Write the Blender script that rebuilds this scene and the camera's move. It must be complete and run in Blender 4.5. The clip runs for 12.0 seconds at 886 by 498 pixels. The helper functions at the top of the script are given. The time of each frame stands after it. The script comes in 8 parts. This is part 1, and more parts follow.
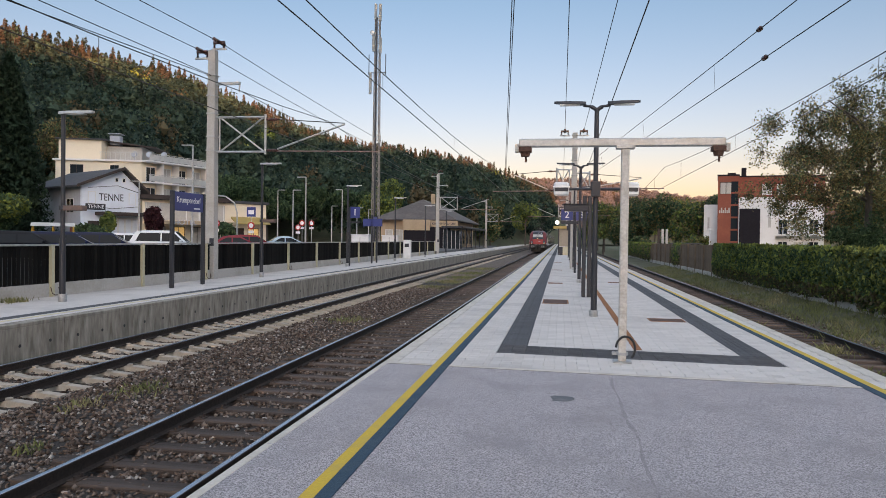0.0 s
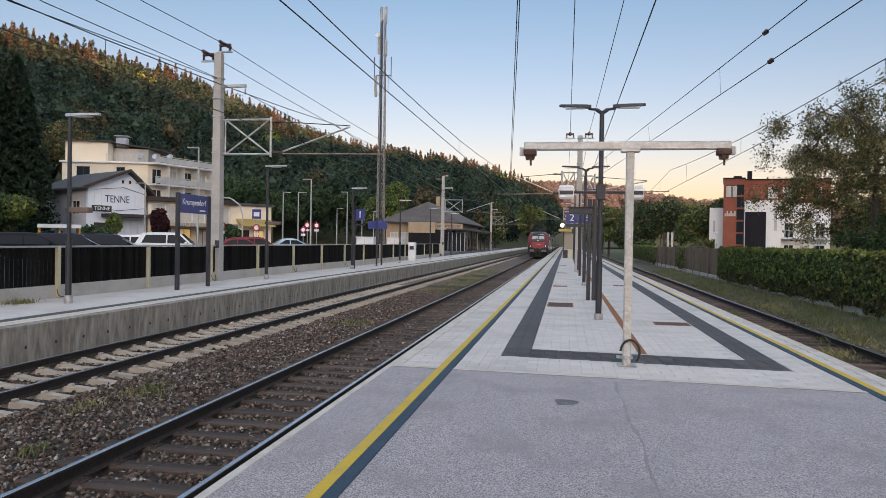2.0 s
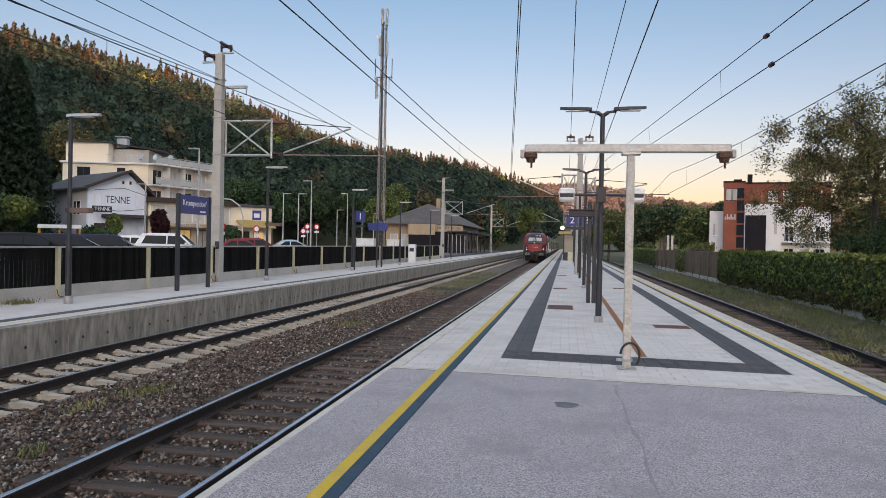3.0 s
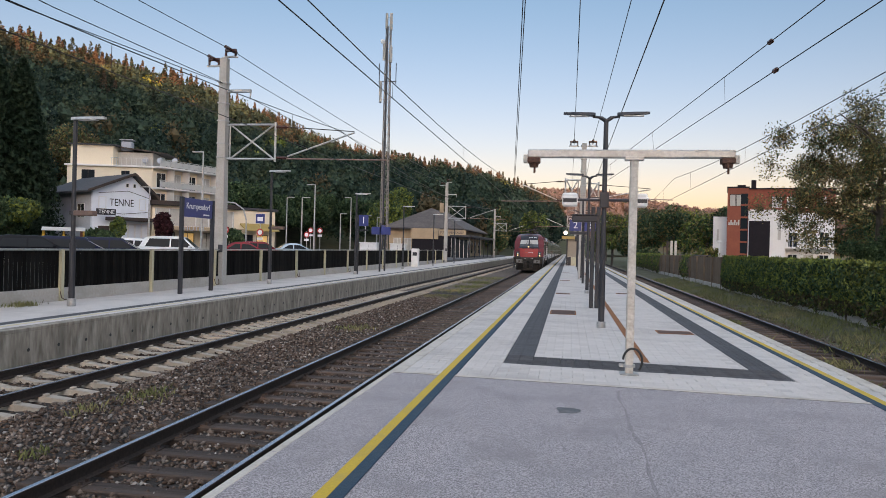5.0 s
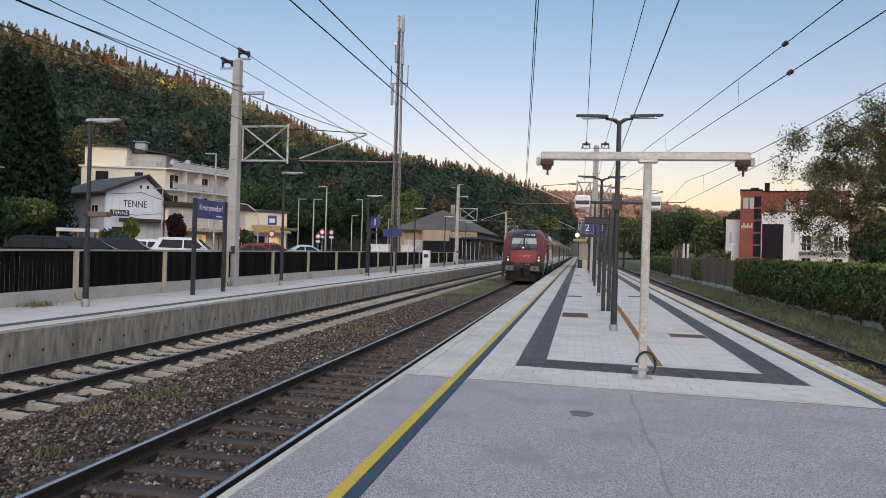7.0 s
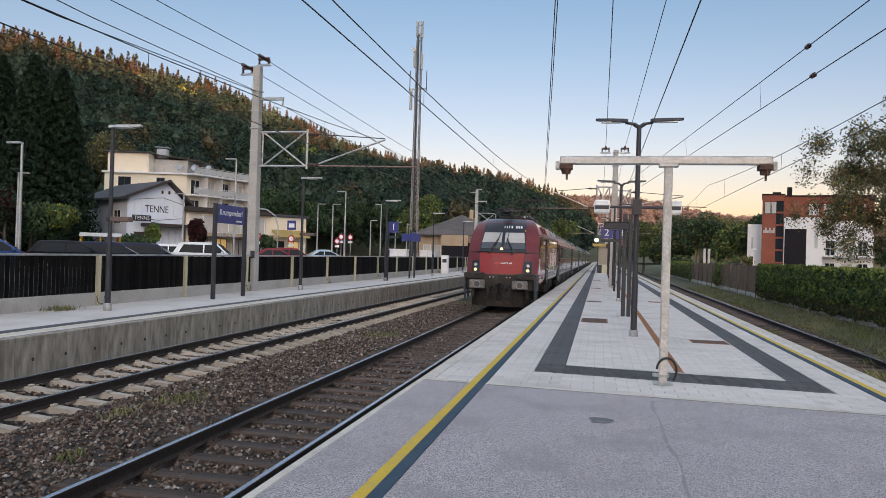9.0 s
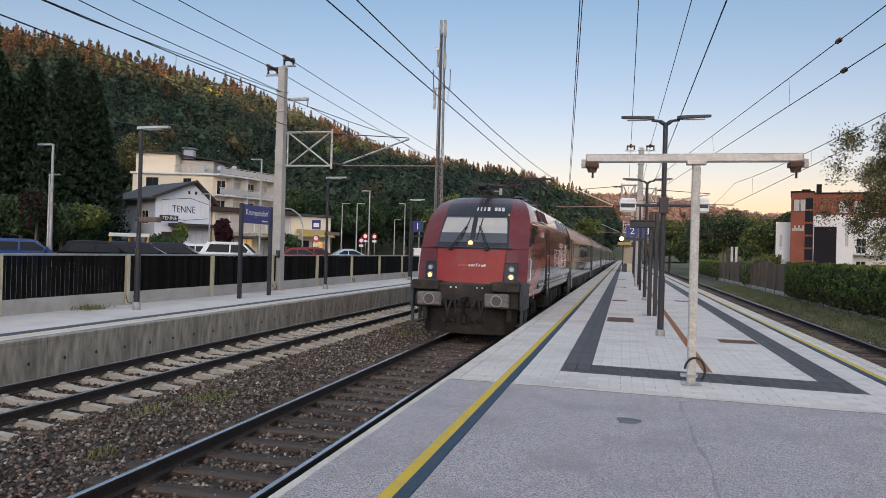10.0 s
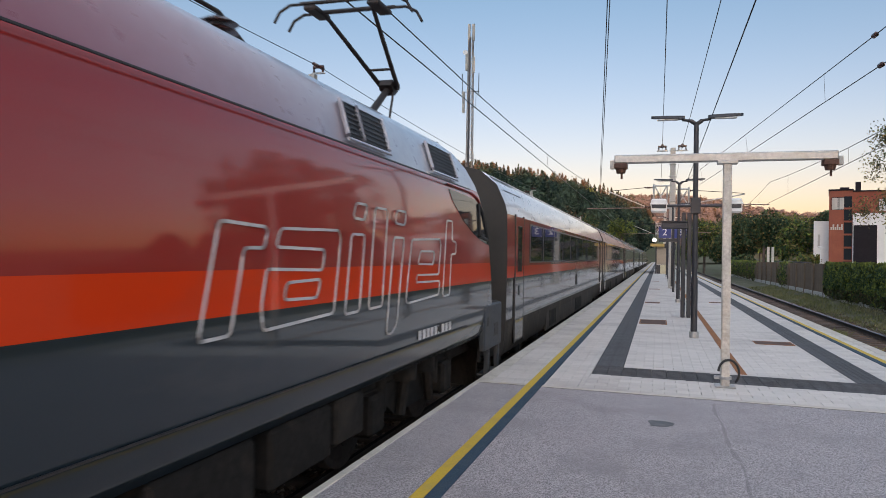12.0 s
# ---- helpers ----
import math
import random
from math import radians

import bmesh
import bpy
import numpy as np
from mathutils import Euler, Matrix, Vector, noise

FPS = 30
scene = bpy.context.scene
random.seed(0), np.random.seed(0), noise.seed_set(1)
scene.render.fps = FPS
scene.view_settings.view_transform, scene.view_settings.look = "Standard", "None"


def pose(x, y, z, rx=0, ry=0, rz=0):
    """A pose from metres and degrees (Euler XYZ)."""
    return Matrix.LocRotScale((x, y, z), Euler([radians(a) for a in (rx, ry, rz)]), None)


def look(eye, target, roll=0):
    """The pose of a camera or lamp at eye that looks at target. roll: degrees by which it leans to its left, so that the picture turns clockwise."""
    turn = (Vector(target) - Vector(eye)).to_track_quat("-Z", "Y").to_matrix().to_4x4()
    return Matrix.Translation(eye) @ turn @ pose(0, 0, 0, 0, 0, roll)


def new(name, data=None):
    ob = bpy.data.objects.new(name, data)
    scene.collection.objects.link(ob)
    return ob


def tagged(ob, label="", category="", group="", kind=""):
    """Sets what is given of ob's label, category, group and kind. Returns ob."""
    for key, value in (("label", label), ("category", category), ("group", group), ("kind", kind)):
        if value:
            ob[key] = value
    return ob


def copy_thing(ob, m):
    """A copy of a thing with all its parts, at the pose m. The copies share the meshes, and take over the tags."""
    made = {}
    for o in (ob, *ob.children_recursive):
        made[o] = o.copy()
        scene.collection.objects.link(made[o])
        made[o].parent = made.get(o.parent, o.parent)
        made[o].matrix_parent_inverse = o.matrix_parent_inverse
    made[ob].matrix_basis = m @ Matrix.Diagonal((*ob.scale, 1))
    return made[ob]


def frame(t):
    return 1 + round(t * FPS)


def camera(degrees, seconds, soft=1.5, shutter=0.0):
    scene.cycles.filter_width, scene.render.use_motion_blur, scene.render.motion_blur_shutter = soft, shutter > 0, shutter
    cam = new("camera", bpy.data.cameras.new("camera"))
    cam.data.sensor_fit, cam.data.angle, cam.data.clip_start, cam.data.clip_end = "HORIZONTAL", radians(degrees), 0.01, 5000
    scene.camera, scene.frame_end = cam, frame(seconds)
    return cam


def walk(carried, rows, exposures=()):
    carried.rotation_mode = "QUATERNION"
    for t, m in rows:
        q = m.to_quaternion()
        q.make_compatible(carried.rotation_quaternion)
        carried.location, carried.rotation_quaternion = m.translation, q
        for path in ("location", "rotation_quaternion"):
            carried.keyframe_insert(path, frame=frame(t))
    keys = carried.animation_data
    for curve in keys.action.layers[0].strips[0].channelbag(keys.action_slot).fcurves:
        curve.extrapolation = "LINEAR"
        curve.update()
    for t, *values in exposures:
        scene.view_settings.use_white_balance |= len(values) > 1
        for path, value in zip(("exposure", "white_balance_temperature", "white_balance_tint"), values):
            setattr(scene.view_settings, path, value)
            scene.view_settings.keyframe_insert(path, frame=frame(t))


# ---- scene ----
# camera: held by hand on the island platform, turning slowly to follow the train
cam = camera(62.57, 12.0, soft=0.5, shutter=0.15)
walk(cam, [(t, pose(x, y, z, 90 + p, r, w)) for t, x, y, z, w, p, r in (
    (0.0, -0.001, 0.002, 1.708, 9.16, -0.82, -0.77),
    (0.5, 0.005, 0.007, 1.711, 9.25, -0.85, -0.75),
    (1.0, 0.006, 0.005, 1.712, 9.46, -0.82, -0.79),
    (1.5, 0.007, 0.001, 1.713, 9.54, -0.72, -0.82),
    (2.0, 0.005, -0.002, 1.715, 9.55, -0.63, -0.92),
    (2.5, 0.002, -0.005, 1.713, 9.55, -0.54, -1.04),
    (3.0, 0.000, -0.003, 1.714, 9.55, -0.47, -1.17),
    (4.0, 0.004, 0.000, 1.716, 9.66, -0.29, -1.34),
    (5.0, 0.006, 0.002, 1.718, 9.80, -0.14, -1.44),
    (5.5, 0.006, 0.002, 1.717, 9.87, -0.07, -1.46),
    (6.0, 0.003, 0.002, 1.716, 9.99, -0.01, -1.51),
    (6.5, -0.008, 0.002, 1.715, 10.22, 0.03, -1.58),
    (7.0, -0.018, 0.008, 1.717, 10.66, 0.00, -1.64),
    (8.0, -0.021, 0.022, 1.718, 11.37, 0.18, -1.69),
    (9.0, -0.022, 0.034, 1.718, 12.12, 0.34, -1.68),
    (9.5, -0.031, 0.038, 1.721, 12.95, 0.36, -1.57),
    (10.0, -0.045, 0.040, 1.720, 13.98, 0.21, -1.54),
    (10.5, -0.050, 0.040, 1.719, 15.03, 0.20, -1.55),
    (11.0, -0.032, 0.040, 1.715, 15.86, 0.21, -1.43),
    (11.5, -0.012, 0.032, 1.713, 16.24, 0.20, -1.11),
    (12.0, -0.006, 0.030, 1.717, 16.43, 0.46, -0.88))],
    exposures=((0.0, 3.0, 7900, 19), (12.0, 3.0, 7900, 19)))

# evening light: a low sun far behind the platform's end, hidden from the station by a ridge
SUN_EL, SUN_AZ = 7.0, 168.0
world = bpy.data.worlds.new("evening_sky")
scene.world = world
world.use_nodes = True
wt = world.node_tree
wn = wt.nodes
sky = wn.new("ShaderNodeTexSky")
sky.sky_type, sky.sun_disc = "NISHITA", False
sky.sun_elevation, sky.sun_rotation = radians(SUN_EL), radians(SUN_AZ)
sky.air_density, sky.dust_density, sky.ozone_density = 1.0, 1.0, 1.2
# an even haze all round: the sky is calmer and rosier low down than overhead
sky_co, sky_sep, haze, tint = wn.new("ShaderNodeTexCoord"), wn.new("ShaderNodeSeparateXYZ"), wn.new("ShaderNodeValToRGB"), wn.new("ShaderNodeMix")
wt.links.new(sky_co.outputs["Generated"], sky_sep.inputs[0])
wt.links.new(sky_sep.outputs["Z"], haze.inputs[0])
haze.color_ramp.elements[0].position, haze.color_ramp.elements[0].color = 0.0, (0.245, 0.18, 0.21, 1)
haze.color_ramp.elements[1].position, haze.color_ramp.elements[1].color = 0.8, (0.73, 0.635, 0.58, 1)
low = haze.color_ramp.elements.new(0.14)
low.color = (0.2, 0.188, 0.24, 1)
mid = haze.color_ramp.elements.new(0.36)
mid.color = (0.135, 0.182, 0.233, 1)
tint.data_type, tint.blend_type = "RGBA", "MULTIPLY"
tint.inputs[0].default_value = 1.0
wt.links.new(sky.outputs[0], tint.inputs[6])
wt.links.new(haze.outputs[0], tint.inputs[7])
# the afterglow: the sky grows steadily brighter from the far side round to the sun's side
glow, glow_mix = wn.new("ShaderNodeMapRange"), wn.new("ShaderNodeMix")
glow.inputs[1].default_value, glow.inputs[2].default_value, glow.inputs[3].default_value, glow.inputs[4].default_value = 0.6, -1.0, 1.0, 2.6
glow_mix.data_type, glow_mix.blend_type = "RGBA", "MULTIPLY"
glow_mix.inputs[0].default_value = 1.0
wt.links.new(sky_sep.outputs["Y"], glow.inputs[0])
wt.links.new(tint.outputs[2], glow_mix.inputs[6])
wt.links.new(glow.outputs[0], glow_mix.inputs[7])
wt.links.new(glow_mix.outputs[2], wn["Background"].inputs["Color"])
wn["Background"].inputs["Strength"].default_value = 0.13
sun_dir = Vector((math.sin(radians(SUN_AZ)) * math.cos(radians(SUN_EL)), math.cos(radians(SUN_AZ)) * math.cos(radians(SUN_EL)), math.sin(radians(SUN_EL))))
sun = new("sun", bpy.data.lights.new("sun", "SUN"))
sun.data.energy, sun.data.angle, sun.data.color = 1.4, radians(0.6), (1.0, 0.54, 0.33)
sun.matrix_basis = look(sun_dir * 50, (0, 0, 0))

RAIL = -0.55            # top of the rails below the platform's surface
TRACK_1, TRACK_2, TRACK_3 = -8.87, -4.01, 5.9
EDGE_L, EDGE_R = -2.39, 4.17


# ---- materials ----
def mix_colour(nt, fac, a, b):
    m = nt.nodes.new("ShaderNodeMix")
    m.data_type = "RGBA"
    for sock, val in ((m.inputs[0], fac), (m.inputs[6], a), (m.inputs[7], b)):
        if hasattr(val, "is_output"):
            nt.links.new(val, sock)
        else:
            sock.default_value = val if not isinstance(val, tuple) else (*val[:3], 1)
    return m.outputs[2]


def ramp(nt, source, lo, hi):
    m = nt.nodes.new("ShaderNodeMapRange")
    m.inputs[1].default_value, m.inputs[2].default_value = lo, hi
    nt.links.new(source, m.inputs[0])
    return m.outputs[0]


def noise_of(nt, scale, detail=4.0, stretch=(1, 1, 1), rough=0.6):
    tc = nt.nodes.new("ShaderNodeTexCoord")
    mp = nt.nodes.new("ShaderNodeMapping")
    mp.inputs["Scale"].default_value = stretch
    nt.links.new(tc.outputs["Object"], mp.inputs[0])
    n = nt.nodes.new("ShaderNodeTexNoise")
    n.inputs["Scale"].default_value, n.inputs["Detail"].default_value, n.inputs["Roughness"].default_value = scale, detail, rough
    nt.links.new(mp.outputs[0], n.inputs["Vector"])
    return n.outputs[0]


def surface(name, a, b=None, fine=20.0, coarse=1.2, stain=None, rough=0.7, metal=0.0, bump=0.0, coat=0.0, vary=0.0, island=0.0, stretch=(1, 1, 1), spec=0.5, emit=0.0, contrast=0.2):
    """A procedural surface: colour a to b by a fine grain, with larger stains, and relief."""
    m = bpy.data.materials.new(name)
    m.use_nodes = True
    nt = m.node_tree
    bsdf = nt.nodes["Principled BSDF"]
    b = b or tuple(0.8 * v for v in a)
    stain = stain or tuple(0.75 * v for v in a)
    fine_n = noise_of(nt, fine, 5.0, stretch)
    col = mix_colour(nt, ramp(nt, fine_n, 0.5 - contrast, 0.5 + contrast), a, b)
    col = mix_colour(nt, ramp(nt, noise_of(nt, coarse, 5.0, stretch), 0.48, 0.75), col, stain)
    for amount, kind, socket in ((vary, "ShaderNodeObjectInfo", "Random"), (island, "ShaderNodeNewGeometry", "Random Per Island")):
        if amount:
            info = nt.nodes.new(kind)
            hsv = nt.nodes.new("ShaderNodeHueSaturation")
            mr = nt.nodes.new("ShaderNodeMapRange")
            mr.inputs[3].default_value, mr.inputs[4].default_value = 1 - amount, 1 + amount
            nt.links.new(info.outputs[socket], mr.inputs[0])
            nt.links.new(mr.outputs[0], hsv.inputs["Value"])
            nt.links.new(col, hsv.inputs["Color"])
            col = hsv.outputs[0]
    nt.links.new(col, bsdf.inputs["Base Color"])
    mr = nt.nodes.new("ShaderNodeMapRange")
    mr.inputs[3].default_value, mr.inputs[4].default_value = max(0.0, rough - 0.1), min(1.0, rough + 0.1)
    nt.links.new(fine_n, mr.inputs[0])
    nt.links.new(mr.outputs[0], bsdf.inputs["Roughness"])
    bsdf.inputs["Metallic"].default_value = metal
    bsdf.inputs["Coat Weight"].default_value = coat
    bsdf.inputs["Coat Roughness"].default_value = 0.04
    bsdf.inputs["Specular IOR Level"].default_value = spec
    if bump:
        bp = nt.nodes.new("ShaderNodeBump")
        bp.inputs["Strength"].default_value, bp.inputs["Distance"].default_value = min(1.0, bump), 0.02
        nt.links.new(fine_n, bp.inputs["Height"])
        nt.links.new(bp.outputs[0], bsdf.inputs["Normal"])
    if emit:
        bsdf.inputs["Emission Color"].default_value = (*a, 1)
        bsdf.inputs["Emission Strength"].default_value = emit
    return m


def glass(name, tint=(0.02, 0.025, 0.03), rough=0.03):
    m = bpy.data.materials.new(name)
    m.use_nodes = True
    bsdf = m.node_tree.nodes["Principled BSDF"]
    bsdf.inputs["Base Color"].default_value = (*tint, 1)
    bsdf.inputs["Roughness"].default_value = rough
    bsdf.inputs["Specular IOR Level"].default_value = 0.3
    return m


def stone_material():
    """Angular stones: mostly dark brown, some grey, a few nearly white."""
    m = surface("ballast_stone", (0.8, 0.8, 0.8), (0.45, 0.45, 0.45), 24, 3, (0.55, 0.5, 0.46), 0.9, spec=0.12)
    nt = m.node_tree
    bsdf = nt.nodes["Principled BSDF"]
    grain = bsdf.inputs["Base Color"].links[0].from_socket
    geo, cr, mul = nt.nodes.new("ShaderNodeNewGeometry"), nt.nodes.new("ShaderNodeValToRGB"), nt.nodes.new("ShaderNodeMix")
    nt.links.new(geo.outputs["Random Per Island"], cr.inputs[0])
    e = cr.color_ramp.elements
    e[0].position, e[0].color = 0.0, (0.05, 0.034, 0.027, 1)
    e[1].position, e[1].color = 1.0, (0.75, 0.7, 0.64, 1)
    for at, col in ((0.35, (0.165, 0.115, 0.09, 1)), (0.7, (0.26, 0.195, 0.16, 1)), (0.93, (0.36, 0.3, 0.26, 1)), (0.98, (0.5, 0.45, 0.41, 1))):
        e.new(at).color = col
    mul.data_type, mul.blend_type = "RGBA", "MULTIPLY"
    mul.inputs[0].default_value = 1.0
    nt.links.new(cr.outputs[0], mul.inputs[6])
    nt.links.new(grain, mul.inputs[7])
    nt.links.new(mul.outputs[2], bsdf.inputs["Base Color"])
    return m


M = dict(
    asphalt=surface("platform_asphalt", (0.6, 0.555, 0.57), (0.18, 0.164, 0.169), 85, 1.1, (0.3, 0.275, 0.282), 0.9, bump=1.0, contrast=0.11),
    paver=surface("pale_paver", (0.61, 0.565, 0.53), (0.48, 0.445, 0.42), 60, 0.7, (0.39, 0.36, 0.34), 0.85, bump=0.3, vary=0.06, island=0.06),
    joint=surface("paver_joint", (0.17, 0.155, 0.14), (0.11, 0.1, 0.09), 80, 2, rough=0.95),
    tactile=surface("dark_tactile_tile", (0.075, 0.075, 0.08), (0.055, 0.055, 0.06), 70, 1, rough=0.8, bump=0.3, vary=0.15, island=0.15),
    yellow=surface("yellow_line_paint", (0.62, 0.4, 0.03), (0.5, 0.33, 0.04), 60, 3, (0.44, 0.31, 0.08), 0.75, bump=0.2),
    tar=surface("grey_tar_patch", (0.13, 0.135, 0.145), (0.08, 0.085, 0.09), 40, 6, (0.2, 0.2, 0.2), 0.8, bump=0.4),
    blue=surface("dark_blue_line_paint", (0.035, 0.075, 0.11), (0.028, 0.055, 0.08), 70, 3, (0.05, 0.08, 0.105), rough=0.8, bump=0.5, spec=0.25),
    edge=surface("pale_edge_concrete", (0.6, 0.55, 0.49), (0.46, 0.42, 0.37), 40, 2, (0.36, 0.32, 0.27), 0.85, bump=0.3),
    concrete=surface("weathered_concrete", (0.36, 0.325, 0.275), (0.16, 0.138, 0.112), 7, 1.3, (0.085, 0.072, 0.058), 0.9, bump=0.35, stretch=(1, 1, 0.22), contrast=0.16),
    concrete_pale=surface("pale_concrete", (0.45, 0.43, 0.4), (0.36, 0.34, 0.31), 18, 1.2, (0.3, 0.28, 0.24), 0.9, bump=0.25),
    # near-black bed colour puts shade into the gaps between loose stones
    ballast=surface("gap_shade_ballast", (0.05, 0.038, 0.031), (0.01, 0.008, 0.007), 34, 0.6, (0.03, 0.025, 0.02), 0.95, bump=1.0),
    stone=stone_material(),
    rail_side=surface("rusty_rail_side", (0.045, 0.034, 0.03), (0.025, 0.02, 0.018), 30, 2, rough=0.7, metal=0.1, bump=0.2, spec=0.2),
    rail_top=surface("polished_rail_head", (0.55, 0.56, 0.6), (0.45, 0.46, 0.5), 8, 2, rough=0.22, metal=1.0, stretch=(1, 0.05, 1)),
    wood_sleeper=surface("tarred_wood_sleeper", (0.075, 0.045, 0.034), (0.014, 0.01, 0.008), 26, 3.0, (0.12, 0.085, 0.066), 0.85, bump=0.9, vary=0.4, stretch=(0.07, 1, 1)),
    conc_sleeper=surface("concrete_sleeper", (0.42, 0.37, 0.31), (0.33, 0.29, 0.24), 25, 3, (0.26, 0.21, 0.16), 0.9, bump=0.3, vary=0.12),
    rust=surface("rusty_steel_cover", (0.34, 0.12, 0.035), (0.2, 0.07, 0.022), 25, 4, (0.12, 0.05, 0.02), 0.85, bump=0.3),
    rust_dark=surface("dark_rusty_grate", (0.11, 0.05, 0.032), (0.06, 0.03, 0.022), 25, 4, rough=0.8, bump=0.4),
    anthracite=surface("anthracite_powder_coat", (0.032, 0.034, 0.042), (0.026, 0.028, 0.034), 80, 2, rough=0.45, metal=0.2),
    galvanised=surface("galvanised_steel", (0.5, 0.5, 0.49), (0.36, 0.36, 0.36), 16, 3, (0.3, 0.28, 0.25), 0.5, metal=0.7, bump=0.1),
    stone_post=surface("flaking_white_painted_steel", (0.58, 0.55, 0.5), (0.4, 0.37, 0.33), 28, 5, (0.3, 0.26, 0.22), 0.75, bump=0.3),
    white=surface("white_enamel", (0.72, 0.72, 0.71), (0.66, 0.66, 0.65), 30, 2, rough=0.45),
    sign_blue=surface("blue_sign_enamel", (0.03, 0.045, 0.19), (0.025, 0.04, 0.17), 20, 2, rough=0.35),
    letter=surface("white_letter_film", (0.8, 0.8, 0.8), (0.76, 0.76, 0.76), 30, 2, rough=0.5),
    black=surface("black_rubber", (0.012, 0.012, 0.013), (0.02, 0.02, 0.02), 40, 3, rough=0.6, bump=0.1),
    wire=surface("dark_wire", (0.03, 0.03, 0.033), (0.02, 0.02, 0.02), 40, 3, rough=0.5, metal=0.6),
    insulator=surface("brown_insulator", (0.07, 0.025, 0.02), (0.05, 0.02, 0.016), 20, 3, rough=0.25),
    tube_red=surface("red_brown_cantilever_tube", (0.22, 0.09, 0.07), (0.3, 0.26, 0.24), 6, 2, rough=0.5, metal=0.4),
    grass=surface("verge_grass", (0.09, 0.09, 0.045), (0.055, 0.055, 0.03), 6, 0.6, (0.15, 0.13, 0.1), 0.95, bump=0.6),
    blade=surface("grass_blades", (0.14, 0.15, 0.05), (0.09, 0.1, 0.035), 3, 0.7, (0.28, 0.22, 0.12), 0.85, island=0.5),
    soil=surface("valley_ground", (0.07, 0.085, 0.035), (0.05, 0.05, 0.025), 0.6, 0.05, (0.09, 0.075, 0.045), 0.95, bump=0.4),
    carpark=surface("car_park_asphalt", (0.12, 0.12, 0.12), (0.08, 0.08, 0.08), 30, 0.6, rough=0.9, bump=0.3),
    slat=surface("black_fence_slat", (0.006, 0.006, 0.006), (0.012, 0.011, 0.01), 14, 3, (0.028, 0.024, 0.02), 0.8, vary=0.5, stretch=(1, 1, 0.15), spec=0.05),
    ballast_far=surface("distant_brown_ballast", (0.16, 0.115, 0.092), (0.05, 0.037, 0.03), 11, 0.5, (0.12, 0.095, 0.06), 0.95, bump=1.0, contrast=0.1),
    cream_line=surface("pale_cream_line_paint", (0.62, 0.53, 0.33), (0.52, 0.45, 0.3), 60, 3, rough=0.75),
    worn=surface("dark_worn_asphalt", (0.46, 0.425, 0.436), (0.13, 0.12, 0.123), 70, 3.5, (0.3, 0.277, 0.284), 0.9, bump=1.0, contrast=0.13),
    post_cream=surface("cream_painted_post", (0.5, 0.46, 0.32), (0.4, 0.37, 0.26), 20, 3, rough=0.7),
)


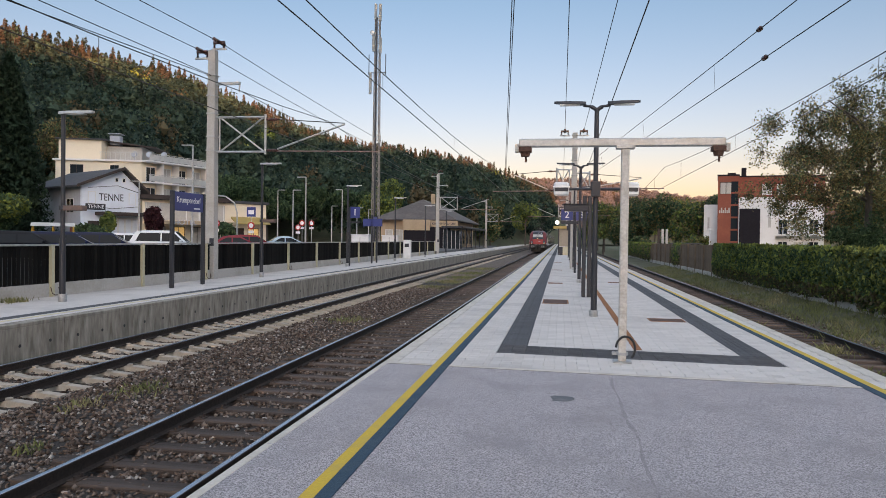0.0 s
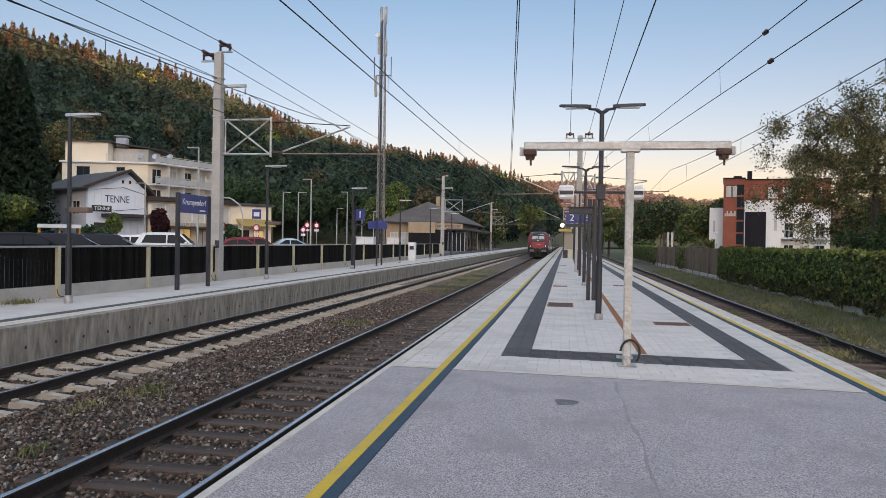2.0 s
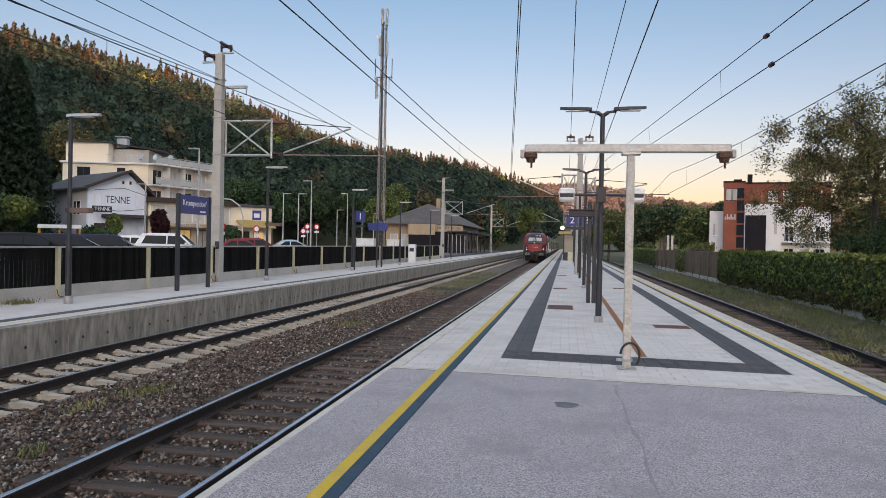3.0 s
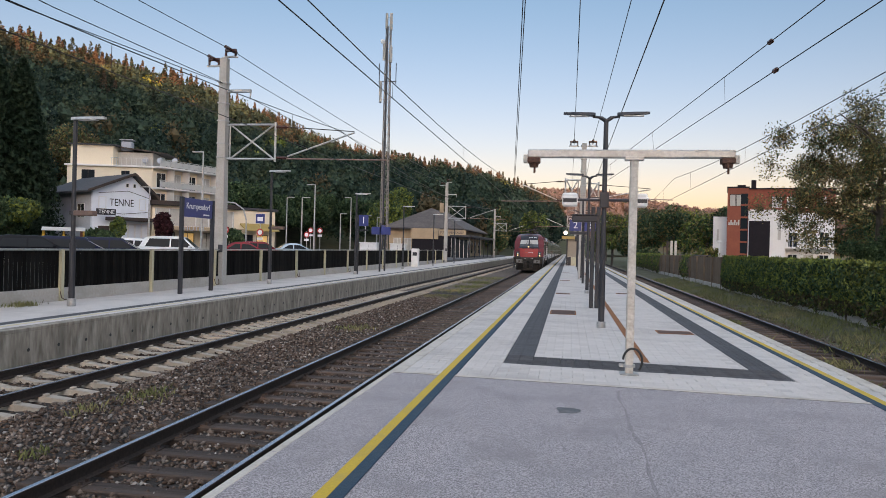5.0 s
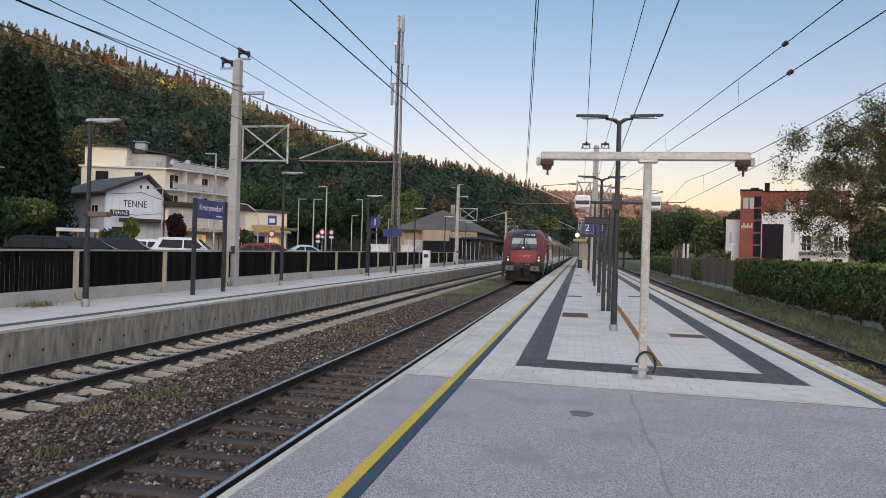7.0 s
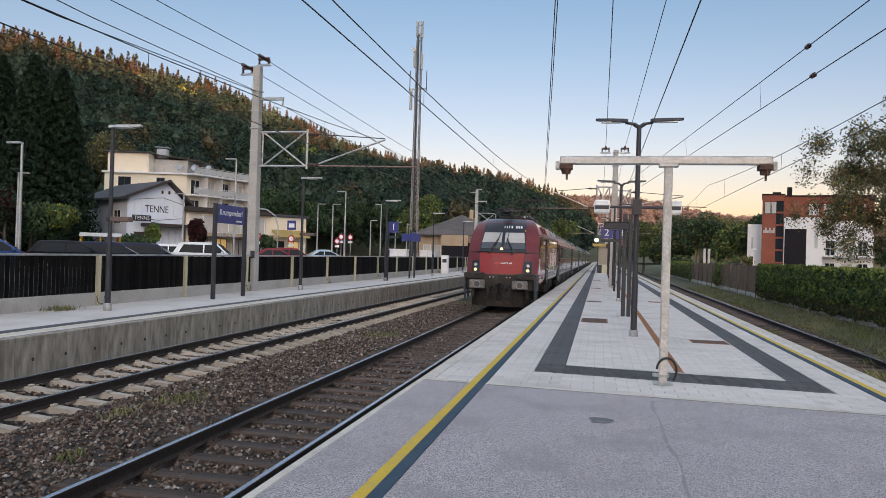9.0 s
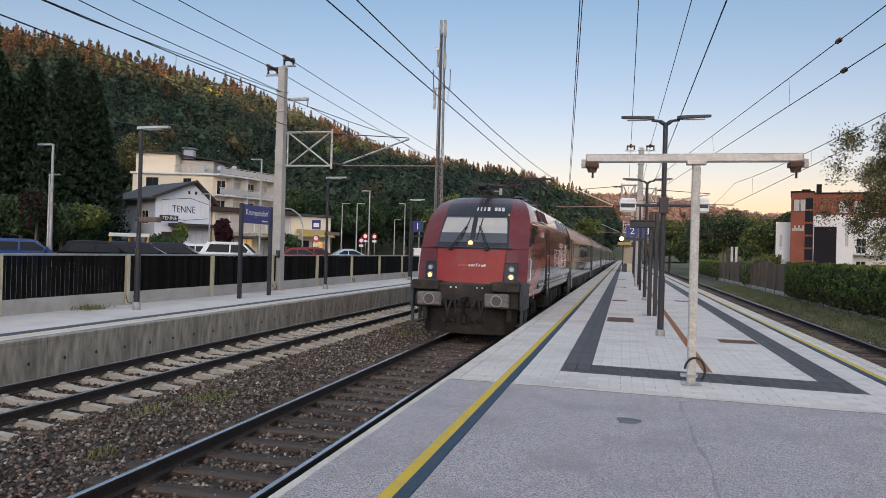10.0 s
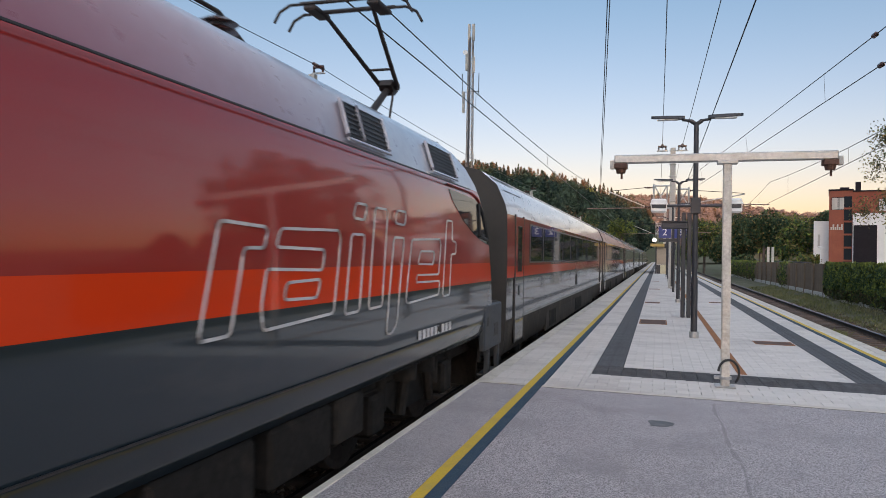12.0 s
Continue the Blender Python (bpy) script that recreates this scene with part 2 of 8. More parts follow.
# ---- building blocks ----
class Solid:
    """Collects simple solids into one mesh."""
    def __init__(self):
        self.v, self.f = [], []

    def add(self, verts, faces):
        n = len(self.v)
        self.v += [tuple(p) for p in verts]
        self.f += [tuple(n + i for i in fc) for fc in faces]
        return self

    def box(self, x0, y0, z0, x1, y1, z1, bevel=0.0, turn=None):
        d = min(bevel, 0.45 * (x1 - x0), 0.45 * (y1 - y0), 0.45 * (z1 - z0))
        if d <= 0:
            vs = [(x, y, z) for z in (z0, z1) for x, y in ((x0, y0), (x1, y0), (x1, y1), (x0, y1))]
            fs = [(3, 2, 1, 0), (4, 5, 6, 7), (0, 1, 5, 4), (1, 2, 6, 5), (2, 3, 7, 6), (3, 0, 4, 7)]
        else:
            def ring(z, i):
                return [(x0 + i, y0, z), (x1 - i, y0, z), (x1, y0 + i, z), (x1, y1 - i, z), (x1 - i, y1, z), (x0 + i, y1, z), (x0, y1 - i, z), (x0, y0 + i, z)]

            def inner(z):
                return [(x0 + d, y0 + d, z), (x1 - d, y0 + d, z), (x1 - d, y0 + d, z), (x1 - d, y1 - d, z), (x1 - d, y1 - d, z), (x0 + d, y1 - d, z), (x0 + d, y1 - d, z), (x0 + d, y0 + d, z)]
            b, t = inner(z0), inner(z1)
            vs = [b[0], b[1], b[3], b[5]] + ring(z0 + d, d) + ring(z1 - d, d) + [t[0], t[1], t[3], t[5]]
            fs = [(3, 2, 1, 0), (20, 21, 22, 23)]
            for k in range(8):
                fs.append((4 + k, 4 + (k + 1) % 8, 12 + (k + 1) % 8, 12 + k))
            lo = [0, 1, 1, 2, 2, 3, 3, 0]
            for k in range(8):
                a, c = lo[k], lo[(k + 1) % 8]
                if a == c:
                    fs.append((a, 4 + (k + 1) % 8, 4 + k)), fs.append((20 + a, 12 + k, 12 + (k + 1) % 8))
                else:
                    fs.append((a, c, 4 + (k + 1) % 8, 4 + k)), fs.append((20 + c, 20 + a, 12 + k, 12 + (k + 1) % 8))
        if turn is not None:
            vs = [turn @ Vector(p) for p in vs]
        return self.add(vs, fs)

    def tube(self, a, b, r, r2=None, n=10, cap=True):
        a, b = Vector(a), Vector(b)
        r2 = r if r2 is None else r2
        w = (b - a).normalized()
        u = w.orthogonal().normalized()
        q = w.cross(u)
        vs = [p + rr * (math.cos(2 * math.pi * k / n) * u + math.sin(2 * math.pi * k / n) * q) for p, rr in ((a, r), (b, r2)) for k in range(n)]
        fs = [(k, (k + 1) % n, n + (k + 1) % n, n + k) for k in range(n)]
        if cap:
            fs += [tuple(range(n - 1, -1, -1)), tuple(range(n, 2 * n))]
        return self.add(vs, fs)

    def path(self, pts, r, n=6):
        for a, b in zip(pts, pts[1:]):
            self.tube(a, b, r, n=n, cap=False)
        return self

    def prism(self, outline, axis, lo, hi):
        """An outline of (a, b) pairs drawn out along an axis: x: (y, z), y: (x, z), z: (x, y)."""
        n = len(outline)
        put = {"x": lambda a, b, c: (c, a, b), "y": lambda a, b, c: (a, c, b), "z": lambda a, b, c: (a, b, c)}[axis]
        vs = [put(a, b, c) for c in (lo, hi) for a, b in outline]
        fs = [(k, (k + 1) % n, n + (k + 1) % n, n + k) for k in range(n)] + [tuple(range(n - 1, -1, -1)), tuple(range(n, 2 * n))]
        return self.add(vs, fs)

    def mesh(self, name, mats, smooth=False, fix=True):
        me = bpy.data.meshes.new(name)
        me.from_pydata(self.v, [], self.f)
        for m in mats if isinstance(mats, (list, tuple)) else (mats,):
            me.materials.append(m)
        if fix:
            bm = bmesh.new()
            bm.from_mesh(me)
            bmesh.ops.recalc_face_normals(bm, faces=bm.faces)
            bm.to_mesh(me)
            bm.free()
        if smooth:
            me.shade_smooth()
            me.set_sharp_from_angle(angle=radians(35))
        return me


def part(name, solid, mats, parent=None, label="", smooth=False, at=None, fix=True):
    me = solid if isinstance(solid, bpy.types.Mesh) else solid.mesh(name, mats, smooth, fix)
    ob = new(name, me)
    if parent is not None:
        ob.parent = parent
    if at is not None:
        ob.matrix_basis = at
    if label:
        ob["label"] = label
    return ob


def thing(name, label, category, at=None, group="", kind=""):
    ob = tagged(new(name), label, category, group, kind)
    ob.empty_display_size = 0.2
    if at is not None:
        ob.matrix_basis = at
    return ob


def whole(name, solid, mats, label, category="", kind="", smooth=False, at=None, group="", fix=True):
    return tagged(part(name, solid, mats, None, "", smooth, at, fix), label, category, group, kind)


def words(text, size, mat, parent, at, name="lettering", depth=0.004, squeeze=1.0):
    """Raised lettering from the built-in font, as a mesh that faces its own +z."""
    cu = bpy.data.curves.new(name, "FONT")
    cu.body, cu.size, cu.extrude, cu.align_x, cu.align_y, cu.resolution_u = text, size, depth, "CENTER", "CENTER", 3
    ob = bpy.data.objects.new(name, cu)
    scene.collection.objects.link(ob)
    me = bpy.data.meshes.new_from_object(ob.evaluated_get(bpy.context.evaluated_depsgraph_get()))
    bpy.data.objects.remove(ob)
    me.materials.clear()
    me.materials.append(mat)
    me.transform(Matrix.Diagonal((squeeze, 1, 1, 1)))
    out = new(name, me)
    out.parent = parent
    out.matrix_basis = at
    return out


FACE_SOUTH = Euler((radians(90), 0, 0)).to_matrix().to_4x4()      # lettering that is read looking along +y
FACE_EAST = Euler((radians(90), 0, radians(90))).to_matrix().to_4x4()   # lettering that is read looking along -x


def spot(x, y, z, turn=None):
    return Matrix.Translation((x, y, z)) @ (turn if turn is not None else Matrix())


# ---- ground and hills ----
def sheet(name, us, vs, place, mat, label, kind="structure", category="ground"):
    s = Solid()
    n = len(vs)
    s.v = [place(u, v) for u in us for v in vs]
    s.f = [(i * n + j, i * n + j + 1, (i + 1) * n + j + 1, (i + 1) * n + j) for i in range(len(us) - 1) for j in range(n - 1)]
    return whole(name, s, mat, label, category, kind, smooth=True)


def bump_noise(x, y, scale, seed=0.0):
    return noise.fractal((x / scale, y / scale, seed), 1.0, 2.0, 4)


# the wooded ridge: how high and far its crest stands, by direction k = x / y
CREST = ((-1.426, 191, 78), (-0.878, 258, 74), (-0.776, 275, 72), (-0.678, 297, 73), (-0.579, 325, 70), (-0.49, 359, 66), (-0.401, 398, 59), (-0.357, 421, 54), (-0.281, 385, 41), (-0.182, 400, 37), (-0.111, 430, 36), (-0.056, 470, 31), (-0.018, 520, 26), (0.045, 590, 7), (0.178, 680, 0))
FOOT = ((-1.426, 67), (-0.878, 90), (-0.678, 112), (-0.446, 135), (-0.267, 150), (-0.143, 170), (-0.053, 250), (0.045, 400), (0.178, 590))


def crest(k):
    ks = [c[0] for c in CREST]
    return np.interp(k, ks, [c[1] for c in CREST]), np.interp(k, ks, [c[2] for c in CREST]), np.interp(k, [c[0] for c in FOOT], [c[1] for c in FOOT])


def hill_height(k, y):
    yc, h, y0 = crest(k)
    s = (y - y0) / (yc - y0)
    if s <= 0:
        return -0.4
    rise = h * min(1.0, s) ** 0.9
    if s > 1:
        rise = h * max(0.3, 1 - 0.5 * (s - 1))
    return -0.4 + rise + 3.0 * bump_noise(k * y, y, 40) * min(1, 3 * s)


def far_height(x, y):
    top = np.interp(x, (-260, -54, -12, 48, 114, 186, 250, 322, 600, 1200), (60, 75, 77, 74, 59, 51, 47, 44, 44, 40))
    return -1 + top * max(0, min(1, (y - 620) / 380)) + 4 * bump_noise(x, y, 60, 3)


whole("ground", Solid().add([(-5000, -5000, -1.25), (5000, -5000, -1.25), (5000, 5000, -1.25), (-5000, 5000, -1.25)], [(0, 1, 2, 3)]), M["soil"], "flat green and brown valley floor around the station", "ground", "structure", fix=False)
sheet("hill", [-1.6 + 0.03 * i for i in range(61)], [0.0 + 0.05 * i for i in range(31)],
      lambda k, v: (k * (crest(k)[2] - 5 + (crest(k)[0] - crest(k)[2]) * v * 1.0), crest(k)[2] - 5 + (crest(k)[0] - crest(k)[2]) * v, hill_height(k, crest(k)[2] - 5 + (crest(k)[0] - crest(k)[2]) * v)),
      M["soil"], "steep hillside under dense mixed forest", category="hill")
sheet("far_hill", [-260 + 40 * i for i in range(36)], [600 + 30 * i for i in range(20)], lambda x, y: (x, y, far_height(x, y)), M["soil"], "distant wooded ridge lit by the last sun", category="hill")
# the ridge behind the station that keeps the low sun off the valley floor
sheet("south_ridge", [-6000 + 300 * i for i in range(41)], [-2600 + 100 * i for i in range(11)],
      lambda x, y: (x, y, -2 + (350 + 14 * bump_noise(x, 0, 500, 7)) * math.sin(math.pi * (y + 2600) / 1000)), M["soil"], "dark wooded ridge on the sun's side of the valley", category="hill")


# ---- trees ----
def leaf_material(name, a, b, warm, island=0.35):
    return surface(name, a, b, 2.5, 0.15, warm, 0.75, island=island, spec=0.1)


LEAF = dict(
    green=leaf_material("broadleaf_foliage", (0.07, 0.11, 0.05), (0.045, 0.078, 0.04), (0.095, 0.115, 0.05)),
    dark=leaf_material("dark_foliage", (0.036, 0.066, 0.034), (0.022, 0.042, 0.024), (0.055, 0.08, 0.036)),
    autumn=leaf_material("turning_foliage", (0.09, 0.075, 0.042), (0.066, 0.058, 0.034), (0.11, 0.07, 0.038)),
    lime=leaf_material("light_green_foliage", (0.17, 0.21, 0.05), (0.13, 0.16, 0.04), (0.22, 0.21, 0.06)),
    spruce=leaf_material("spruce_needles", (0.022, 0.04, 0.024), (0.014, 0.027, 0.016), (0.035, 0.05, 0.028)),
    # leaf colour paled towards grey, so distance haze is in the colour
    far=leaf_material("hazed_far_foliage", (0.12, 0.112, 0.118), (0.1, 0.094, 0.1), (0.13, 0.112, 0.11), 0.15),
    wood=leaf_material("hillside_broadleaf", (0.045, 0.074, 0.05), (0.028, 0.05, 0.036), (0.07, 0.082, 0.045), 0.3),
    # darker copy of hillside_broadleaf, with the lower slope's shade in its colour
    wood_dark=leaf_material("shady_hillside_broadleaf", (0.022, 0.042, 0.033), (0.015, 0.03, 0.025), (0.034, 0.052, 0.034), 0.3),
    larch=leaf_material("sun_warmed_conifer", (0.075, 0.062, 0.046), (0.05, 0.043, 0.034), (0.095, 0.064, 0.042), 0.35),
    pine=leaf_material("dark_hill_conifer", (0.028, 0.042, 0.032), (0.018, 0.03, 0.023), (0.05, 0.05, 0.032), 0.3),
    olive=leaf_material("olive_brown_foliage", (0.2, 0.165, 0.07), (0.14, 0.12, 0.052), (0.26, 0.15, 0.08), 0.5),
    purple=leaf_material("purple_foliage", (0.05, 0.018, 0.022), (0.035, 0.014, 0.018), (0.07, 0.025, 0.02)),
)
BARK = surface("grey_brown_bark", (0.1, 0.08, 0.065), (0.06, 0.048, 0.04), 12, 2, rough=0.95, bump=0.8, stretch=(1, 1, 0.3))


def triangles(name, vs, tris, mats, pick=None):
    """A mesh of triangles from arrays."""
    me = bpy.data.meshes.new(name)
    me.vertices.add(len(vs))
    me.vertices.foreach_set("co", np.asarray(vs, dtype=np.float32).ravel())
    me.loops.add(tris.size)
    me.loops.foreach_set("vertex_index", tris.astype(np.int32).ravel())
    me.polygons.add(len(tris))
    me.polygons.foreach_set("loop_start", np.arange(0, tris.size, 3, dtype=np.int32))
    for m in mats:
        me.materials.append(m)
    if pick is not None:
        me.polygons.foreach_set("material_index", np.asarray(pick, dtype=np.int32))
    me.update(calc_edges=True)
    return me


def quads_mesh(name, centres, sizes, mats, pick, rng, droop=0.0):
    """Many small bent leaves (two triangles each) at the given places, turned at random."""
    n = len(centres)
    a = rng.normal(size=(n, 3))
    a /= np.linalg.norm(a, axis=1)[:, None]
    b = np.cross(a, rng.normal(size=(n, 3)))
    b /= np.linalg.norm(b, axis=1)[:, None] + 1e-9
    c = np.cross(a, b)
    s = np.asarray(sizes)[:, None]
    b[:, 2] -= droop
    p0, p2 = centres - b * s, centres + b * s
    p1, p3 = centres + a * s * 0.55 + c * s * 0.25, centres - a * s * 0.55 + c * s * 0.25
    vs = np.stack([p0, p1, p2, p3], axis=1).reshape(-1, 3)
    idx = np.arange(n)[:, None] * 4
    tris = np.concatenate([idx + np.array([[0, 1, 2]]), idx + np.array([[0, 2, 3]])], axis=1).reshape(-1, 3)
    return triangles(name, vs, tris, mats, None if pick is None else np.repeat(np.asarray(pick, dtype=np.int32), 2))


def crown_points(rng, n, centre, radii, lumps=9, hollow=0.5, size=1.0):
    """Leaf places in lumps round a crown, so that the outline is uneven and has gaps."""
    c, r = np.array(centre), np.array(radii)
    d = rng.normal(size=(lumps, 3))
    d /= np.linalg.norm(d, axis=1)[:, None]
    d[:, 2] = np.where(d[:, 2] < -0.45, -d[:, 2], d[:, 2])
    lump_c = d * rng.uniform(0.35 if size == 1.0 else 0.2, 0.75 if size == 1.0 else 0.92, (lumps, 1))
    lump_r = size * rng.uniform(0.3, 0.5, lumps)
    which = rng.integers(0, lumps, n)
    q = rng.normal(size=(n, 3))
    q /= np.linalg.norm(q, axis=1)[:, None]
    q *= rng.uniform(hollow, 1.0, (n, 1)) ** 0.7
    return c + (lump_c[which] + q * lump_r[which][:, None]) * r


def spruce_points(rng, n, x, y, z, h, r, whorls=26, fill=0.8):
    """Needle sprays on drooping branches in uneven whorls round a cone."""
    t = rng.uniform(0.03, 1.0, n) ** 0.85
    t = np.where(rng.random(n) < 0.7, np.round(t * whorls) / whorls, t) + rng.normal(0, 0.01, n)
    ang = rng.uniform(0, 2 * math.pi, n)
    lobe = 0.8 + 0.2 * np.sin(ang * 7 + np.floor(t * whorls) * 2.4)
    out = rng.uniform(0.45, 1.0, n)
    rad = r * np.clip(1.02 - t, 0.01, 1) ** fill * lobe * out
    return np.stack([x + rad * np.cos(ang), y + rad * np.sin(ang), z + h * t - 0.28 * rad], axis=1)


OCTA = np.array([(1, 0, 0), (-1, 0, 0), (0, 1, 0), (0, -1, 0), (0, 0, 1), (0, 0, -1)], float)
OCTA_F = np.array([(0, 2, 4), (2, 1, 4), (1, 3, 4), (3, 0, 4), (2, 0, 5), (1, 2, 5), (3, 1, 5), (0, 3, 5)])


def forest(name, spots, leaf, label, seed):
    """spots: (x, y, z, height, kind, sprays) of trees that nobody could count, as one object: clumps with leaf sprays on them."""
    rng = np.random.default_rng(seed)
    kinds = ["wood", "wood_dark", "autumn", "lime", "pine", "larch", "far"]
    vs, pk = [], []
    for x, y, z, h, kind, n in spots:
        conifer = kind in ("pine", "larch")
        size = leaf * min(1.0, 0.35 + y / 420)
        if conifer:
            p = spruce_points(rng, n, x, y, z, h, rng.uniform(0.19, 0.27) * h, 40, 0.75)
            core_c = np.array([(x, y, z + h * (0.12 + 0.15 * k)) for k in range(5)])
            core_r = np.array([(0.13 * h * (1 - 0.17 * k), 0.13 * h * (1 - 0.17 * k), 0.16 * h) for k in range(5)])
        else:
            lumps = 11
            d = rng.normal(size=(lumps, 3))
            d /= np.linalg.norm(d, axis=1)[:, None]
            d[:, 2] = np.where(d[:, 2] < -0.3, -d[:, 2], d[:, 2])
            r3 = np.array((0.34 * h, 0.34 * h, 0.42 * h))
            core_c = np.array((x, y, z + 0.56 * h)) + d * rng.uniform(0.3, 0.7, (lumps, 1)) * r3
            core_r = rng.uniform(0.3, 0.48, (lumps, 1)) * r3
            which = rng.integers(0, lumps, n)
            q = rng.normal(size=(n, 3))
            q /= np.linalg.norm(q, axis=1)[:, None]
            p = core_c[which] + q * core_r[which] * rng.uniform(0.85, 1.12, (n, 1))
        a = rng.normal(size=(n, 3))
        a /= np.linalg.norm(a, axis=1)[:, None]
        b = np.cross(a, rng.normal(size=(n, 3)))
        b /= np.linalg.norm(b, axis=1)[:, None] + 1e-9
        sz = (size * (0.75 if conifer else 1.0) * rng.uniform(0.6, 1.3, n))[:, None]
        vs.append(np.stack([p + a * sz, p - 0.5 * a * sz + 0.8 * b * sz, p - 0.5 * a * sz - 0.8 * b * sz], axis=1).reshape(-1, 3))
        core = core_c[:, None] + 0.55 * core_r[:, None] * OCTA[None] * rng.uniform(0.85, 1.1, (len(core_c), 6, 1))
        if kind == "far":
            core = core[:3]
        vs.append(core[:, OCTA_F].reshape(-1, 3))
        pk.append(np.full(n + 8 * len(core), kinds.index(kind)))
    vs = np.concatenate(vs)
    me = triangles(name, vs, np.arange(len(vs)).reshape(-1, 3), [LEAF[k] for k in kinds], np.concatenate(pk))
    return tagged(new(name, me), label, "trees", "", "stuff")


rng = np.random.default_rng(11)
spots = []
for i in range(3700):
    k = -1.13 + 1.12 * rng.random() ** 0.9
    yc, h, y0 = crest(k)
    v = rng.random() ** 0.75
    y = y0 + (yc - y0) * v * 1.0
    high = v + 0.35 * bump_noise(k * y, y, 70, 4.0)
    # browner trees high up: warm sunlight on the crest is partly in their colour
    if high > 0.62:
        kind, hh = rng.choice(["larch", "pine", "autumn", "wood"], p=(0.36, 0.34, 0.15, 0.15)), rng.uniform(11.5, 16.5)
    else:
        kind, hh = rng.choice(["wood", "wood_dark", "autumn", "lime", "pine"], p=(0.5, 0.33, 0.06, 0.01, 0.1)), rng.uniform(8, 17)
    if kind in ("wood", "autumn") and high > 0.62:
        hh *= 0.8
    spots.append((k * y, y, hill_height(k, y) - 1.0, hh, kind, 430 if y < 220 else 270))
forest("hillside_forest", spots, 0.6, "dense mixed forest of dark broadleaf trees and sun-warmed brown conifers", 5)
spots = []
for i in range(5200):
    x, y = rng.uniform(-160, 560), rng.uniform(640, 1050)
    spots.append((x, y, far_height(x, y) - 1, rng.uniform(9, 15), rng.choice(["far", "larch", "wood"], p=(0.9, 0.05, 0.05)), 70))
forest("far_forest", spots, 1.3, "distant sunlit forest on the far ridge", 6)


# ---- platforms and tracks ----
FAR = 330.0


def kerb_y(x):
    """The strip between asphalt and paving lies a little askew."""
    return 9.55 - 0.0625 * x


s = Solid().prism([(EDGE_L + 0.02, -40), (EDGE_R - 0.02, -40), (EDGE_R - 0.02, kerb_y(EDGE_R)), (EDGE_L + 0.02, kerb_y(EDGE_L))], "z", -1.25, -0.004)
whole("platform_asphalt", s, M["asphalt"], "old grey asphalt surface of the island platform", "platform", "structure")
whole("platform_base", Solid().prism([(EDGE_L + 0.03, kerb_y(EDGE_L)), (EDGE_R - 0.03, kerb_y(EDGE_R)), (EDGE_R - 0.03, FAR), (EDGE_L + 0.03, FAR)], "z", -1.25, -0.03), M["joint"], "sand bed and core under the paved island platform", "platform", "structure")
for nm, x0, x1 in (("platform_edge_west", EDGE_L, EDGE_L + 0.2), ("platform_edge_east", EDGE_R - 0.2, EDGE_R)):
    edge = thing(nm, "pale concrete coping along the island platform's edge", "platform edge", kind="structure")
    me = Solid().box(x0, 0, -0.16, x1, 1.98, 0.0, 0.012).mesh("coping", M["edge"])
    near = Solid().box(x0 if x0 < 0 else x1 - 0.085, 0, -0.16, x0 + 0.085 if x0 < 0 else x1, 1.985, 0.002, 0.012).mesh("narrow_coping", M["edge"])
    y_join = kerb_y(x0)
    for i in range(150):
        part("coping_slab", near if i < 7 else me, None, edge, at=spot(0, y_join - 14 + 2 * i, 0))
        if y_join - 14 + 2 * i > FAR:
            break
whole("asphalt_edge_kerb", Solid().prism([(-2.3, kerb_y(-2.3)), (3.95, kerb_y(3.95)), (3.95, kerb_y(3.95) + 0.1), (-2.3, kerb_y(-2.3) + 0.1)], "z", -0.05, 0.003), M["edge"], "narrow pale concrete strip between asphalt and paving", "kerb", "structure")
for nm, xa, xb, ya, yb, mt, lb in (
        ("yellow_line_west", -1.67, -1.57, -40, FAR, "yellow", "worn yellow safety line painted along the platform"),
        ("blue_line_west", -1.568, -1.46, -40, FAR, "blue", "dark blue contrast line beside the yellow one"),
        ("yellow_line_east", 3.68, 3.78, -40, FAR, "yellow", "worn yellow safety line painted along the platform"),
        ("blue_line_east", 3.57, 3.678, -40, FAR, "blue", "dark blue contrast line beside the yellow one")):
    whole(nm, Solid().box(xa, ya, -0.02, xb, yb, 0.005), M[mt], lb, "line marking", "structure")

# paving: pale concrete pavers with a frame of ribbed dark tiles; the nearest stones are single pieces
paving = thing("paving", "pale grey concrete pavers laid in staggered rows", "paving", kind="structure")
PW, PL = 0.30, 0.20
paver_mesh = Solid().box(0, 0, -0.06, PW - 0.006, PL - 0.006, 0.0, 0.004).mesh("paver", M["paver"])
tile_mesh = Solid().box(0, 0, -0.06, 0.424, 0.208, -0.001, 0.003)
for rib in range(5):
    tile_mesh.box(0.02 + 0.082 * rib, 0.004, -0.002, 0.058 + 0.082 * rib, 0.204, 0.004, 0.002)
tile_mesh = tile_mesh.mesh("tactile_tile", M["tactile"])
rest = Solid()


def bar_y(x):
    """Where the dark cross bar of the tactile frame begins; it lies askew like the strip."""
    return 10.94 - 0.079 * (x + 0.5)


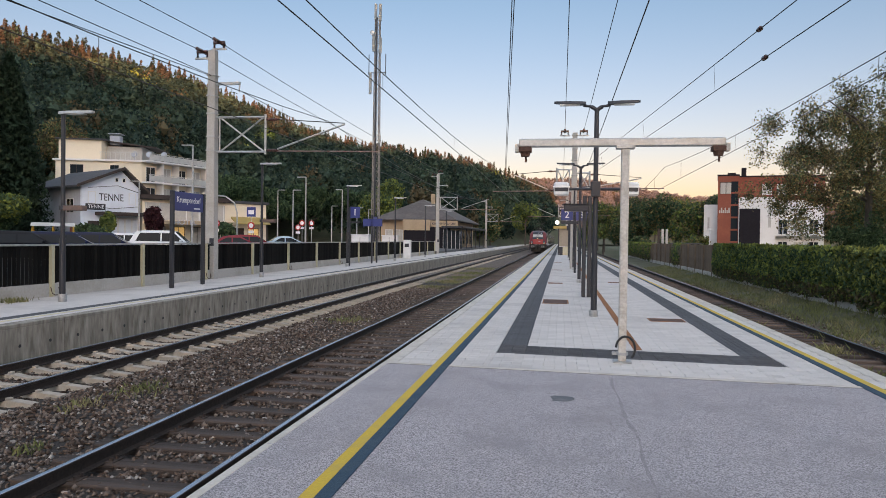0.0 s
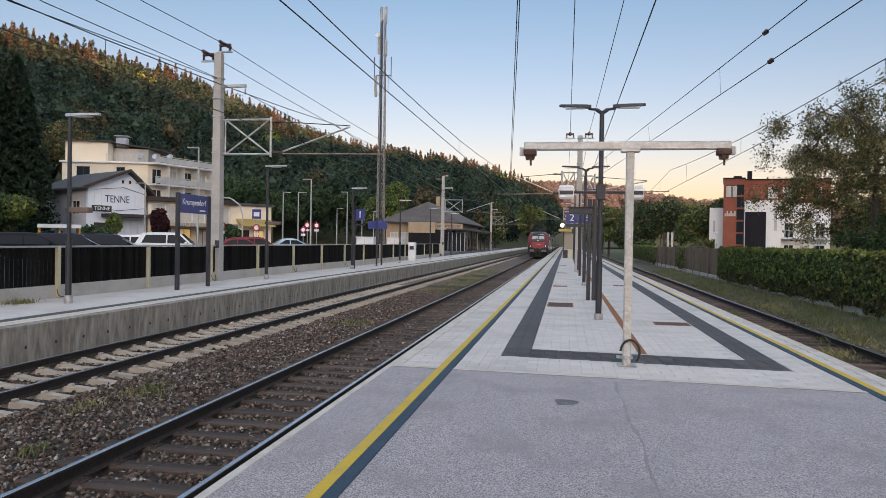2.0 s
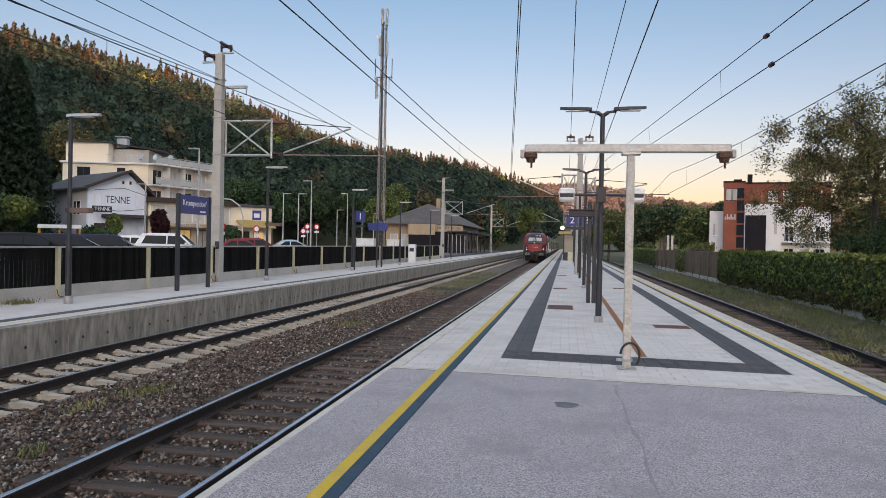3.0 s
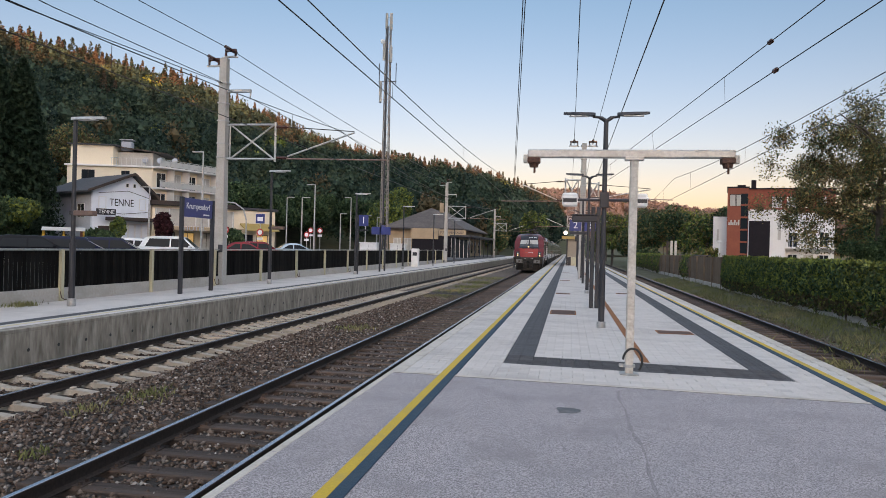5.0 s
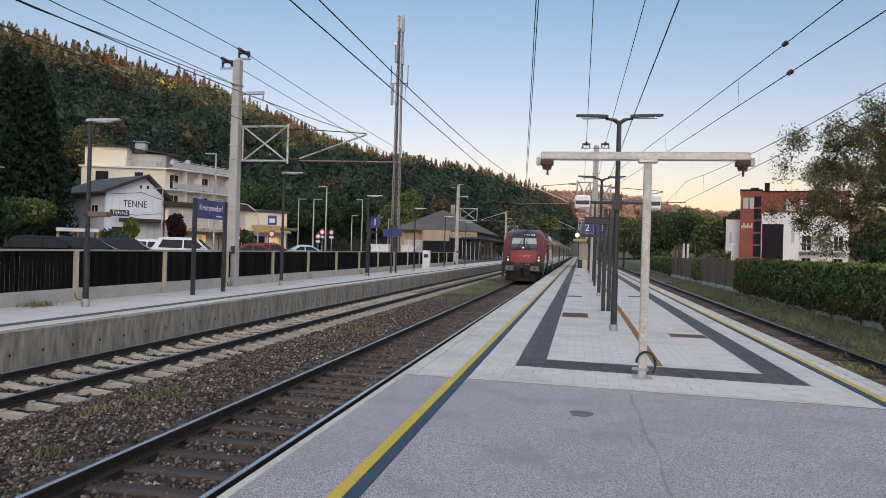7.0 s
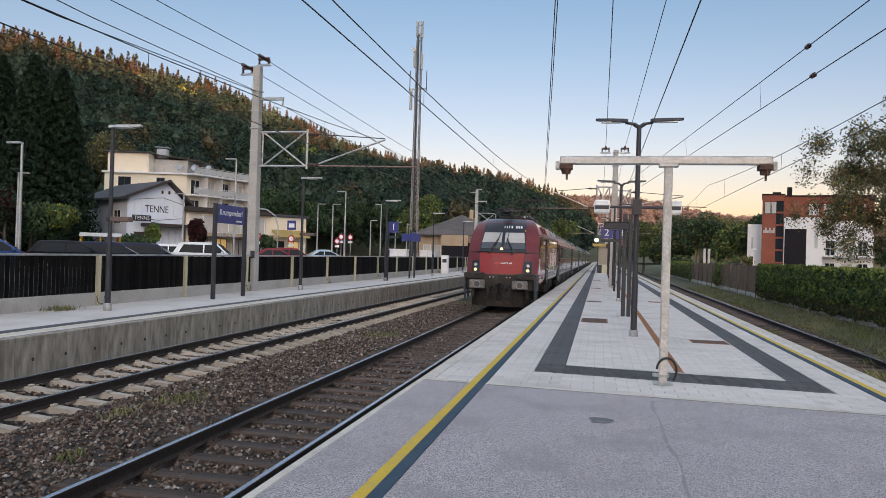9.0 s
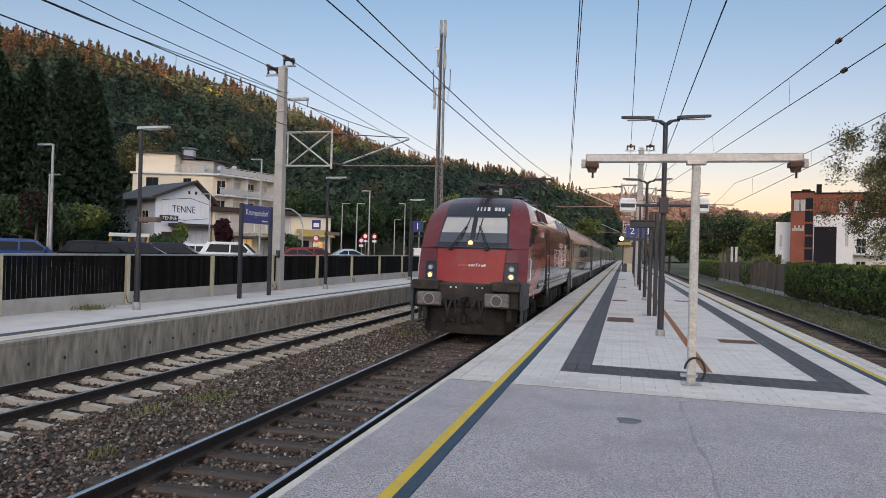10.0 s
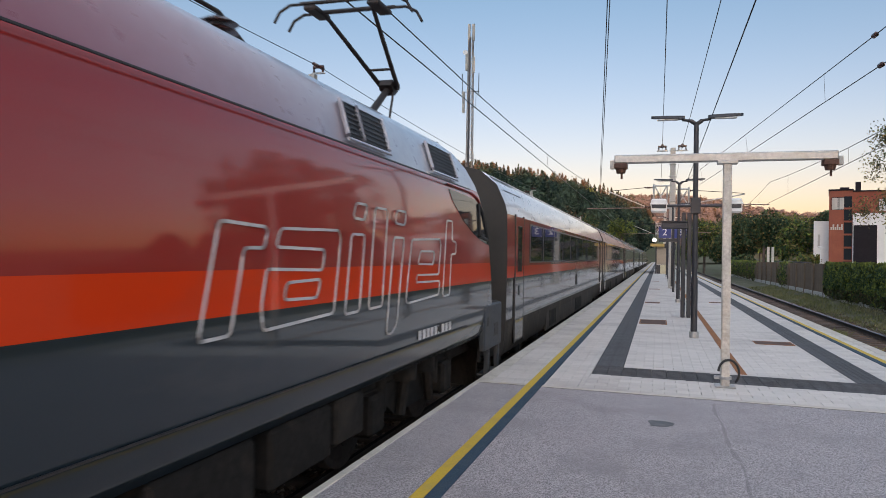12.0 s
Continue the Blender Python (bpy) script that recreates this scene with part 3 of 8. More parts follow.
BAR = 0.86
zones = ((EDGE_L + 0.205, -1.675), (-1.455, -0.935), (-0.50, 2.70), (3.135, 3.565), (3.785, EDGE_R - 0.205))
count = 0
for r in range(302):
    y = 9.205 + r * PL
    if y > 66:
        break
    bands = ((-0.935, -0.50), (2.70, 3.135))
    for xa, xb in zones + (bands if y < 11.0 else ()):
        x = xa - (0.15 if r % 2 else 0.0)
        while x < xb - 0.03:
            lo, hi = max(x, xa), min(x + PW - 0.006, xb)
            mid_x = (lo + hi) / 2
            y0, y1 = max(y, kerb_y(mid_x) + 0.108), y + PL - 0.006
            if -0.94 < mid_x < 3.14:
                start = bar_y(mid_x) - 0.006
                if (xa, xb) in bands or y < start < y1:
                    y1 = min(y1, start)
                elif start <= y < start + BAR:
                    y0 = max(y0, start + BAR)
            if hi - lo > 0.03 and y1 - y0 > 0.02:
                dz = random.uniform(-0.002, 0.0015)
                if hi - lo > PW - 0.02 and y1 - y0 > PL - 0.01 and y < 14.6 and count < 290 and -0.6 < x < 3.2:
                    part("paver", paver_mesh, None, paving, at=spot(lo, y, dz))
                    count += 1
                else:
                    rest.box(lo, y0, -0.05, hi, y1, dz, 0.004 if y < 30 else 0.0)
            x += PW
tagged(part("paver_field", rest, M["paver"], paving, fix=False), kind="stuff")
part("paver_far", Solid().box(-2.18, 66, -0.05, 3.96, FAR, -0.004), M["paver"], paving)
guide = thing("tactile_paving", "ribbed dark grey guidance tiles framing the pale paving", "paving", kind="structure")
for r in range(140):
    for xa in (-0.93, 2.706):
        part("tactile_tile", tile_mesh, None, guide, at=spot(xa, bar_y(xa + 0.2) + BAR + 0.012 + 0.21 * r, 0))
part("tactile_far", Solid().box(-0.93, 41.24, -0.05, -0.506, FAR, 0.002).box(2.706, 40.97, -0.05, 3.13, FAR, 0.002), M["tactile"], guide)
cross = pose(0, 0, 0, 0, 0, 90)
for i in range(19):
    for row in (0.0, 0.428):
        part("tactile_tile", tile_mesh, None, guide, at=spot(-0.93 + 0.2125 * (i + 1), bar_y(-0.93 + 0.2125 * (i + 0.5)) + row, 0, cross))

cover = thing("steel_channel", "rust-brown steel cable channel cover set in the paving", "channel cover", kind="structure")
for i in range(28):
    part("cover_plate", Solid().box(1.16, 11.75 + 2 * i, -0.03, 1.29, 13.74 + 2 * i, 0.006, 0.003), M["rust"], cover)
for nm, x0, y0, x1, y1 in (("w", -0.46, 19.75, 0.24, 21.1), ("e", 1.92, 16.05, 2.66, 16.65), ("w", -0.46, 28.9, 0.1, 29.5), ("w", -0.46, 41.8, 0.1, 42.4), ("e", 1.95, 30.3, 2.55, 30.9), ("w", -0.46, 56, 0.1, 56.6)):
    h = thing("drain_cover", "dark rusty steel cover plate in the paving", "drain cover", kind="structure", group="covers in the paving")
    part("plate", Solid().box(x0 + 0.03, y0 + 0.03, -0.03, x1 - 0.03, y1 - 0.03, 0.005, 0.003), M["rust_dark"], h)
    part("frame", Solid().box(x0, y0, -0.03, x1, y0 + 0.028, 0.008).box(x0, y1 - 0.028, -0.03, x1, y1, 0.008).box(x0, y0 + 0.028, -0.03, x0 + 0.028, y1 - 0.028, 0.008).box(x1 - 0.028, y0 + 0.028, -0.03, x1, y1 - 0.028, 0.008), M["rust"], h)
patch = [(0.12 * math.cos(a) * (1 + 0.25 * math.sin(3 * a + 1)), 0.16 * math.sin(a) * (1 + 0.2 * math.cos(2 * a))) for a in [2 * math.pi * i / 18 for i in range(18)]]
whole("tar_patch", Solid().prism(patch, "z", -0.03, 0.002), M["tar"], "small dark patch of tar in the asphalt", "patch", "structure", at=spot(0.03, 7.95, 0))

seam = [(0.66 + 0.02 * math.sin(1.3 * y) + 0.015 * math.sin(4.1 * y), y) for y in [2.2 + 0.15 * i for i in range(48)]]
half = [0.006 + 0.06 * abs(noise.noise((0.0, 2.1 * y, 5.0))) for x, y in seam]
sm = Solid()
for (xa, ya), (xb, yb), wa, wb in zip(seam, seam[1:], half, half[1:]):
    sm.add([(xa - wa, ya, -0.0005), (xa + 0.8 * wa, ya, -0.0005), (xb + 0.8 * wb, yb, -0.0005), (xb - wb, yb, -0.0005)], [(0, 1, 2, 3)])
whole("asphalt_seam", sm, M["worn"], "dark worn seam running along the asphalt", "seam", "structure", fix=False)
whole("kerb_gap", Solid().prism([(-2.3, kerb_y(-2.3) - 0.014), (3.95, kerb_y(3.95) - 0.014), (3.95, kerb_y(3.95) - 0.001), (-2.3, kerb_y(-2.3) - 0.001)], "z", -0.03, -0.001), M["joint"], "dark gap along the concrete strip", "joint", "structure")

# the platform across the tracks
whole("side_platform", Solid().box(-13.95, -30, -1.25, -10.25, FAR, 0.0), M["paver"], "pale paved surface of the platform across the tracks", "platform", "structure")
whole("side_platform_band", Solid().box(-11.05, -30, -0.02, -10.75, FAR, 0.005), M["tactile"], "dark guidance band along the far platform", "line marking", "structure")
whole("side_platform_line", Solid().box(-10.62, -30, -0.02, -10.52, FAR, 0.005), M["cream_line"], "pale yellow line along the far platform", "line marking", "structure")
wall = thing("platform_wall", "stained concrete retaining wall of the far platform with tie holes", "wall", kind="structure")
def wall_panel():
    s = Solid().box(0, 0.006, -1.25, 0.26, 2.494, -0.07, 0.006).box(-0.03, 0.002, -0.07, 0.26, 2.498, 0.004, 0.01)
    return s.mesh("wall_panel", [M["concrete"]])
wp = wall_panel()
hole = Solid().tube((0.245, 0, 0), (0.2645, 0, 0), 0.035, n=8).mesh("tie_hole", M["black"])
for i in range(60):
    y0 = -4 + 2.5 * i
    p = part("wall_panel", wp, None, wall, at=spot(-10.27, y0, 0))
    if y0 < 46:
        for j in range(3):
            part("tie_hole", hole, None, p, at=spot(0, 0.42 + 0.83 * j, -0.42))
part("wall_far", Solid().box(-10.27, 146, -1.25, -10.01, FAR, 0.004), M["concrete"], wall)


def rail_profile(x):
    return [(x + a, RAIL + b) for a, b in ((-0.07, -0.16), (0.07, -0.16), (0.07, -0.148), (0.012, -0.13), (0.009, -0.045), (0.036, -0.035), (0.036, -0.006), (0.03, 0.0), (-0.03, 0.0), (-0.036, -0.006), (-0.036, -0.035), (-0.009, -0.045), (-0.012, -0.13), (-0.07, -0.148))]


def track(name, x, label, sleeper_mesh, step, last, drop=0.0, y_first=-3.0):
    t = thing(name, label, "railway track", kind="structure")
    for sx in (-0.7525, 0.7525):
        r = part("rail", Solid().prism([(a, b + drop) for a, b in rail_profile(x + sx)], "y", -30, FAR), M["rail_side"], t)
        part("rail_head", Solid().prism([(x + sx - 0.029, RAIL + drop), (x + sx + 0.029, RAIL + drop), (x + sx + 0.022, RAIL + drop + 0.004), (x + sx - 0.022, RAIL + drop + 0.004)], "y", -30, FAR), M["rail_top"], r, "polished running surface")
    i, y = 0, y_first
    while y < last:
        part("sleeper", sleeper_mesh, None, t, at=spot(x + random.uniform(-0.03, 0.03), y + random.uniform(-0.02, 0.02), RAIL + drop - 0.155, pose(0, 0, 0, 0, 0, random.uniform(-0.6, 0.6))))
        y += step
        i += 1
    return t


def wooden_sleeper():
    s = Solid().box(-1.3, -0.125, -0.16, 1.3, 0.125, 0.0, 0.015)
    for sx in (-0.7525, 0.7525):
        s.box(sx - 0.16, -0.09, 0.0, sx + 0.16, 0.09, 0.012)
        for b in (-0.115, 0.115):
            s.tube((sx + b, -0.05, 0.01), (sx + b, -0.05, 0.05), 0.02, n=6).tube((sx + b, 0.05, 0.01), (sx + b, 0.05, 0.05), 0.02, n=6)
    return s.mesh("wooden_sleeper", M["wood_sleeper"])


def concrete_sleeper():
    top = ((-1.3, -0.03), (-0.95, 0.0), (-0.55, 0.0), (-0.3, -0.04), (0.3, -0.04), (0.55, 0.0), (0.95, 0.0), (1.3, -0.03))
    s = Solid()
    n = len(top)
    s.v = [(x, yy, z if k < 2 else -0.22) for k, yy in ((0, -0.085), (1, 0.085), (2, 0.115), (3, -0.115)) for x, z in top]
    s.f = [(a * n + i, a * n + i + 1, ((a + 1) % 4) * n + i + 1, ((a + 1) % 4) * n + i) for a in range(4) for i in range(n - 1)] + [(0, n, 2 * n, 3 * n), (n - 1, 2 * n - 1, 3 * n - 1, 4 * n - 1)]
    for sx in (-0.7525, 0.7525):
        for b in (-0.12, 0.12):
            s.box(sx + b - 0.035, -0.05, 0.0, sx + b + 0.035, 0.05, 0.035, 0.008)
    return s.mesh("concrete_sleeper", M["conc_sleeper"])


wood_me, conc_me = wooden_sleeper(), concrete_sleeper()
track("track_2", TRACK_2, "main track with dark wooden sleepers and bright rails", wood_me, 0.63, 125)
track("track_1", TRACK_1, "track with pale concrete sleepers beside the far platform", conc_me, 0.6, 120, -0.06)
track("track_3", TRACK_3, "siding track with weathered wooden sleepers and weeds", wood_me, 0.65, 90, y_first=4)

BED = RAIL - 0.25


def bed_height(x, y):
    z = BED + 0.03 * bump_noise(x, y, 0.35)
    for c, d in ((TRACK_1, -0.06), (TRACK_2, 0.0)):
        if abs(x - c) < 0.6:
            z += 0.05 if c == TRACK_2 else d
        elif c == TRACK_1 and abs(x - c) < 1.42:
            z -= 0.055
    if -7.8 < x < -5.4:
        z += 0.04 * math.cos((x + 6.6) / 1.2 * math.pi / 2)
    return z


sheet("ballast_bed", [-10.05 + 0.11 * i for i in range(72)], [1.0 + 0.12 * i for i in range(330)], lambda x, y: (x, y, bed_height(x, y)), M["ballast"], "brown ballast bed darkened to shade the gaps between stones", category="ballast")
whole("ballast_far", Solid().box(-10.05, 40.4, -1.2, EDGE_L, FAR, BED).box(-10.05, -30, -1.2, EDGE_L, 1.05, BED), M["ballast_far"], "brown track ballast", "ballast", "structure")
whole("ballast_east", Solid().box(EDGE_R - 0.02, -30, -1.2, 7.6, FAR, BED - 0.02), M["ballast_far"], "dark ballast of the siding", "ballast", "structure")


def scatter_stones(name, places, size, seed, label):
    """Loose angular stones, eight faces each, at the given places."""
    r = np.random.default_rng(seed)
    n = len(places)
    base = np.array([(1, 0, 0), (-1, 0, 0), (0, 1, 0), (0, -1, 0), (0, 0, 1), (0, 0, -1)], float)
    tri = np.array([(0, 2, 4), (2, 1, 4), (1, 3, 4), (3, 0, 4), (2, 0, 5), (1, 2, 5), (3, 1, 5), (0, 3, 5)])
    q = base[None] * r.uniform(0.55, 1.2, (n, 6, 1)) + r.normal(0, 0.2, (n, 6, 3))
    q[:, :, 2] *= 0.75
    for i, j, lim in ((0, 1, 3.14), (1, 2, 0.8)):
        a = r.uniform(-lim, lim, (n, 1))
        u, v = q[:, :, i].copy(), q[:, :, j].copy()
        q[:, :, i], q[:, :, j] = u * np.cos(a) - v * np.sin(a), u * np.sin(a) + v * np.cos(a)
    vs = q * (size * r.uniform(0.55, 1.45, (n, 1, 1))) + np.asarray(places)[:, None]
    me = triangles(name, vs.reshape(-1, 3), (tri[None] + 6 * np.arange(n)[:, None, None]).reshape(-1, 3), [M["stone"]])
    return tagged(new(name, me), label, "stones", "", "stuff")


def stone_place(r):
    while True:
        y = 1.5 + 36 * r.random() ** 1.6
        x = r.uniform(-9.95, -2.5)
        for c in (TRACK_1, TRACK_2):
            if abs(abs(x - c) - 0.7525) < 0.1:
                break
        else:
            if 0.8 < abs(x - TRACK_1) < 1.4 and r.random() < 0.6:
                continue
            return x, y, bed_height(x, y) + r.uniform(0.0, 0.022)


r = np.random.default_rng(3)
scatter_stones("ballast_stones", [stone_place(r) for _ in range(68000)], 0.031, 3, "loose angular ballast stones between the rails")
scatter_stones("siding_stones", [(r.uniform(4.3, 8.3), 8 + 40 * r.random() ** 1.5, BED - 0.01) for _ in range(9000)], 0.03, 4, "loose grey stones beside the siding")


# ---- the train ----
def livery(name, front):
    """Dark red over a bright orange band over dark grey, on the sides; near a locomotive's cab the band sweeps down."""
    m = bpy.data.materials.new(name)
    m.use_nodes = True
    nt = m.node_tree
    bsdf = nt.nodes["Principled BSDF"]
    tc = nt.nodes.new("ShaderNodeTexCoord")
    sep = nt.nodes.new("ShaderNodeSeparateXYZ")
    nt.links.new(tc.outputs["Object"], sep.inputs[0])

    def rise(lo, hi, z0, z1):
        mr = nt.nodes.new("ShaderNodeMapRange")
        mr.interpolation_type = "SMOOTHSTEP"
        for k, val in zip((1, 2, 3, 4), (lo, hi, z0, z1)):
            mr.inputs[k].default_value = val
        nt.links.new(sep.outputs["Y"], mr.inputs[0])
        return mr.outputs[0]

    def above(edge):
        mt = nt.nodes.new("ShaderNodeMath")
        mt.operation = "GREATER_THAN"
        nt.links.new(sep.outputs["Z"], mt.inputs[0])
        if hasattr(edge, "is_output"):
            nt.links.new(edge, mt.inputs[1])
        else:
            mt.inputs[1].default_value = edge
        return mt.outputs[0]
    red, orange, grey = (0.31, 0.026, 0.023), (0.72, 0.045, 0.008), (0.013, 0.023, 0.03)
    if front:
        upper, lower = rise(0.2, 4.7, 0.95, 2.15), rise(2.8, 5.0, 1.2, 1.87)
        col = mix_colour(nt, above(lower), grey, orange)
        lip = mix_colour(nt, above(rise(3.0, 8.5, 1.2, 0.9)), orange, col)
        col = mix_colour(nt, above(upper), lip, red)
    else:
        col = mix_colour(nt, above(1.86), grey, orange)
        col = mix_colour(nt, above(2.07), col, red)
    dirt = ramp(nt, noise_of(nt, 1.5, 6.0, (1, 0.3, 1)), 0.5, 0.9)
    col = mix_colour(nt, dirt, col, mix_colour(nt, 0.35, col, (0.12, 0.1, 0.085)))
    nt.links.new(col, bsdf.inputs["Base Color"])
    bsdf.inputs["Roughness"].default_value = 0.3
    bsdf.inputs["Specular IOR Level"].default_value = 0.08
    bsdf.inputs["Coat Weight"].default_value = 1.0
    bsdf.inputs["Coat IOR"].default_value = 1.6
    bsdf.inputs["Coat Roughness"].default_value = 0.06
    wob = nt.nodes.new("ShaderNodeBump")
    wob.inputs["Strength"].default_value, wob.inputs["Distance"].default_value = 0.14, 0.02
    nt.links.new(noise_of(nt, 1.1, 2.0, (1, 1, 1.6)), wob.inputs["Height"])
    nt.links.new(wob.outputs[0], bsdf.inputs["Normal"])
    return m


def fading_roof():
    """Dark red at the cab, blending into silver along the roof."""
    m = surface("red_to_silver_roof_paint", (0.4, 0.39, 0.43), (0.34, 0.33, 0.37), 6, 0.8, (0.28, 0.26, 0.28), 0.3, coat=0.8)
    nt = m.node_tree
    bsdf = nt.nodes["Principled BSDF"]
    silver = bsdf.inputs["Base Color"].links[0].from_socket
    co, sep, mr = nt.nodes.new("ShaderNodeTexCoord"), nt.nodes.new("ShaderNodeSeparateXYZ"), nt.nodes.new("ShaderNodeMapRange")
    nt.links.new(co.outputs["Object"], sep.inputs[0])
    nt.links.new(sep.outputs["Y"], mr.inputs[0])
    mr.inputs[1].default_value, mr.inputs[2].default_value = 6.5, 12.0
    nt.links.new(mix_colour(nt, mr.outputs[0], (0.24, 0.02, 0.05), silver), bsdf.inputs["Base Color"])
    return m


T = dict(
    fade=fading_roof(), mark=surface("salmon_lettering_film", (0.45, 0.12, 0.1), (0.42, 0.11, 0.1), 30, 3, rough=0.4),
    loco=livery("locomotive_livery", True), coach=livery("coach_livery", False),
    front_red=surface("dusty_red_front", (0.3, 0.03, 0.027), (0.24, 0.027, 0.025), 9, 1.6, (0.2, 0.06, 0.05), 0.45, coat=0.1, spec=0.2),
    pillar=surface("dark_red_paint", (0.14, 0.013, 0.016), (0.12, 0.013, 0.016), 20, 1.5, (0.15, 0.03, 0.03), 0.3, coat=0.45, spec=0.2),
    brow=surface("black_blue_paint", (0.014, 0.017, 0.024), (0.02, 0.022, 0.03), 10, 2, (0.03, 0.03, 0.035), 0.35, coat=0.25, spec=0.2),
    roof=surface("silver_grey_roof_paint", (0.4, 0.39, 0.43), (0.34, 0.33, 0.37), 6, 0.8, (0.28, 0.26, 0.28), 0.3, coat=0.8),
    bumper=surface("dusty_brown_grey_steel", (0.045, 0.039, 0.034), (0.022, 0.02, 0.019), 16, 2.5, (0.075, 0.062, 0.05), 0.7, bump=0.2, spec=0.15),
    corner=surface("slate_grey_paint", (0.05, 0.058, 0.068), (0.04, 0.046, 0.054), 18, 2.5, (0.06, 0.06, 0.06), 0.5, bump=0.05, spec=0.2),
    bogie=surface("grimy_black_bogie", (0.02, 0.018, 0.017), (0.012, 0.011, 0.01), 14, 2.5, (0.045, 0.037, 0.03), 0.85, bump=0.3, spec=0.15),
    steel=surface("worn_buffer_steel", (0.17, 0.155, 0.14), (0.1, 0.09, 0.085), 14, 4, (0.24, 0.22, 0.2), 0.55, metal=0.4, bump=0.2),
    wheel=surface("wheel_steel", (0.12, 0.1, 0.09), (0.07, 0.06, 0.055), 10, 3, rough=0.6, metal=0.5),
    pane=glass("tinted_glass"), blind=surface("pale_cab_blind", (0.42, 0.4, 0.36), (0.34, 0.33, 0.31), 3, 1, (0.3, 0.29, 0.28), rough=0.4, coat=0.9),
    cab=surface("cab_interior_grey", (0.045, 0.055, 0.065), (0.03, 0.036, 0.044), 4, 1, rough=0.3, coat=0.4),
    lamp_on=surface("lit_headlamp", (1.0, 0.66, 0.26), (1.0, 0.66, 0.26), 4, 1, (1.0, 0.66, 0.26), rough=0.3, emit=0.22),
    lamp_off=surface("clear_lamp_lens", (0.6, 0.62, 0.65), (0.5, 0.52, 0.55), 8, 4, rough=0.12, coat=1.0),
    silver=surface("silver_lettering_film", (0.6, 0.58, 0.58), (0.55, 0.54, 0.54), 30, 3, rough=0.35),
    orange=surface("orange_red_film", (0.56, 0.035, 0.01), (0.5, 0.03, 0.01), 30, 3, rough=0.4),
    louvre=surface("black_louvre", (0.02, 0.018, 0.02), (0.03, 0.028, 0.03), 30, 4, rough=0.5, bump=0.2),
    panto=surface("dark_pantograph_steel", (0.035, 0.03, 0.03), (0.05, 0.04, 0.038), 20, 4, rough=0.5, metal=0.5),
    gangway=surface("black_gangway_rubber", (0.02, 0.02, 0.02), (0.03, 0.028, 0.026), 20, 2, rough=0.7),
    apron=surface("pale_grey_apron", (0.26, 0.27, 0.27), (0.2, 0.2, 0.2), 14, 1.5, (0.12, 0.11, 0.1), 0.5),
)

LOCO_L = 17.4
# half-width and front edge of the locomotive's body by height above the rail
BODY = ((1.02, 1.40, 0.72), (1.12, 1.46, 0.68), (1.48, 1.49, 0.70), (1.9, 1.495, 0.80), (2.38, 1.49, 0.95), (2.75, 1.47, 1.18), (3.1, 1.45, 1.45), (3.28, 1.41, 1.6), (3.5, 1.33, 1.85), (3.68, 1.22, 2.15), (3.8, 1.08, 2.5), (3.87, 0.92, 2.8))
BOW = 0.42


def body_at(z):
    zs = [b[0] for b in BODY]
    return np.interp(z, zs, [b[1] for b in BODY]), np.interp(z, zs, [b[2] for b in BODY])


def nose(a, z, out=0.0):
    """A point of the front: a from -1 to 1 across, z above the rail; out: metres in front of the skin."""
    hw, yf = body_at(z)
    return (a * hw * (1 + 0.3 * out), yf + BOW * abs(a) ** 2.6 - out, z)


def nose_patch(a0, a1, z0, z1, out, na=8, nz=6, a0t=None, a1t=None, thick=0.02):
    """A curved panel that lies on the front."""
    s = Solid()
    a0t, a1t = a0 if a0t is None else a0t, a1 if a1t is None else a1t
    for o in (out, out - thick):
        for j in range(nz + 1):
            w = j / nz
            for i in range(na + 1):
                a = (a0 + (a0t - a0) * w) + ((a1 + (a1t - a1) * w) - (a0 + (a0t - a0) * w)) * i / na
                s.v.append(nose(a, z0 + (z1 - z0) * w, o))
    n, m = na + 1, (na + 1) * (nz + 1)
    for j in range(nz):
        for i in range(na):
            k = j * n + i
            s.f += [(k, k + 1, k + 1 + n, k + n), (m + k + n, m + k + 1 + n, m + k + 1, m + k)]
    rim = [i for i in range(n)] + [j * n + na for j in range(1, nz + 1)] + [nz * n + i for i in range(na - 1, -1, -1)] + [j * n for j in range(nz - 1, 0, -1)]
    for p, q in zip(rim, rim[1:] + rim[:1]):
        s.f.append((q, p, m + p, m + q))
    return s


def side_panel(solid, y0, z0, y1, z1, x, t=0.012, bevel=0.004):
    return solid.box(x, y0, z0, x + t, y1, z1, bevel)


def wheelset(parent, y, r, name="wheelset"):
    s = Solid().tube((-0.95, 0, 0), (0.95, 0, 0), 0.085, n=12)
    for sx in (-1, 1):
        s.tube((sx * 0.69, 0, 0), (sx * 0.82, 0, 0), r, n=28).tube((sx * 0.66, 0, 0), (sx * 0.69, 0, 0), r + 0.028, n=28)
        s.tube((sx * 0.82, 0, 0), (sx * 0.84, 0, 0), r * 0.86, r * 0.8, n=28)
        for k in range(6):
            a = math.pi * k / 3
            s.tube((sx * 0.84, 0.3 * r * math.cos(a) * 1.7, 0.3 * r * math.sin(a) * 1.7), (sx * 0.855, 0.3 * r * math.cos(a) * 1.7, 0.3 * r * math.sin(a) * 1.7), 0.05, n=8)
    return part(name, s, T["wheel"], parent, smooth=True, at=spot(0, y, r))


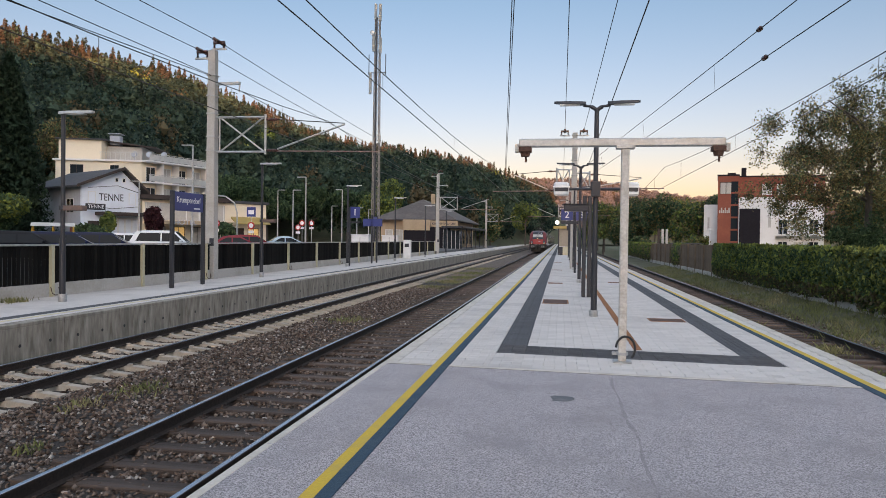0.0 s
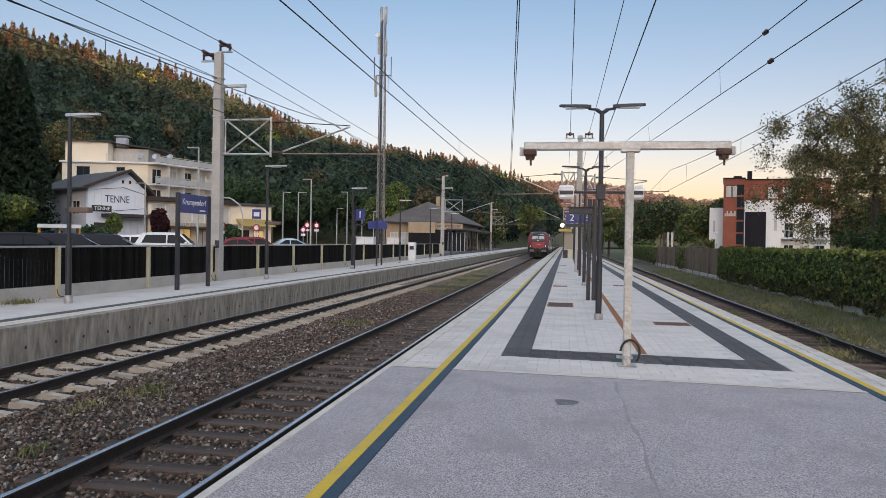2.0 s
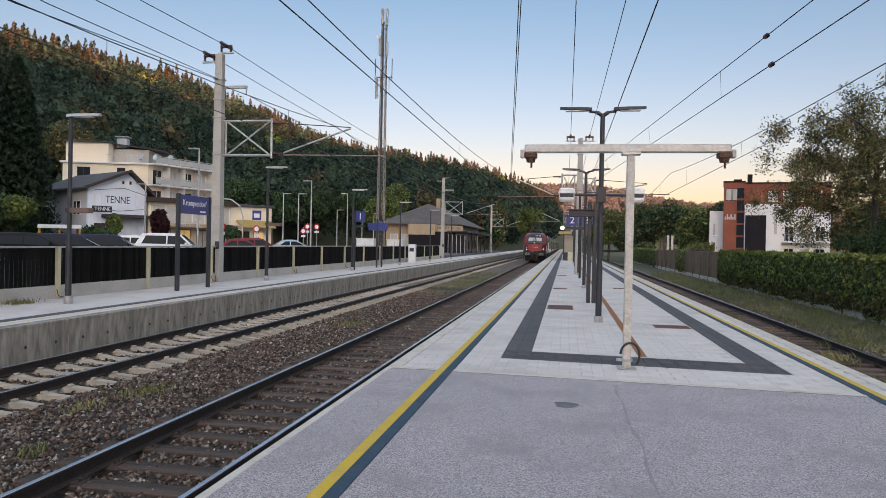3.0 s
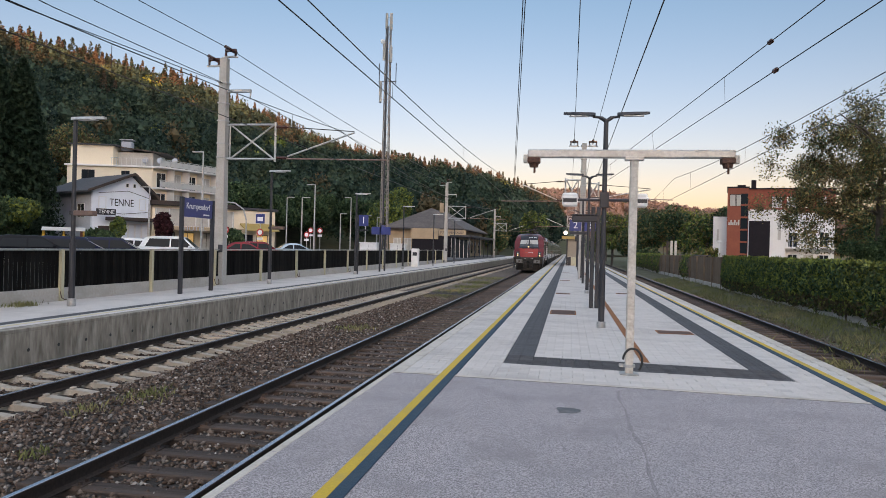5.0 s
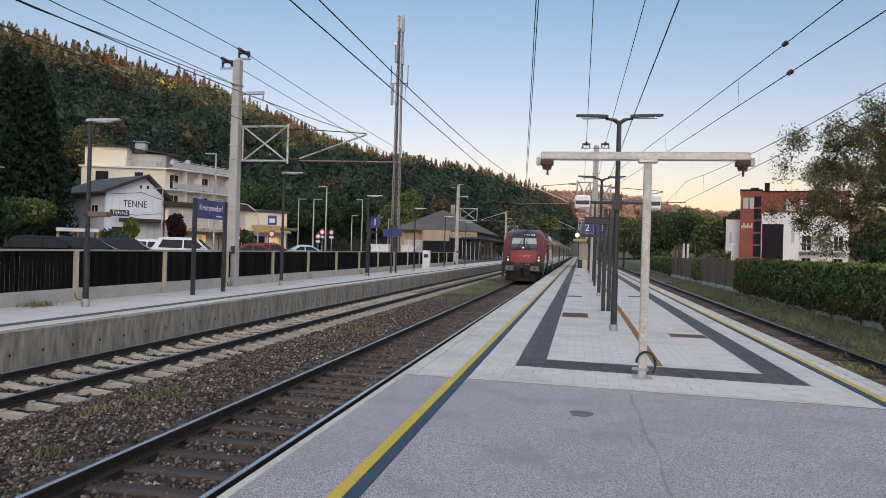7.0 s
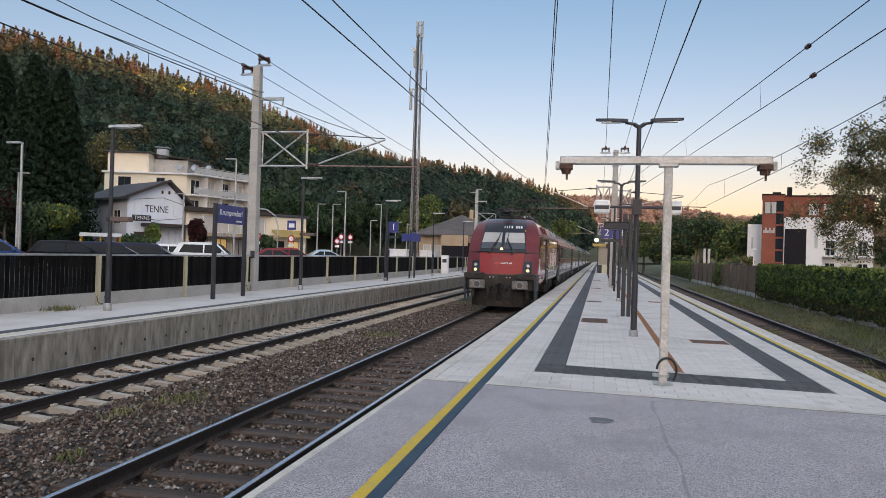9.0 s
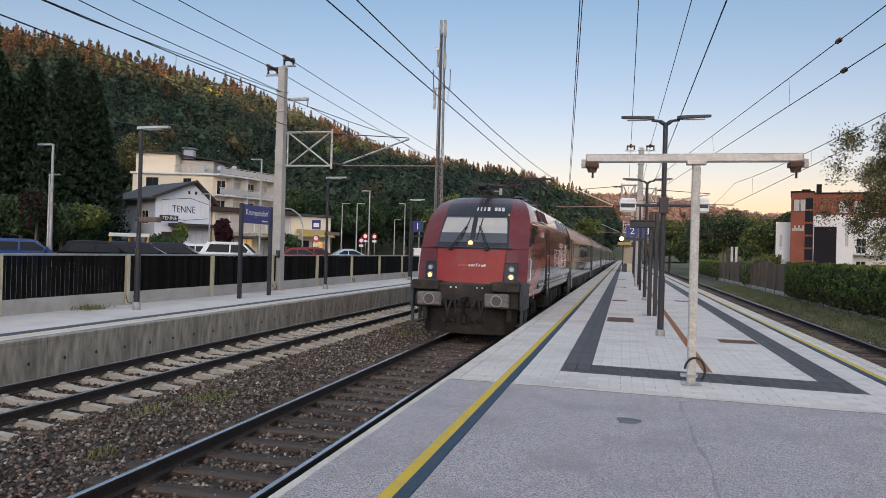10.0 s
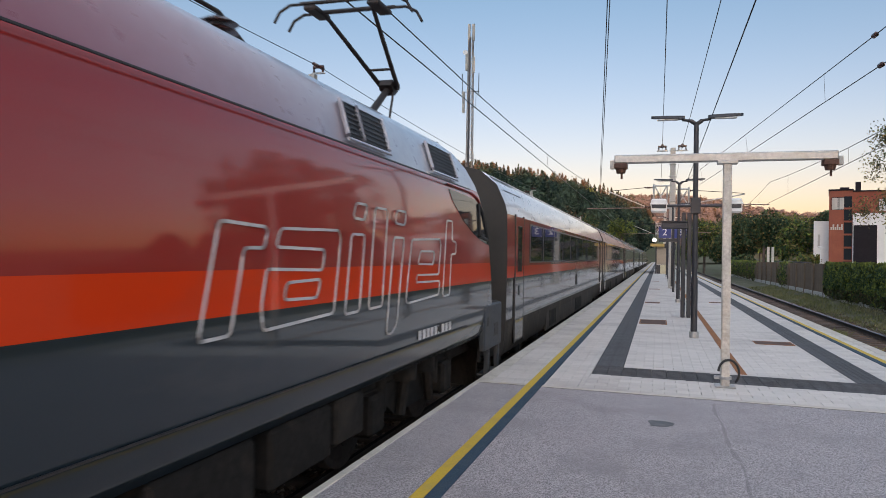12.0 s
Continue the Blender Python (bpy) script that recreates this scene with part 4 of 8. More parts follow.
def bogie_frame(parent, y, base, r):
    s = Solid()
    for sx in (-1, 1):
        s.prism([(y - base / 2 - 0.55, 0.62), (y - base / 2 + 0.5, 0.58), (y - 0.5, 0.42), (y + 0.5, 0.42), (y + base / 2 - 0.5, 0.58), (y + base / 2 + 0.55, 0.62), (y + base / 2 + 0.55, 0.82), (y - base / 2 - 0.55, 0.82)], "x", sx * 1.05 - 0.07, sx * 1.05 + 0.07)
        for k in (-1, 1):
            s.box(sx * 1.1 - 0.13, y + k * base / 2 - 0.2, r - 0.2, sx * 1.1 + 0.13, y + k * base / 2 + 0.2, r + 0.22, 0.04)
            s.tube((sx * 1.08, y + k * base / 2 - 0.34, 0.55), (sx * 1.08, y + k * base / 2 - 0.34, 0.98), 0.1, n=12)
            s.tube((sx * 1.08, y + k * base / 2 + 0.34, 0.55), (sx * 1.08, y + k * base / 2 + 0.34, 0.98), 0.1, n=12)
            s.tube((sx * 1.2, y + k * (base / 2 - 0.75), 0.42), (sx * 1.2, y + k * 0.35, 0.95), 0.06, n=8)
        for q in (-0.35, 0.35):
            s.tube((sx * 1.15, y + q, 0.8), (sx * 1.15, y + q, 1.08), 0.17, n=14)
    s.box(-1.05, y - 0.3, 0.45, 1.05, y + 0.3, 0.75, 0.03)
    return part("bogie_frame", s, T["bogie"], parent, smooth=True)


def pantograph(loco, y, up):
    """A single-arm collector: raised, with its knee towards the rear, or folded, with its knee towards the front."""
    s = Solid()
    base = part("pantograph", s.box(-0.55, y - 0.5, 3.95, 0.55, y - 0.42, 4.03, 0.01).box(-0.55, y + 0.42, 3.95, 0.55, y + 0.5, 4.03, 0.01).tube((-0.4, y - 0.5, 3.99), (-0.4, y + 0.5, 3.99), 0.035).tube((0.4, y - 0.5, 3.99), (0.4, y + 0.5, 3.99), 0.035), T["panto"], loco, "dark pantograph on the roof", smooth=True)
    ins = Solid()
    for sx in (-0.5, 0.5):
        for q in (-0.46, 0.46):
            for k in range(3):
                ins.tube((sx, y + q, 3.76 + 0.065 * k), (sx, y + q, 3.80 + 0.065 * k), 0.075, 0.05, n=12)
    part("roof_insulators", ins, M["insulator"], base, smooth=True)
    d = 1 if up else -1
    knee = (0, y + 1.2, 4.84) if up else (0, y - 1.95, 4.2)
    head = (0, y - 0.4, 5.5) if up else (0, y + 1.0, 4.4)
    foot = (0, y + 0.1, 4.03) if up else (0, y + 0.3, 4.05)
    part("lower_arm", Solid().tube(foot, knee, 0.06, 0.05).tube((0.14, y + 0.75 * d, 4.0), (0.1, knee[1] - 0.1 * d, knee[2] - 0.12), 0.018), T["panto"], base, "grey-brown lower arm", smooth=True)
    part("knee_plate", Solid().prism([(knee[1] - 0.2 * d, knee[2] - 0.02), (knee[1] - 0.16 * d, knee[2] + 0.07), (knee[1] + 0.05 * d, knee[2] + 0.06), (knee[1] + 0.12 * d, knee[2] - 0.05), (knee[1] - 0.02 * d, knee[2] - 0.14)], "x", -0.1, 0.1), T["panto"], base)
    up_s = Solid().tube((-0.13, knee[1], knee[2]), (-0.36, head[1], head[2]), 0.036, 0.028).tube((0.13, knee[1], knee[2]), (0.36, head[1], head[2]), 0.036, 0.028).tube((-0.36, head[1], head[2]), (0.36, head[1], head[2]), 0.03).tube((-0.15, knee[1], knee[2]), (0.15, knee[1], knee[2]), 0.06).tube((-0.2, knee[1] * 0.75 + head[1] * 0.25, knee[2] * 0.75 + head[2] * 0.25), (0.2, knee[1] * 0.75 + head[1] * 0.25, knee[2] * 0.75 + head[2] * 0.25), 0.02)
    part("upper_arm", up_s, T["panto"], base, smooth=True)
    bow = Solid()
    for q in (-0.2, 0.2):
        pts = [(-0.98, head[1] + q, head[2] - 0.16), (-0.9, head[1] + q, head[2] - 0.02), (-0.75, head[1] + q, head[2] + 0.06), (0.75, head[1] + q, head[2] + 0.06), (0.9, head[1] + q, head[2] - 0.02), (0.98, head[1] + q, head[2] - 0.16)]
        bow.path(pts, 0.02, 6).box(-0.6, head[1] + q - 0.03, head[2] + 0.05, 0.6, head[1] + q + 0.03, head[2] + 0.085, 0.006)
    for sx in (-0.45, 0.45):
        bow.box(sx - 0.09, head[1] - 0.24, head[2] - 0.03, sx + 0.09, head[1] + 0.24, head[2] + 0.04, 0.02)
    part("collector_bow", bow, T["panto"], base, smooth=True)
    return base


def rounded_loop(pts, r=0.05, n=4):
    """Rounds the corners of a closed outline."""
    out = []
    m = len(pts)
    for i in range(m):
        p, a, b = Vector(pts[i]), Vector(pts[i - 1]), Vector(pts[(i + 1) % m])
        d = min(r, 0.45 * (a - p).length, 0.45 * (b - p).length)
        s, e = p + (a - p).normalized() * d, p + (b - p).normalized() * d
        for k in range(n + 1):
            t = k / n
            out.append((1 - t) ** 2 * s + 2 * t * (1 - t) * p + t * t * e)
    return out


def outline_shape(solid, pts, x, w=0.022, r=0.05):
    """A thin flat ribbon along a closed outline in the plane x (pts: y, z)."""
    loop = rounded_loop([(p[0], p[1], 0) for p in pts], r)
    m = len(loop)
    for i in range(m):
        p, q = loop[i], loop[(i + 1) % m]
        d = q - p
        if d.length < 1e-6:
            continue
        d.normalize()
        k = Vector((-d.y, d.x, 0)) * w / 2
        e = d * w * 0.3
        c = [p + k - e, q + k + e, q - k + e, p - k - e]
        solid.add([(x, v.x, v.y) for v in c] + [(x - 0.006, v.x, v.y) for v in c], [(0, 1, 2, 3), (7, 6, 5, 4), (0, 4, 5, 1), (1, 5, 6, 2), (2, 6, 7, 3), (3, 7, 4, 0)])


def locomotive():
    """Heads along -y; its buffers' faces are at y = 0 and its wheels stand on z = 0."""
    loco = thing("locomotive", "dark red electric express locomotive with orange band and lit headlamps", "locomotive")
    zs = [1.02, 1.06, 1.12, 1.3, 1.48, 1.7, 1.9, 2.15, 2.38, 2.55, 2.75, 2.93, 3.1, 3.2, 3.28, 3.38, 3.5, 3.6, 3.68, 3.74, 3.8, 3.84, 3.87]
    cols = [-1 + 2 * i / 20 for i in range(21)]
    s = Solid()
    roof_z = lambda a: 3.87 + 0.05 * (1 - a * a)
    for z in zs:
        for a in cols:
            s.v.append(nose(a, z))
    n = len(cols)
    for j in range(len(zs) - 1):
        for i in range(n - 1):
            s.f.append((j * n + i, j * n + i + 1, (j + 1) * n + i + 1, (j + 1) * n + i))
    front = Solid()
    front.v, front.f = list(s.v), list(s.f)
    # the top closes in a short dome behind the brow
    top = (len(zs) - 1) * n
    base = len(front.v)
    for a in cols:
        hw, yf = body_at(3.87)
        front.v.append((a * hw, 3.6, roof_z(a)))
    for i in range(n - 1):
        front.f.append((top + i, top + i + 1, base + i + 1, base + i))
    body = part("cab_shell", front, T["pillar"], loco, "dark red rounded cab front", smooth=True)
    rear = part("rear_cab_shell", Solid().add([(-x, LOCO_L - y, z) for x, y, z in front.v], front.f), T["pillar"], loco, smooth=True)
    # sides and roof between the two cabs
    ring = [nose(1, z) for z in zs]
    sides = Solid()
    for sx in (-1, 1):
        b = len(sides.v)
        for x, y, z in ring:
            ys = [y, 2.4 + 0 * y, 3.6, 6, 9.64, 13, LOCO_L - 3.6, LOCO_L - 2.4, LOCO_L - y] if y < 2.4 else [y, y + 0.02, max(3.6, y + 0.04), 6, 9.64, 13, LOCO_L - max(3.6, y + 0.04), LOCO_L - y - 0.02, LOCO_L - y]
            sides.v += [(sx * x, q, z) for q in ys]
        m = 9
        split = zs.index(3.2)
        for j in range(split):
            for i in range(m - 1):
                sides.f.append((b + j * m + i, b + j * m + i + 1, b + (j + 1) * m + i + 1, b + (j + 1) * m + i))
    part("side_wall", sides, T["loco"], loco, smooth=True)
    rows = [nose(1, z) for z in zs[zs.index(3.2):]]
    arch = (-0.7, -0.35, 0, 0.35, 0.7)
    prof = [(-x, z) for x, y, z in rows] + [(a * body_at(3.87)[0], roof_z(a)) for a in arch] + [(x, z) for x, y, z in reversed(rows)]
    starts = [y for x, y, z in rows] + [3.3] * len(arch) + [y for x, y, z in reversed(rows)]
    m = len(prof)
    # the red of the cab runs a little way along the roof's slope, the rest is silver
    for name, mat, lab, ends in (("cab_roof", T["pillar"], "dark red roof above the cab", [(s0, 3.42) for s0 in starts]), ("roof", T["fade"], "sloping roof fading from dark red to silver", [(3.42, LOCO_L - 3.42)] * m), ("rear_cab_roof", T["roof"], "", [(LOCO_L - 3.42, LOCO_L - s0) for s0 in starts])):
        roof = Solid()
        for e in (0, 1):
            roof.v += [(x, ends[i][e], z) for i, (x, z) in enumerate(prof)]
        roof.f = [(i, i + 1, m + i + 1, m + i) for i in range(m - 1)]
        part(name, roof, mat, loco, lab, smooth=True)
    part("underframe", Solid().box(-1.1, 1.0, 0.72, 1.1, LOCO_L - 1.0, 1.05, 0.03), T["bogie"], loco)
    # front panels
    part("front_panel", nose_patch(-0.59, 0.59, 1.48, 2.36, 0.012, 12, 6, -0.63, 0.63), T["front_red"], loco, "dusty bright red front panel", smooth=True)
    part("windscreen_surround", nose_patch(-0.66, 0.66, 2.36, 3.29, 0.012, 12, 6, -0.63, 0.63), T["brow"], loco, "black windscreen surround", smooth=True)
    part("brow", nose_patch(-0.63, 0.63, 3.29, 3.86, 0.012, 12, 8, -0.76, 0.76), T["brow"], loco, "black brow above the windscreen", smooth=True)
    for a0, a1 in ((-0.62, -0.045), (0.045, 0.62)):
        w = part("windscreen", nose_patch(a0, a1, 2.54, 3.25, 0.03, 6, 5, a0 * 0.95, a1 * 0.95), T["cab"], loco, "dark windscreen pane with a lowered pale blind", smooth=True)
        part("sun_blind", nose_patch(a0 * 0.985, a1 * 0.985, 2.8, 3.22, 0.034, 6, 4, a0 * 0.94, a1 * 0.94, thick=0.004), T["blind"], w, "pale lowered blind", smooth=True)
    # wipers on their rail
    rail = part("wiper_rail", Solid().path([nose(-0.72 + 0.16 * i, 2.4, 0.07) for i in range(10)], 0.018, 8), T["louvre"], loco, smooth=True)
    for a, b, c in ((-0.36, -0.14, -0.2), (0.28, 0.1, 0.08)):
        part("wiper", Solid().box(nose(a, 2.38, 0.11)[0] - 0.05, nose(a, 2.38, 0.11)[1] - 0.03, 2.32, nose(a, 2.38, 0.11)[0] + 0.05, nose(a, 2.38, 0.11)[1] + 0.05, 2.44, 0.015).tube(nose(a, 2.4, 0.1), nose(b, 2.98, 0.09), 0.014).tube(nose(a + 0.04, 2.4, 0.1), nose(b + 0.03, 2.95, 0.09), 0.01).tube(nose(b + 0.04, 3.2, 0.06), nose(c + 0.0, 2.62, 0.06), 0.013), M["black"], rail, smooth=True)
    part("lamp_plate", nose_patch(-0.085, 0.045, 2.4, 2.64, 0.035, 3, 3, thick=0.01), T["corner"], loco, smooth=True)
    part("top_lamp", Solid().tube(nose(-0.02, 2.52, 0.0), nose(-0.02, 2.52, 0.06), 0.062, n=18), T["lamp_on"], loco, "lit yellow marker lamp", smooth=True)
    for sx in (-1, 1):
        lamp = part("headlamp", nose_patch(min(sx * 0.62, sx * 0.83), max(sx * 0.62, sx * 0.83), 1.5, 2.0, 0.02, 5, 5), T["brow"], loco, "clear headlamp unit with two round lamps", smooth=True)
        for z, mt, r in ((1.64, "lamp_on", 0.062), (1.84, "lamp_off", 0.06)):
            p = nose(sx * 0.725, z, 0.0)
            q = (p[0] + sx * 0.02, p[1] - 0.045, p[2])
            part("reflector", Solid().tube(p, (p[0] + sx * 0.01, p[1] - 0.03, p[2]), r + 0.03, n=20), T["steel"], lamp, smooth=True)
            part("lamp", Solid().tube(p, q, r, n=18), T[mt], lamp, smooth=True)
        part("lamp_rim", Solid().path([nose(sx * a, z, 0.025) for a, z in ((0.615, 1.49), (0.615, 2.01), (0.835, 2.01), (0.835, 1.49), (0.615, 1.49))], 0.012, 6), T["louvre"], lamp, smooth=True)
        part("grab_rail", Solid().path([(sx * 1.52, 1.3, 1.55), (sx * 1.55, 1.32, 1.6), (sx * 1.55, 1.42, 2.1), (sx * 1.51, 1.43, 2.14)], 0.014, 8), T["silver"], loco, smooth=True)
    # number and emblem on the front
    for k, w in enumerate((0.05, 0.05, 0.05, 0.09, 0.0, 0.09, 0.09, 0.09)):
        if w:
            a0 = (-0.03 + 0.1 * k) / 1.38
            part("number_bar", nose_patch(a0, a0 + w * 0.82 / 1.38, 3.42, 3.53, 0.024, 3, 2, thick=0.006), T["silver"], loco)
    for k in range(3):
        part("front_emblem", nose_patch((-0.3 + 0.085 * k) / 1.49, (-0.235 + 0.085 * k) / 1.49, 1.9, 1.96, 0.03, 2, 2, thick=0.006), T["orange"], loco, "faded orange emblem block")
    for k, (w, h) in enumerate(((0.045, 0.05), (0.055, 0.05), (0.025, 0.07), (0.025, 0.08), (0.025, 0.07), (0.055, 0.05), (0.04, 0.07))):
        a0 = (-0.03 + 0.068 * k) / 1.49
        part("front_mark", nose_patch(a0, a0 + w / 1.49, 1.9, 1.9 + h, 0.03, 2, 2, a0 + 0.01, a0 + w / 1.49 + 0.01, thick=0.006), T["silver"], loco)
    part("warning_mark", nose_patch(0.6, 0.645, 3.3, 3.36, 0.03, 2, 2, 0.62, 0.625, thick=0.006), M["yellow"], loco, "small yellow warning triangle")
    # joints between the front's moulded panels
    for sx in (-1, 1):
        part("panel_joint", Solid().path([nose(sx * a, z, 0.004) for a, z in ((0.66, 2.37), (0.8, 2.37), (0.9, 2.375), (1.0, 2.38))], 0.009, 5), M["black"], loco)
        part("panel_joint", Solid().path([nose(sx * (0.598 + 0.042 * (z - 1.5) / 0.86), z, 0.006) for z in (1.5, 1.7, 1.9, 2.1, 2.36)], 0.009, 5), M["black"], loco)
    # bumper, buffers, coupling and ploughs
    for yb, turn in ((0.0, Matrix()), (LOCO_L, pose(0, LOCO_L, 0, 0, 0, 180))):
        bs = Solid().box(-1.42, 0.5, 0.8, 1.42, 1.15, 1.46, 0.05)
        bumper = part("bumper", bs, T["bumper"], loco, "dusty dark grey buffer beam", at=turn)
        for sx in (-1, 1):
            part("beam_cover", Solid().box(sx * 1.06 - 0.38, 0.34, 1.27, sx * 1.06 + 0.34, 1.0, 1.52, 0.02), T["bumper"], bumper)
            part("corner_plate", Solid().box(sx * 1.45 - 0.05, 0.4, 0.8, sx * 1.45 + 0.05, 1.62, 1.5, 0.02), T["corner"], bumper, "slate grey corner plate")
            part("step_frame", Solid().box(sx * 1.45 - 0.04, 0.5, 0.42, sx * 1.45 + 0.04, 0.58, 0.8, 0.01).box(sx * 1.45 - 0.04, 1.22, 0.42, sx * 1.45 + 0.04, 1.3, 0.8, 0.01).box(sx * 1.4 - 0.12, 0.5, 0.38, sx * 1.4 + 0.1, 1.3, 0.42, 0.01), T["corner"], bumper, "open step frame")
            part("round_hole", Solid().tube((sx * 1.49, 1.42, 1.24), (sx * 1.504, 1.42, 1.24), 0.07, n=16), M["black"], bumper)
            part("sand_pipe_bracket", Solid().box(sx * 1.12 - 0.06, 0.52, 0.5, sx * 1.12 + 0.06, 0.62, 0.82, 0.01), T["bumper"], bumper)
            part("step_hole", Solid().box(sx * 1.501 - 0.004, 0.68, 0.98, sx * 1.501 + 0.004, 0.98, 1.18, 0.003), M["black"], bumper)
            buf = part("buffer", Solid().tube((sx * 0.875, 0.12, 1.06), (sx * 0.875, 0.6, 1.06), 0.12, n=20).tube((sx * 0.875, 0.32, 1.06), (sx * 0.875, 0.6, 1.06), 0.165, n=20).box(sx * 0.875 - 0.2, 0.48, 0.86, sx * 0.875 + 0.2, 0.56, 1.26, 0.02), T["bumper"], bumper, smooth=True)
            part("buffer_head", Solid().box(sx * 0.875 - 0.32, 0.0, 0.88, sx * 0.875 + 0.32, 0.09, 1.24, 0.06), T["steel"], buf, "worn rectangular buffer plate")
            part("wear_ring", Solid().tube((sx * 0.875, -0.001, 1.06), (sx * 0.875, -0.0035, 1.06), 0.152, 0.148, n=24), T["apron"], buf)
            part("buffer_polish", Solid().tube((sx * 0.875, 0.004, 1.06), (sx * 0.875, -0.004, 1.06), 0.14, 0.12, n=20), T["wheel"], buf)
        part("coupling", Solid().box(-0.07, 0.1, 0.98, 0.07, 0.6, 1.12, 0.03).tube((0, 0.16, 1.0), (0, 0.24, 0.66), 0.04).tube((-0.06, 0.2, 0.7), (-0.06, 0.26, 0.42), 0.022).tube((0.06, 0.2, 0.7), (0.06, 0.26, 0.42), 0.022).tube((-0.07, 0.26, 0.42), (0.07, 0.26, 0.42), 0.03), T["bogie"], bumper, smooth=True)
        for k, hx in enumerate((-0.5, -0.36, -0.26, 0.26, 0.38, 0.52)):
            part("hose", Solid().path([(hx, 0.5, 1.0), (hx, 0.3, 0.98), (hx + 0.03 * (-1) ** k, 0.22, 0.86), (hx + 0.07 * (-1) ** k, 0.2, 0.66), (hx + 0.05 * (-1) ** k, 0.26, 0.5), (hx - 0.03, 0.36, 0.44), (hx - 0.12, 0.44, 0.52)], 0.024, 7).box(hx - 0.035, 0.32, 0.95, hx + 0.035, 0.5, 1.03, 0.01), M["black"], bumper, smooth=True)
        for bx in (-0.42, -0.28, 0.28, 0.42):
            part("bolt", Solid().tube((bx, 0.49, 1.35), (bx, 0.5, 1.35), 0.025), T["silver"], bumper)
        plough = Solid()
        arc = [(-1.25, 1.0), (-1.0, 0.7), (-0.55, 0.5), (0.55, 0.5), (1.0, 0.7), (1.25, 1.0)]
        for (xa, ya), (xb, yb2) in zip(arc, arc[1:]):
            plough.add([(xa, ya + 0.12, 0.14), (xb, yb2 + 0.12, 0.14), (xb, yb2, 0.82), (xa, ya, 0.82), (xa, ya + 0.16, 0.14), (xb, yb2 + 0.16, 0.14), (xb, yb2 + 0.04, 0.82), (xa, ya + 0.04, 0.82)], [(0, 1, 2, 3), (7, 6, 5, 4), (0, 4, 5, 1), (2, 6, 7, 3), (1, 5, 6, 2), (3, 7, 4, 0)])
        part("snow_plough", plough, T["bumper"], bumper, "dusty brown-grey snow plough")
        for k in range(7):
            part("maker_mark", Solid().box(0.78 + 0.068 * k, 0.333, 1.37, 0.83 + 0.068 * k, 0.342, 1.43, 0.002), M["black"], bumper)
    # side details: cab windows, doors with handrails, louvres
    for sx in (-1, 1):
        xo = sx * 1.492
        for yo, d in ((0, 1), (LOCO_L, -1)):
            Y = lambda q: yo + d * q
            pts = [(1.42, 2.42), (1.66, 2.75), (1.86, 2.97), (2.15, 3.06), (2.9, 3.09), (3.56, 3.1), (3.4, 2.96), (2.9, 2.73), (2.4, 2.58), (1.98, 2.49)]
            frame_s = Solid()
            v0 = [(sx * (body_at(z)[0] * 1.0 + 0.008), Y(y), z) for y, z in pts]
            v1 = [(sx * (body_at(z)[0] - 0.05), Y(y), z) for y, z in pts]
            k = len(pts)
            frame_s.add(v0 + v1, [tuple(range(k)), tuple(range(2 * k - 1, k - 1, -1))] + [(i, (i + 1) % k, k + (i + 1) % k, k + i) for i in range(k)])
            cw = part("cab_window", frame_s, T["pane"], loco, "dark tapering cab side window")
            g = [(1.54, 2.5), (1.7, 2.76), (1.84, 2.93), (2.02, 3.01), (2.02, 2.55)]
            gs = Solid()
            v0 = [(sx * (body_at(z)[0] + 0.014), Y(y), z) for y, z in g]
            v1 = [(sx * (body_at(z)[0] - 0.01), Y(y), z) for y, z in g]
            k = len(g)
            gs.add(v0 + v1, [tuple(range(k)), tuple(range(2 * k - 1, k - 1, -1))] + [(i, (i + 1) % k, k + (i + 1) % k, k + i) for i in range(k)])
            part("side_pane", gs, T["pane"], cw)
            rim = [(sx * (body_at(z)[0] + 0.018), Y(y), z) for y, z in g]
            part("pane_rim", Solid().path(rim + rim[:1], 0.022, 6), M["black"], cw, smooth=True)
            brow_line = [(sx * (body_at(z)[0] + 0.012), Y(y), z) for y, z in ((1.64, 2.7), (1.87, 2.99), (2.07, 3.1), (2.4, 3.145), (3.62, 3.155))]
            part("window_brow", Solid().path(brow_line, 0.014, 7), T["front_red"], cw, "thin red moulding above the window", smooth=True)
        for yd in (6.32,) if sx > 0 else (11.0,):
            dr = part("engine_door", side_panel(Solid(), yd - 0.3, 1.0, yd + 0.3, 3.0, xo - (0 if sx > 0 else 0.012)), T["loco"], loco, "flush door between two black posts")
            part("door_post", Solid().box(xo - 0.02, yd - 0.44, 0.98, xo + 0.03 * sx + (0.02 if sx < 0 else 0.0), yd - 0.36, 3.1, 0.01) if sx > 0 else Solid().box(xo - 0.03, yd - 0.44, 0.98, xo + 0.02, yd - 0.36, 3.1, 0.01), T["louvre"], dr)
            part("door_post", Solid().box(xo - 0.02, yd + 0.36, 0.98, xo + 0.03, yd + 0.44, 3.1, 0.01) if sx > 0 else Solid().box(xo - 0.03, yd + 0.36, 0.98, xo + 0.02, yd + 0.44, 3.1, 0.01), T["louvre"], dr)
            part("door_bar", Solid().path([(xo + sx * 0.01, yd - 0.2, 2.45), (xo + sx * 0.06, yd - 0.16, 2.42), (xo + sx * 0.06, yd + 0.02, 2.3), (xo + sx * 0.06, yd + 0.02, 1.55), (xo + sx * 0.01, yd - 0.1, 1.4)], 0.016, 8), M["black"], dr, smooth=True)
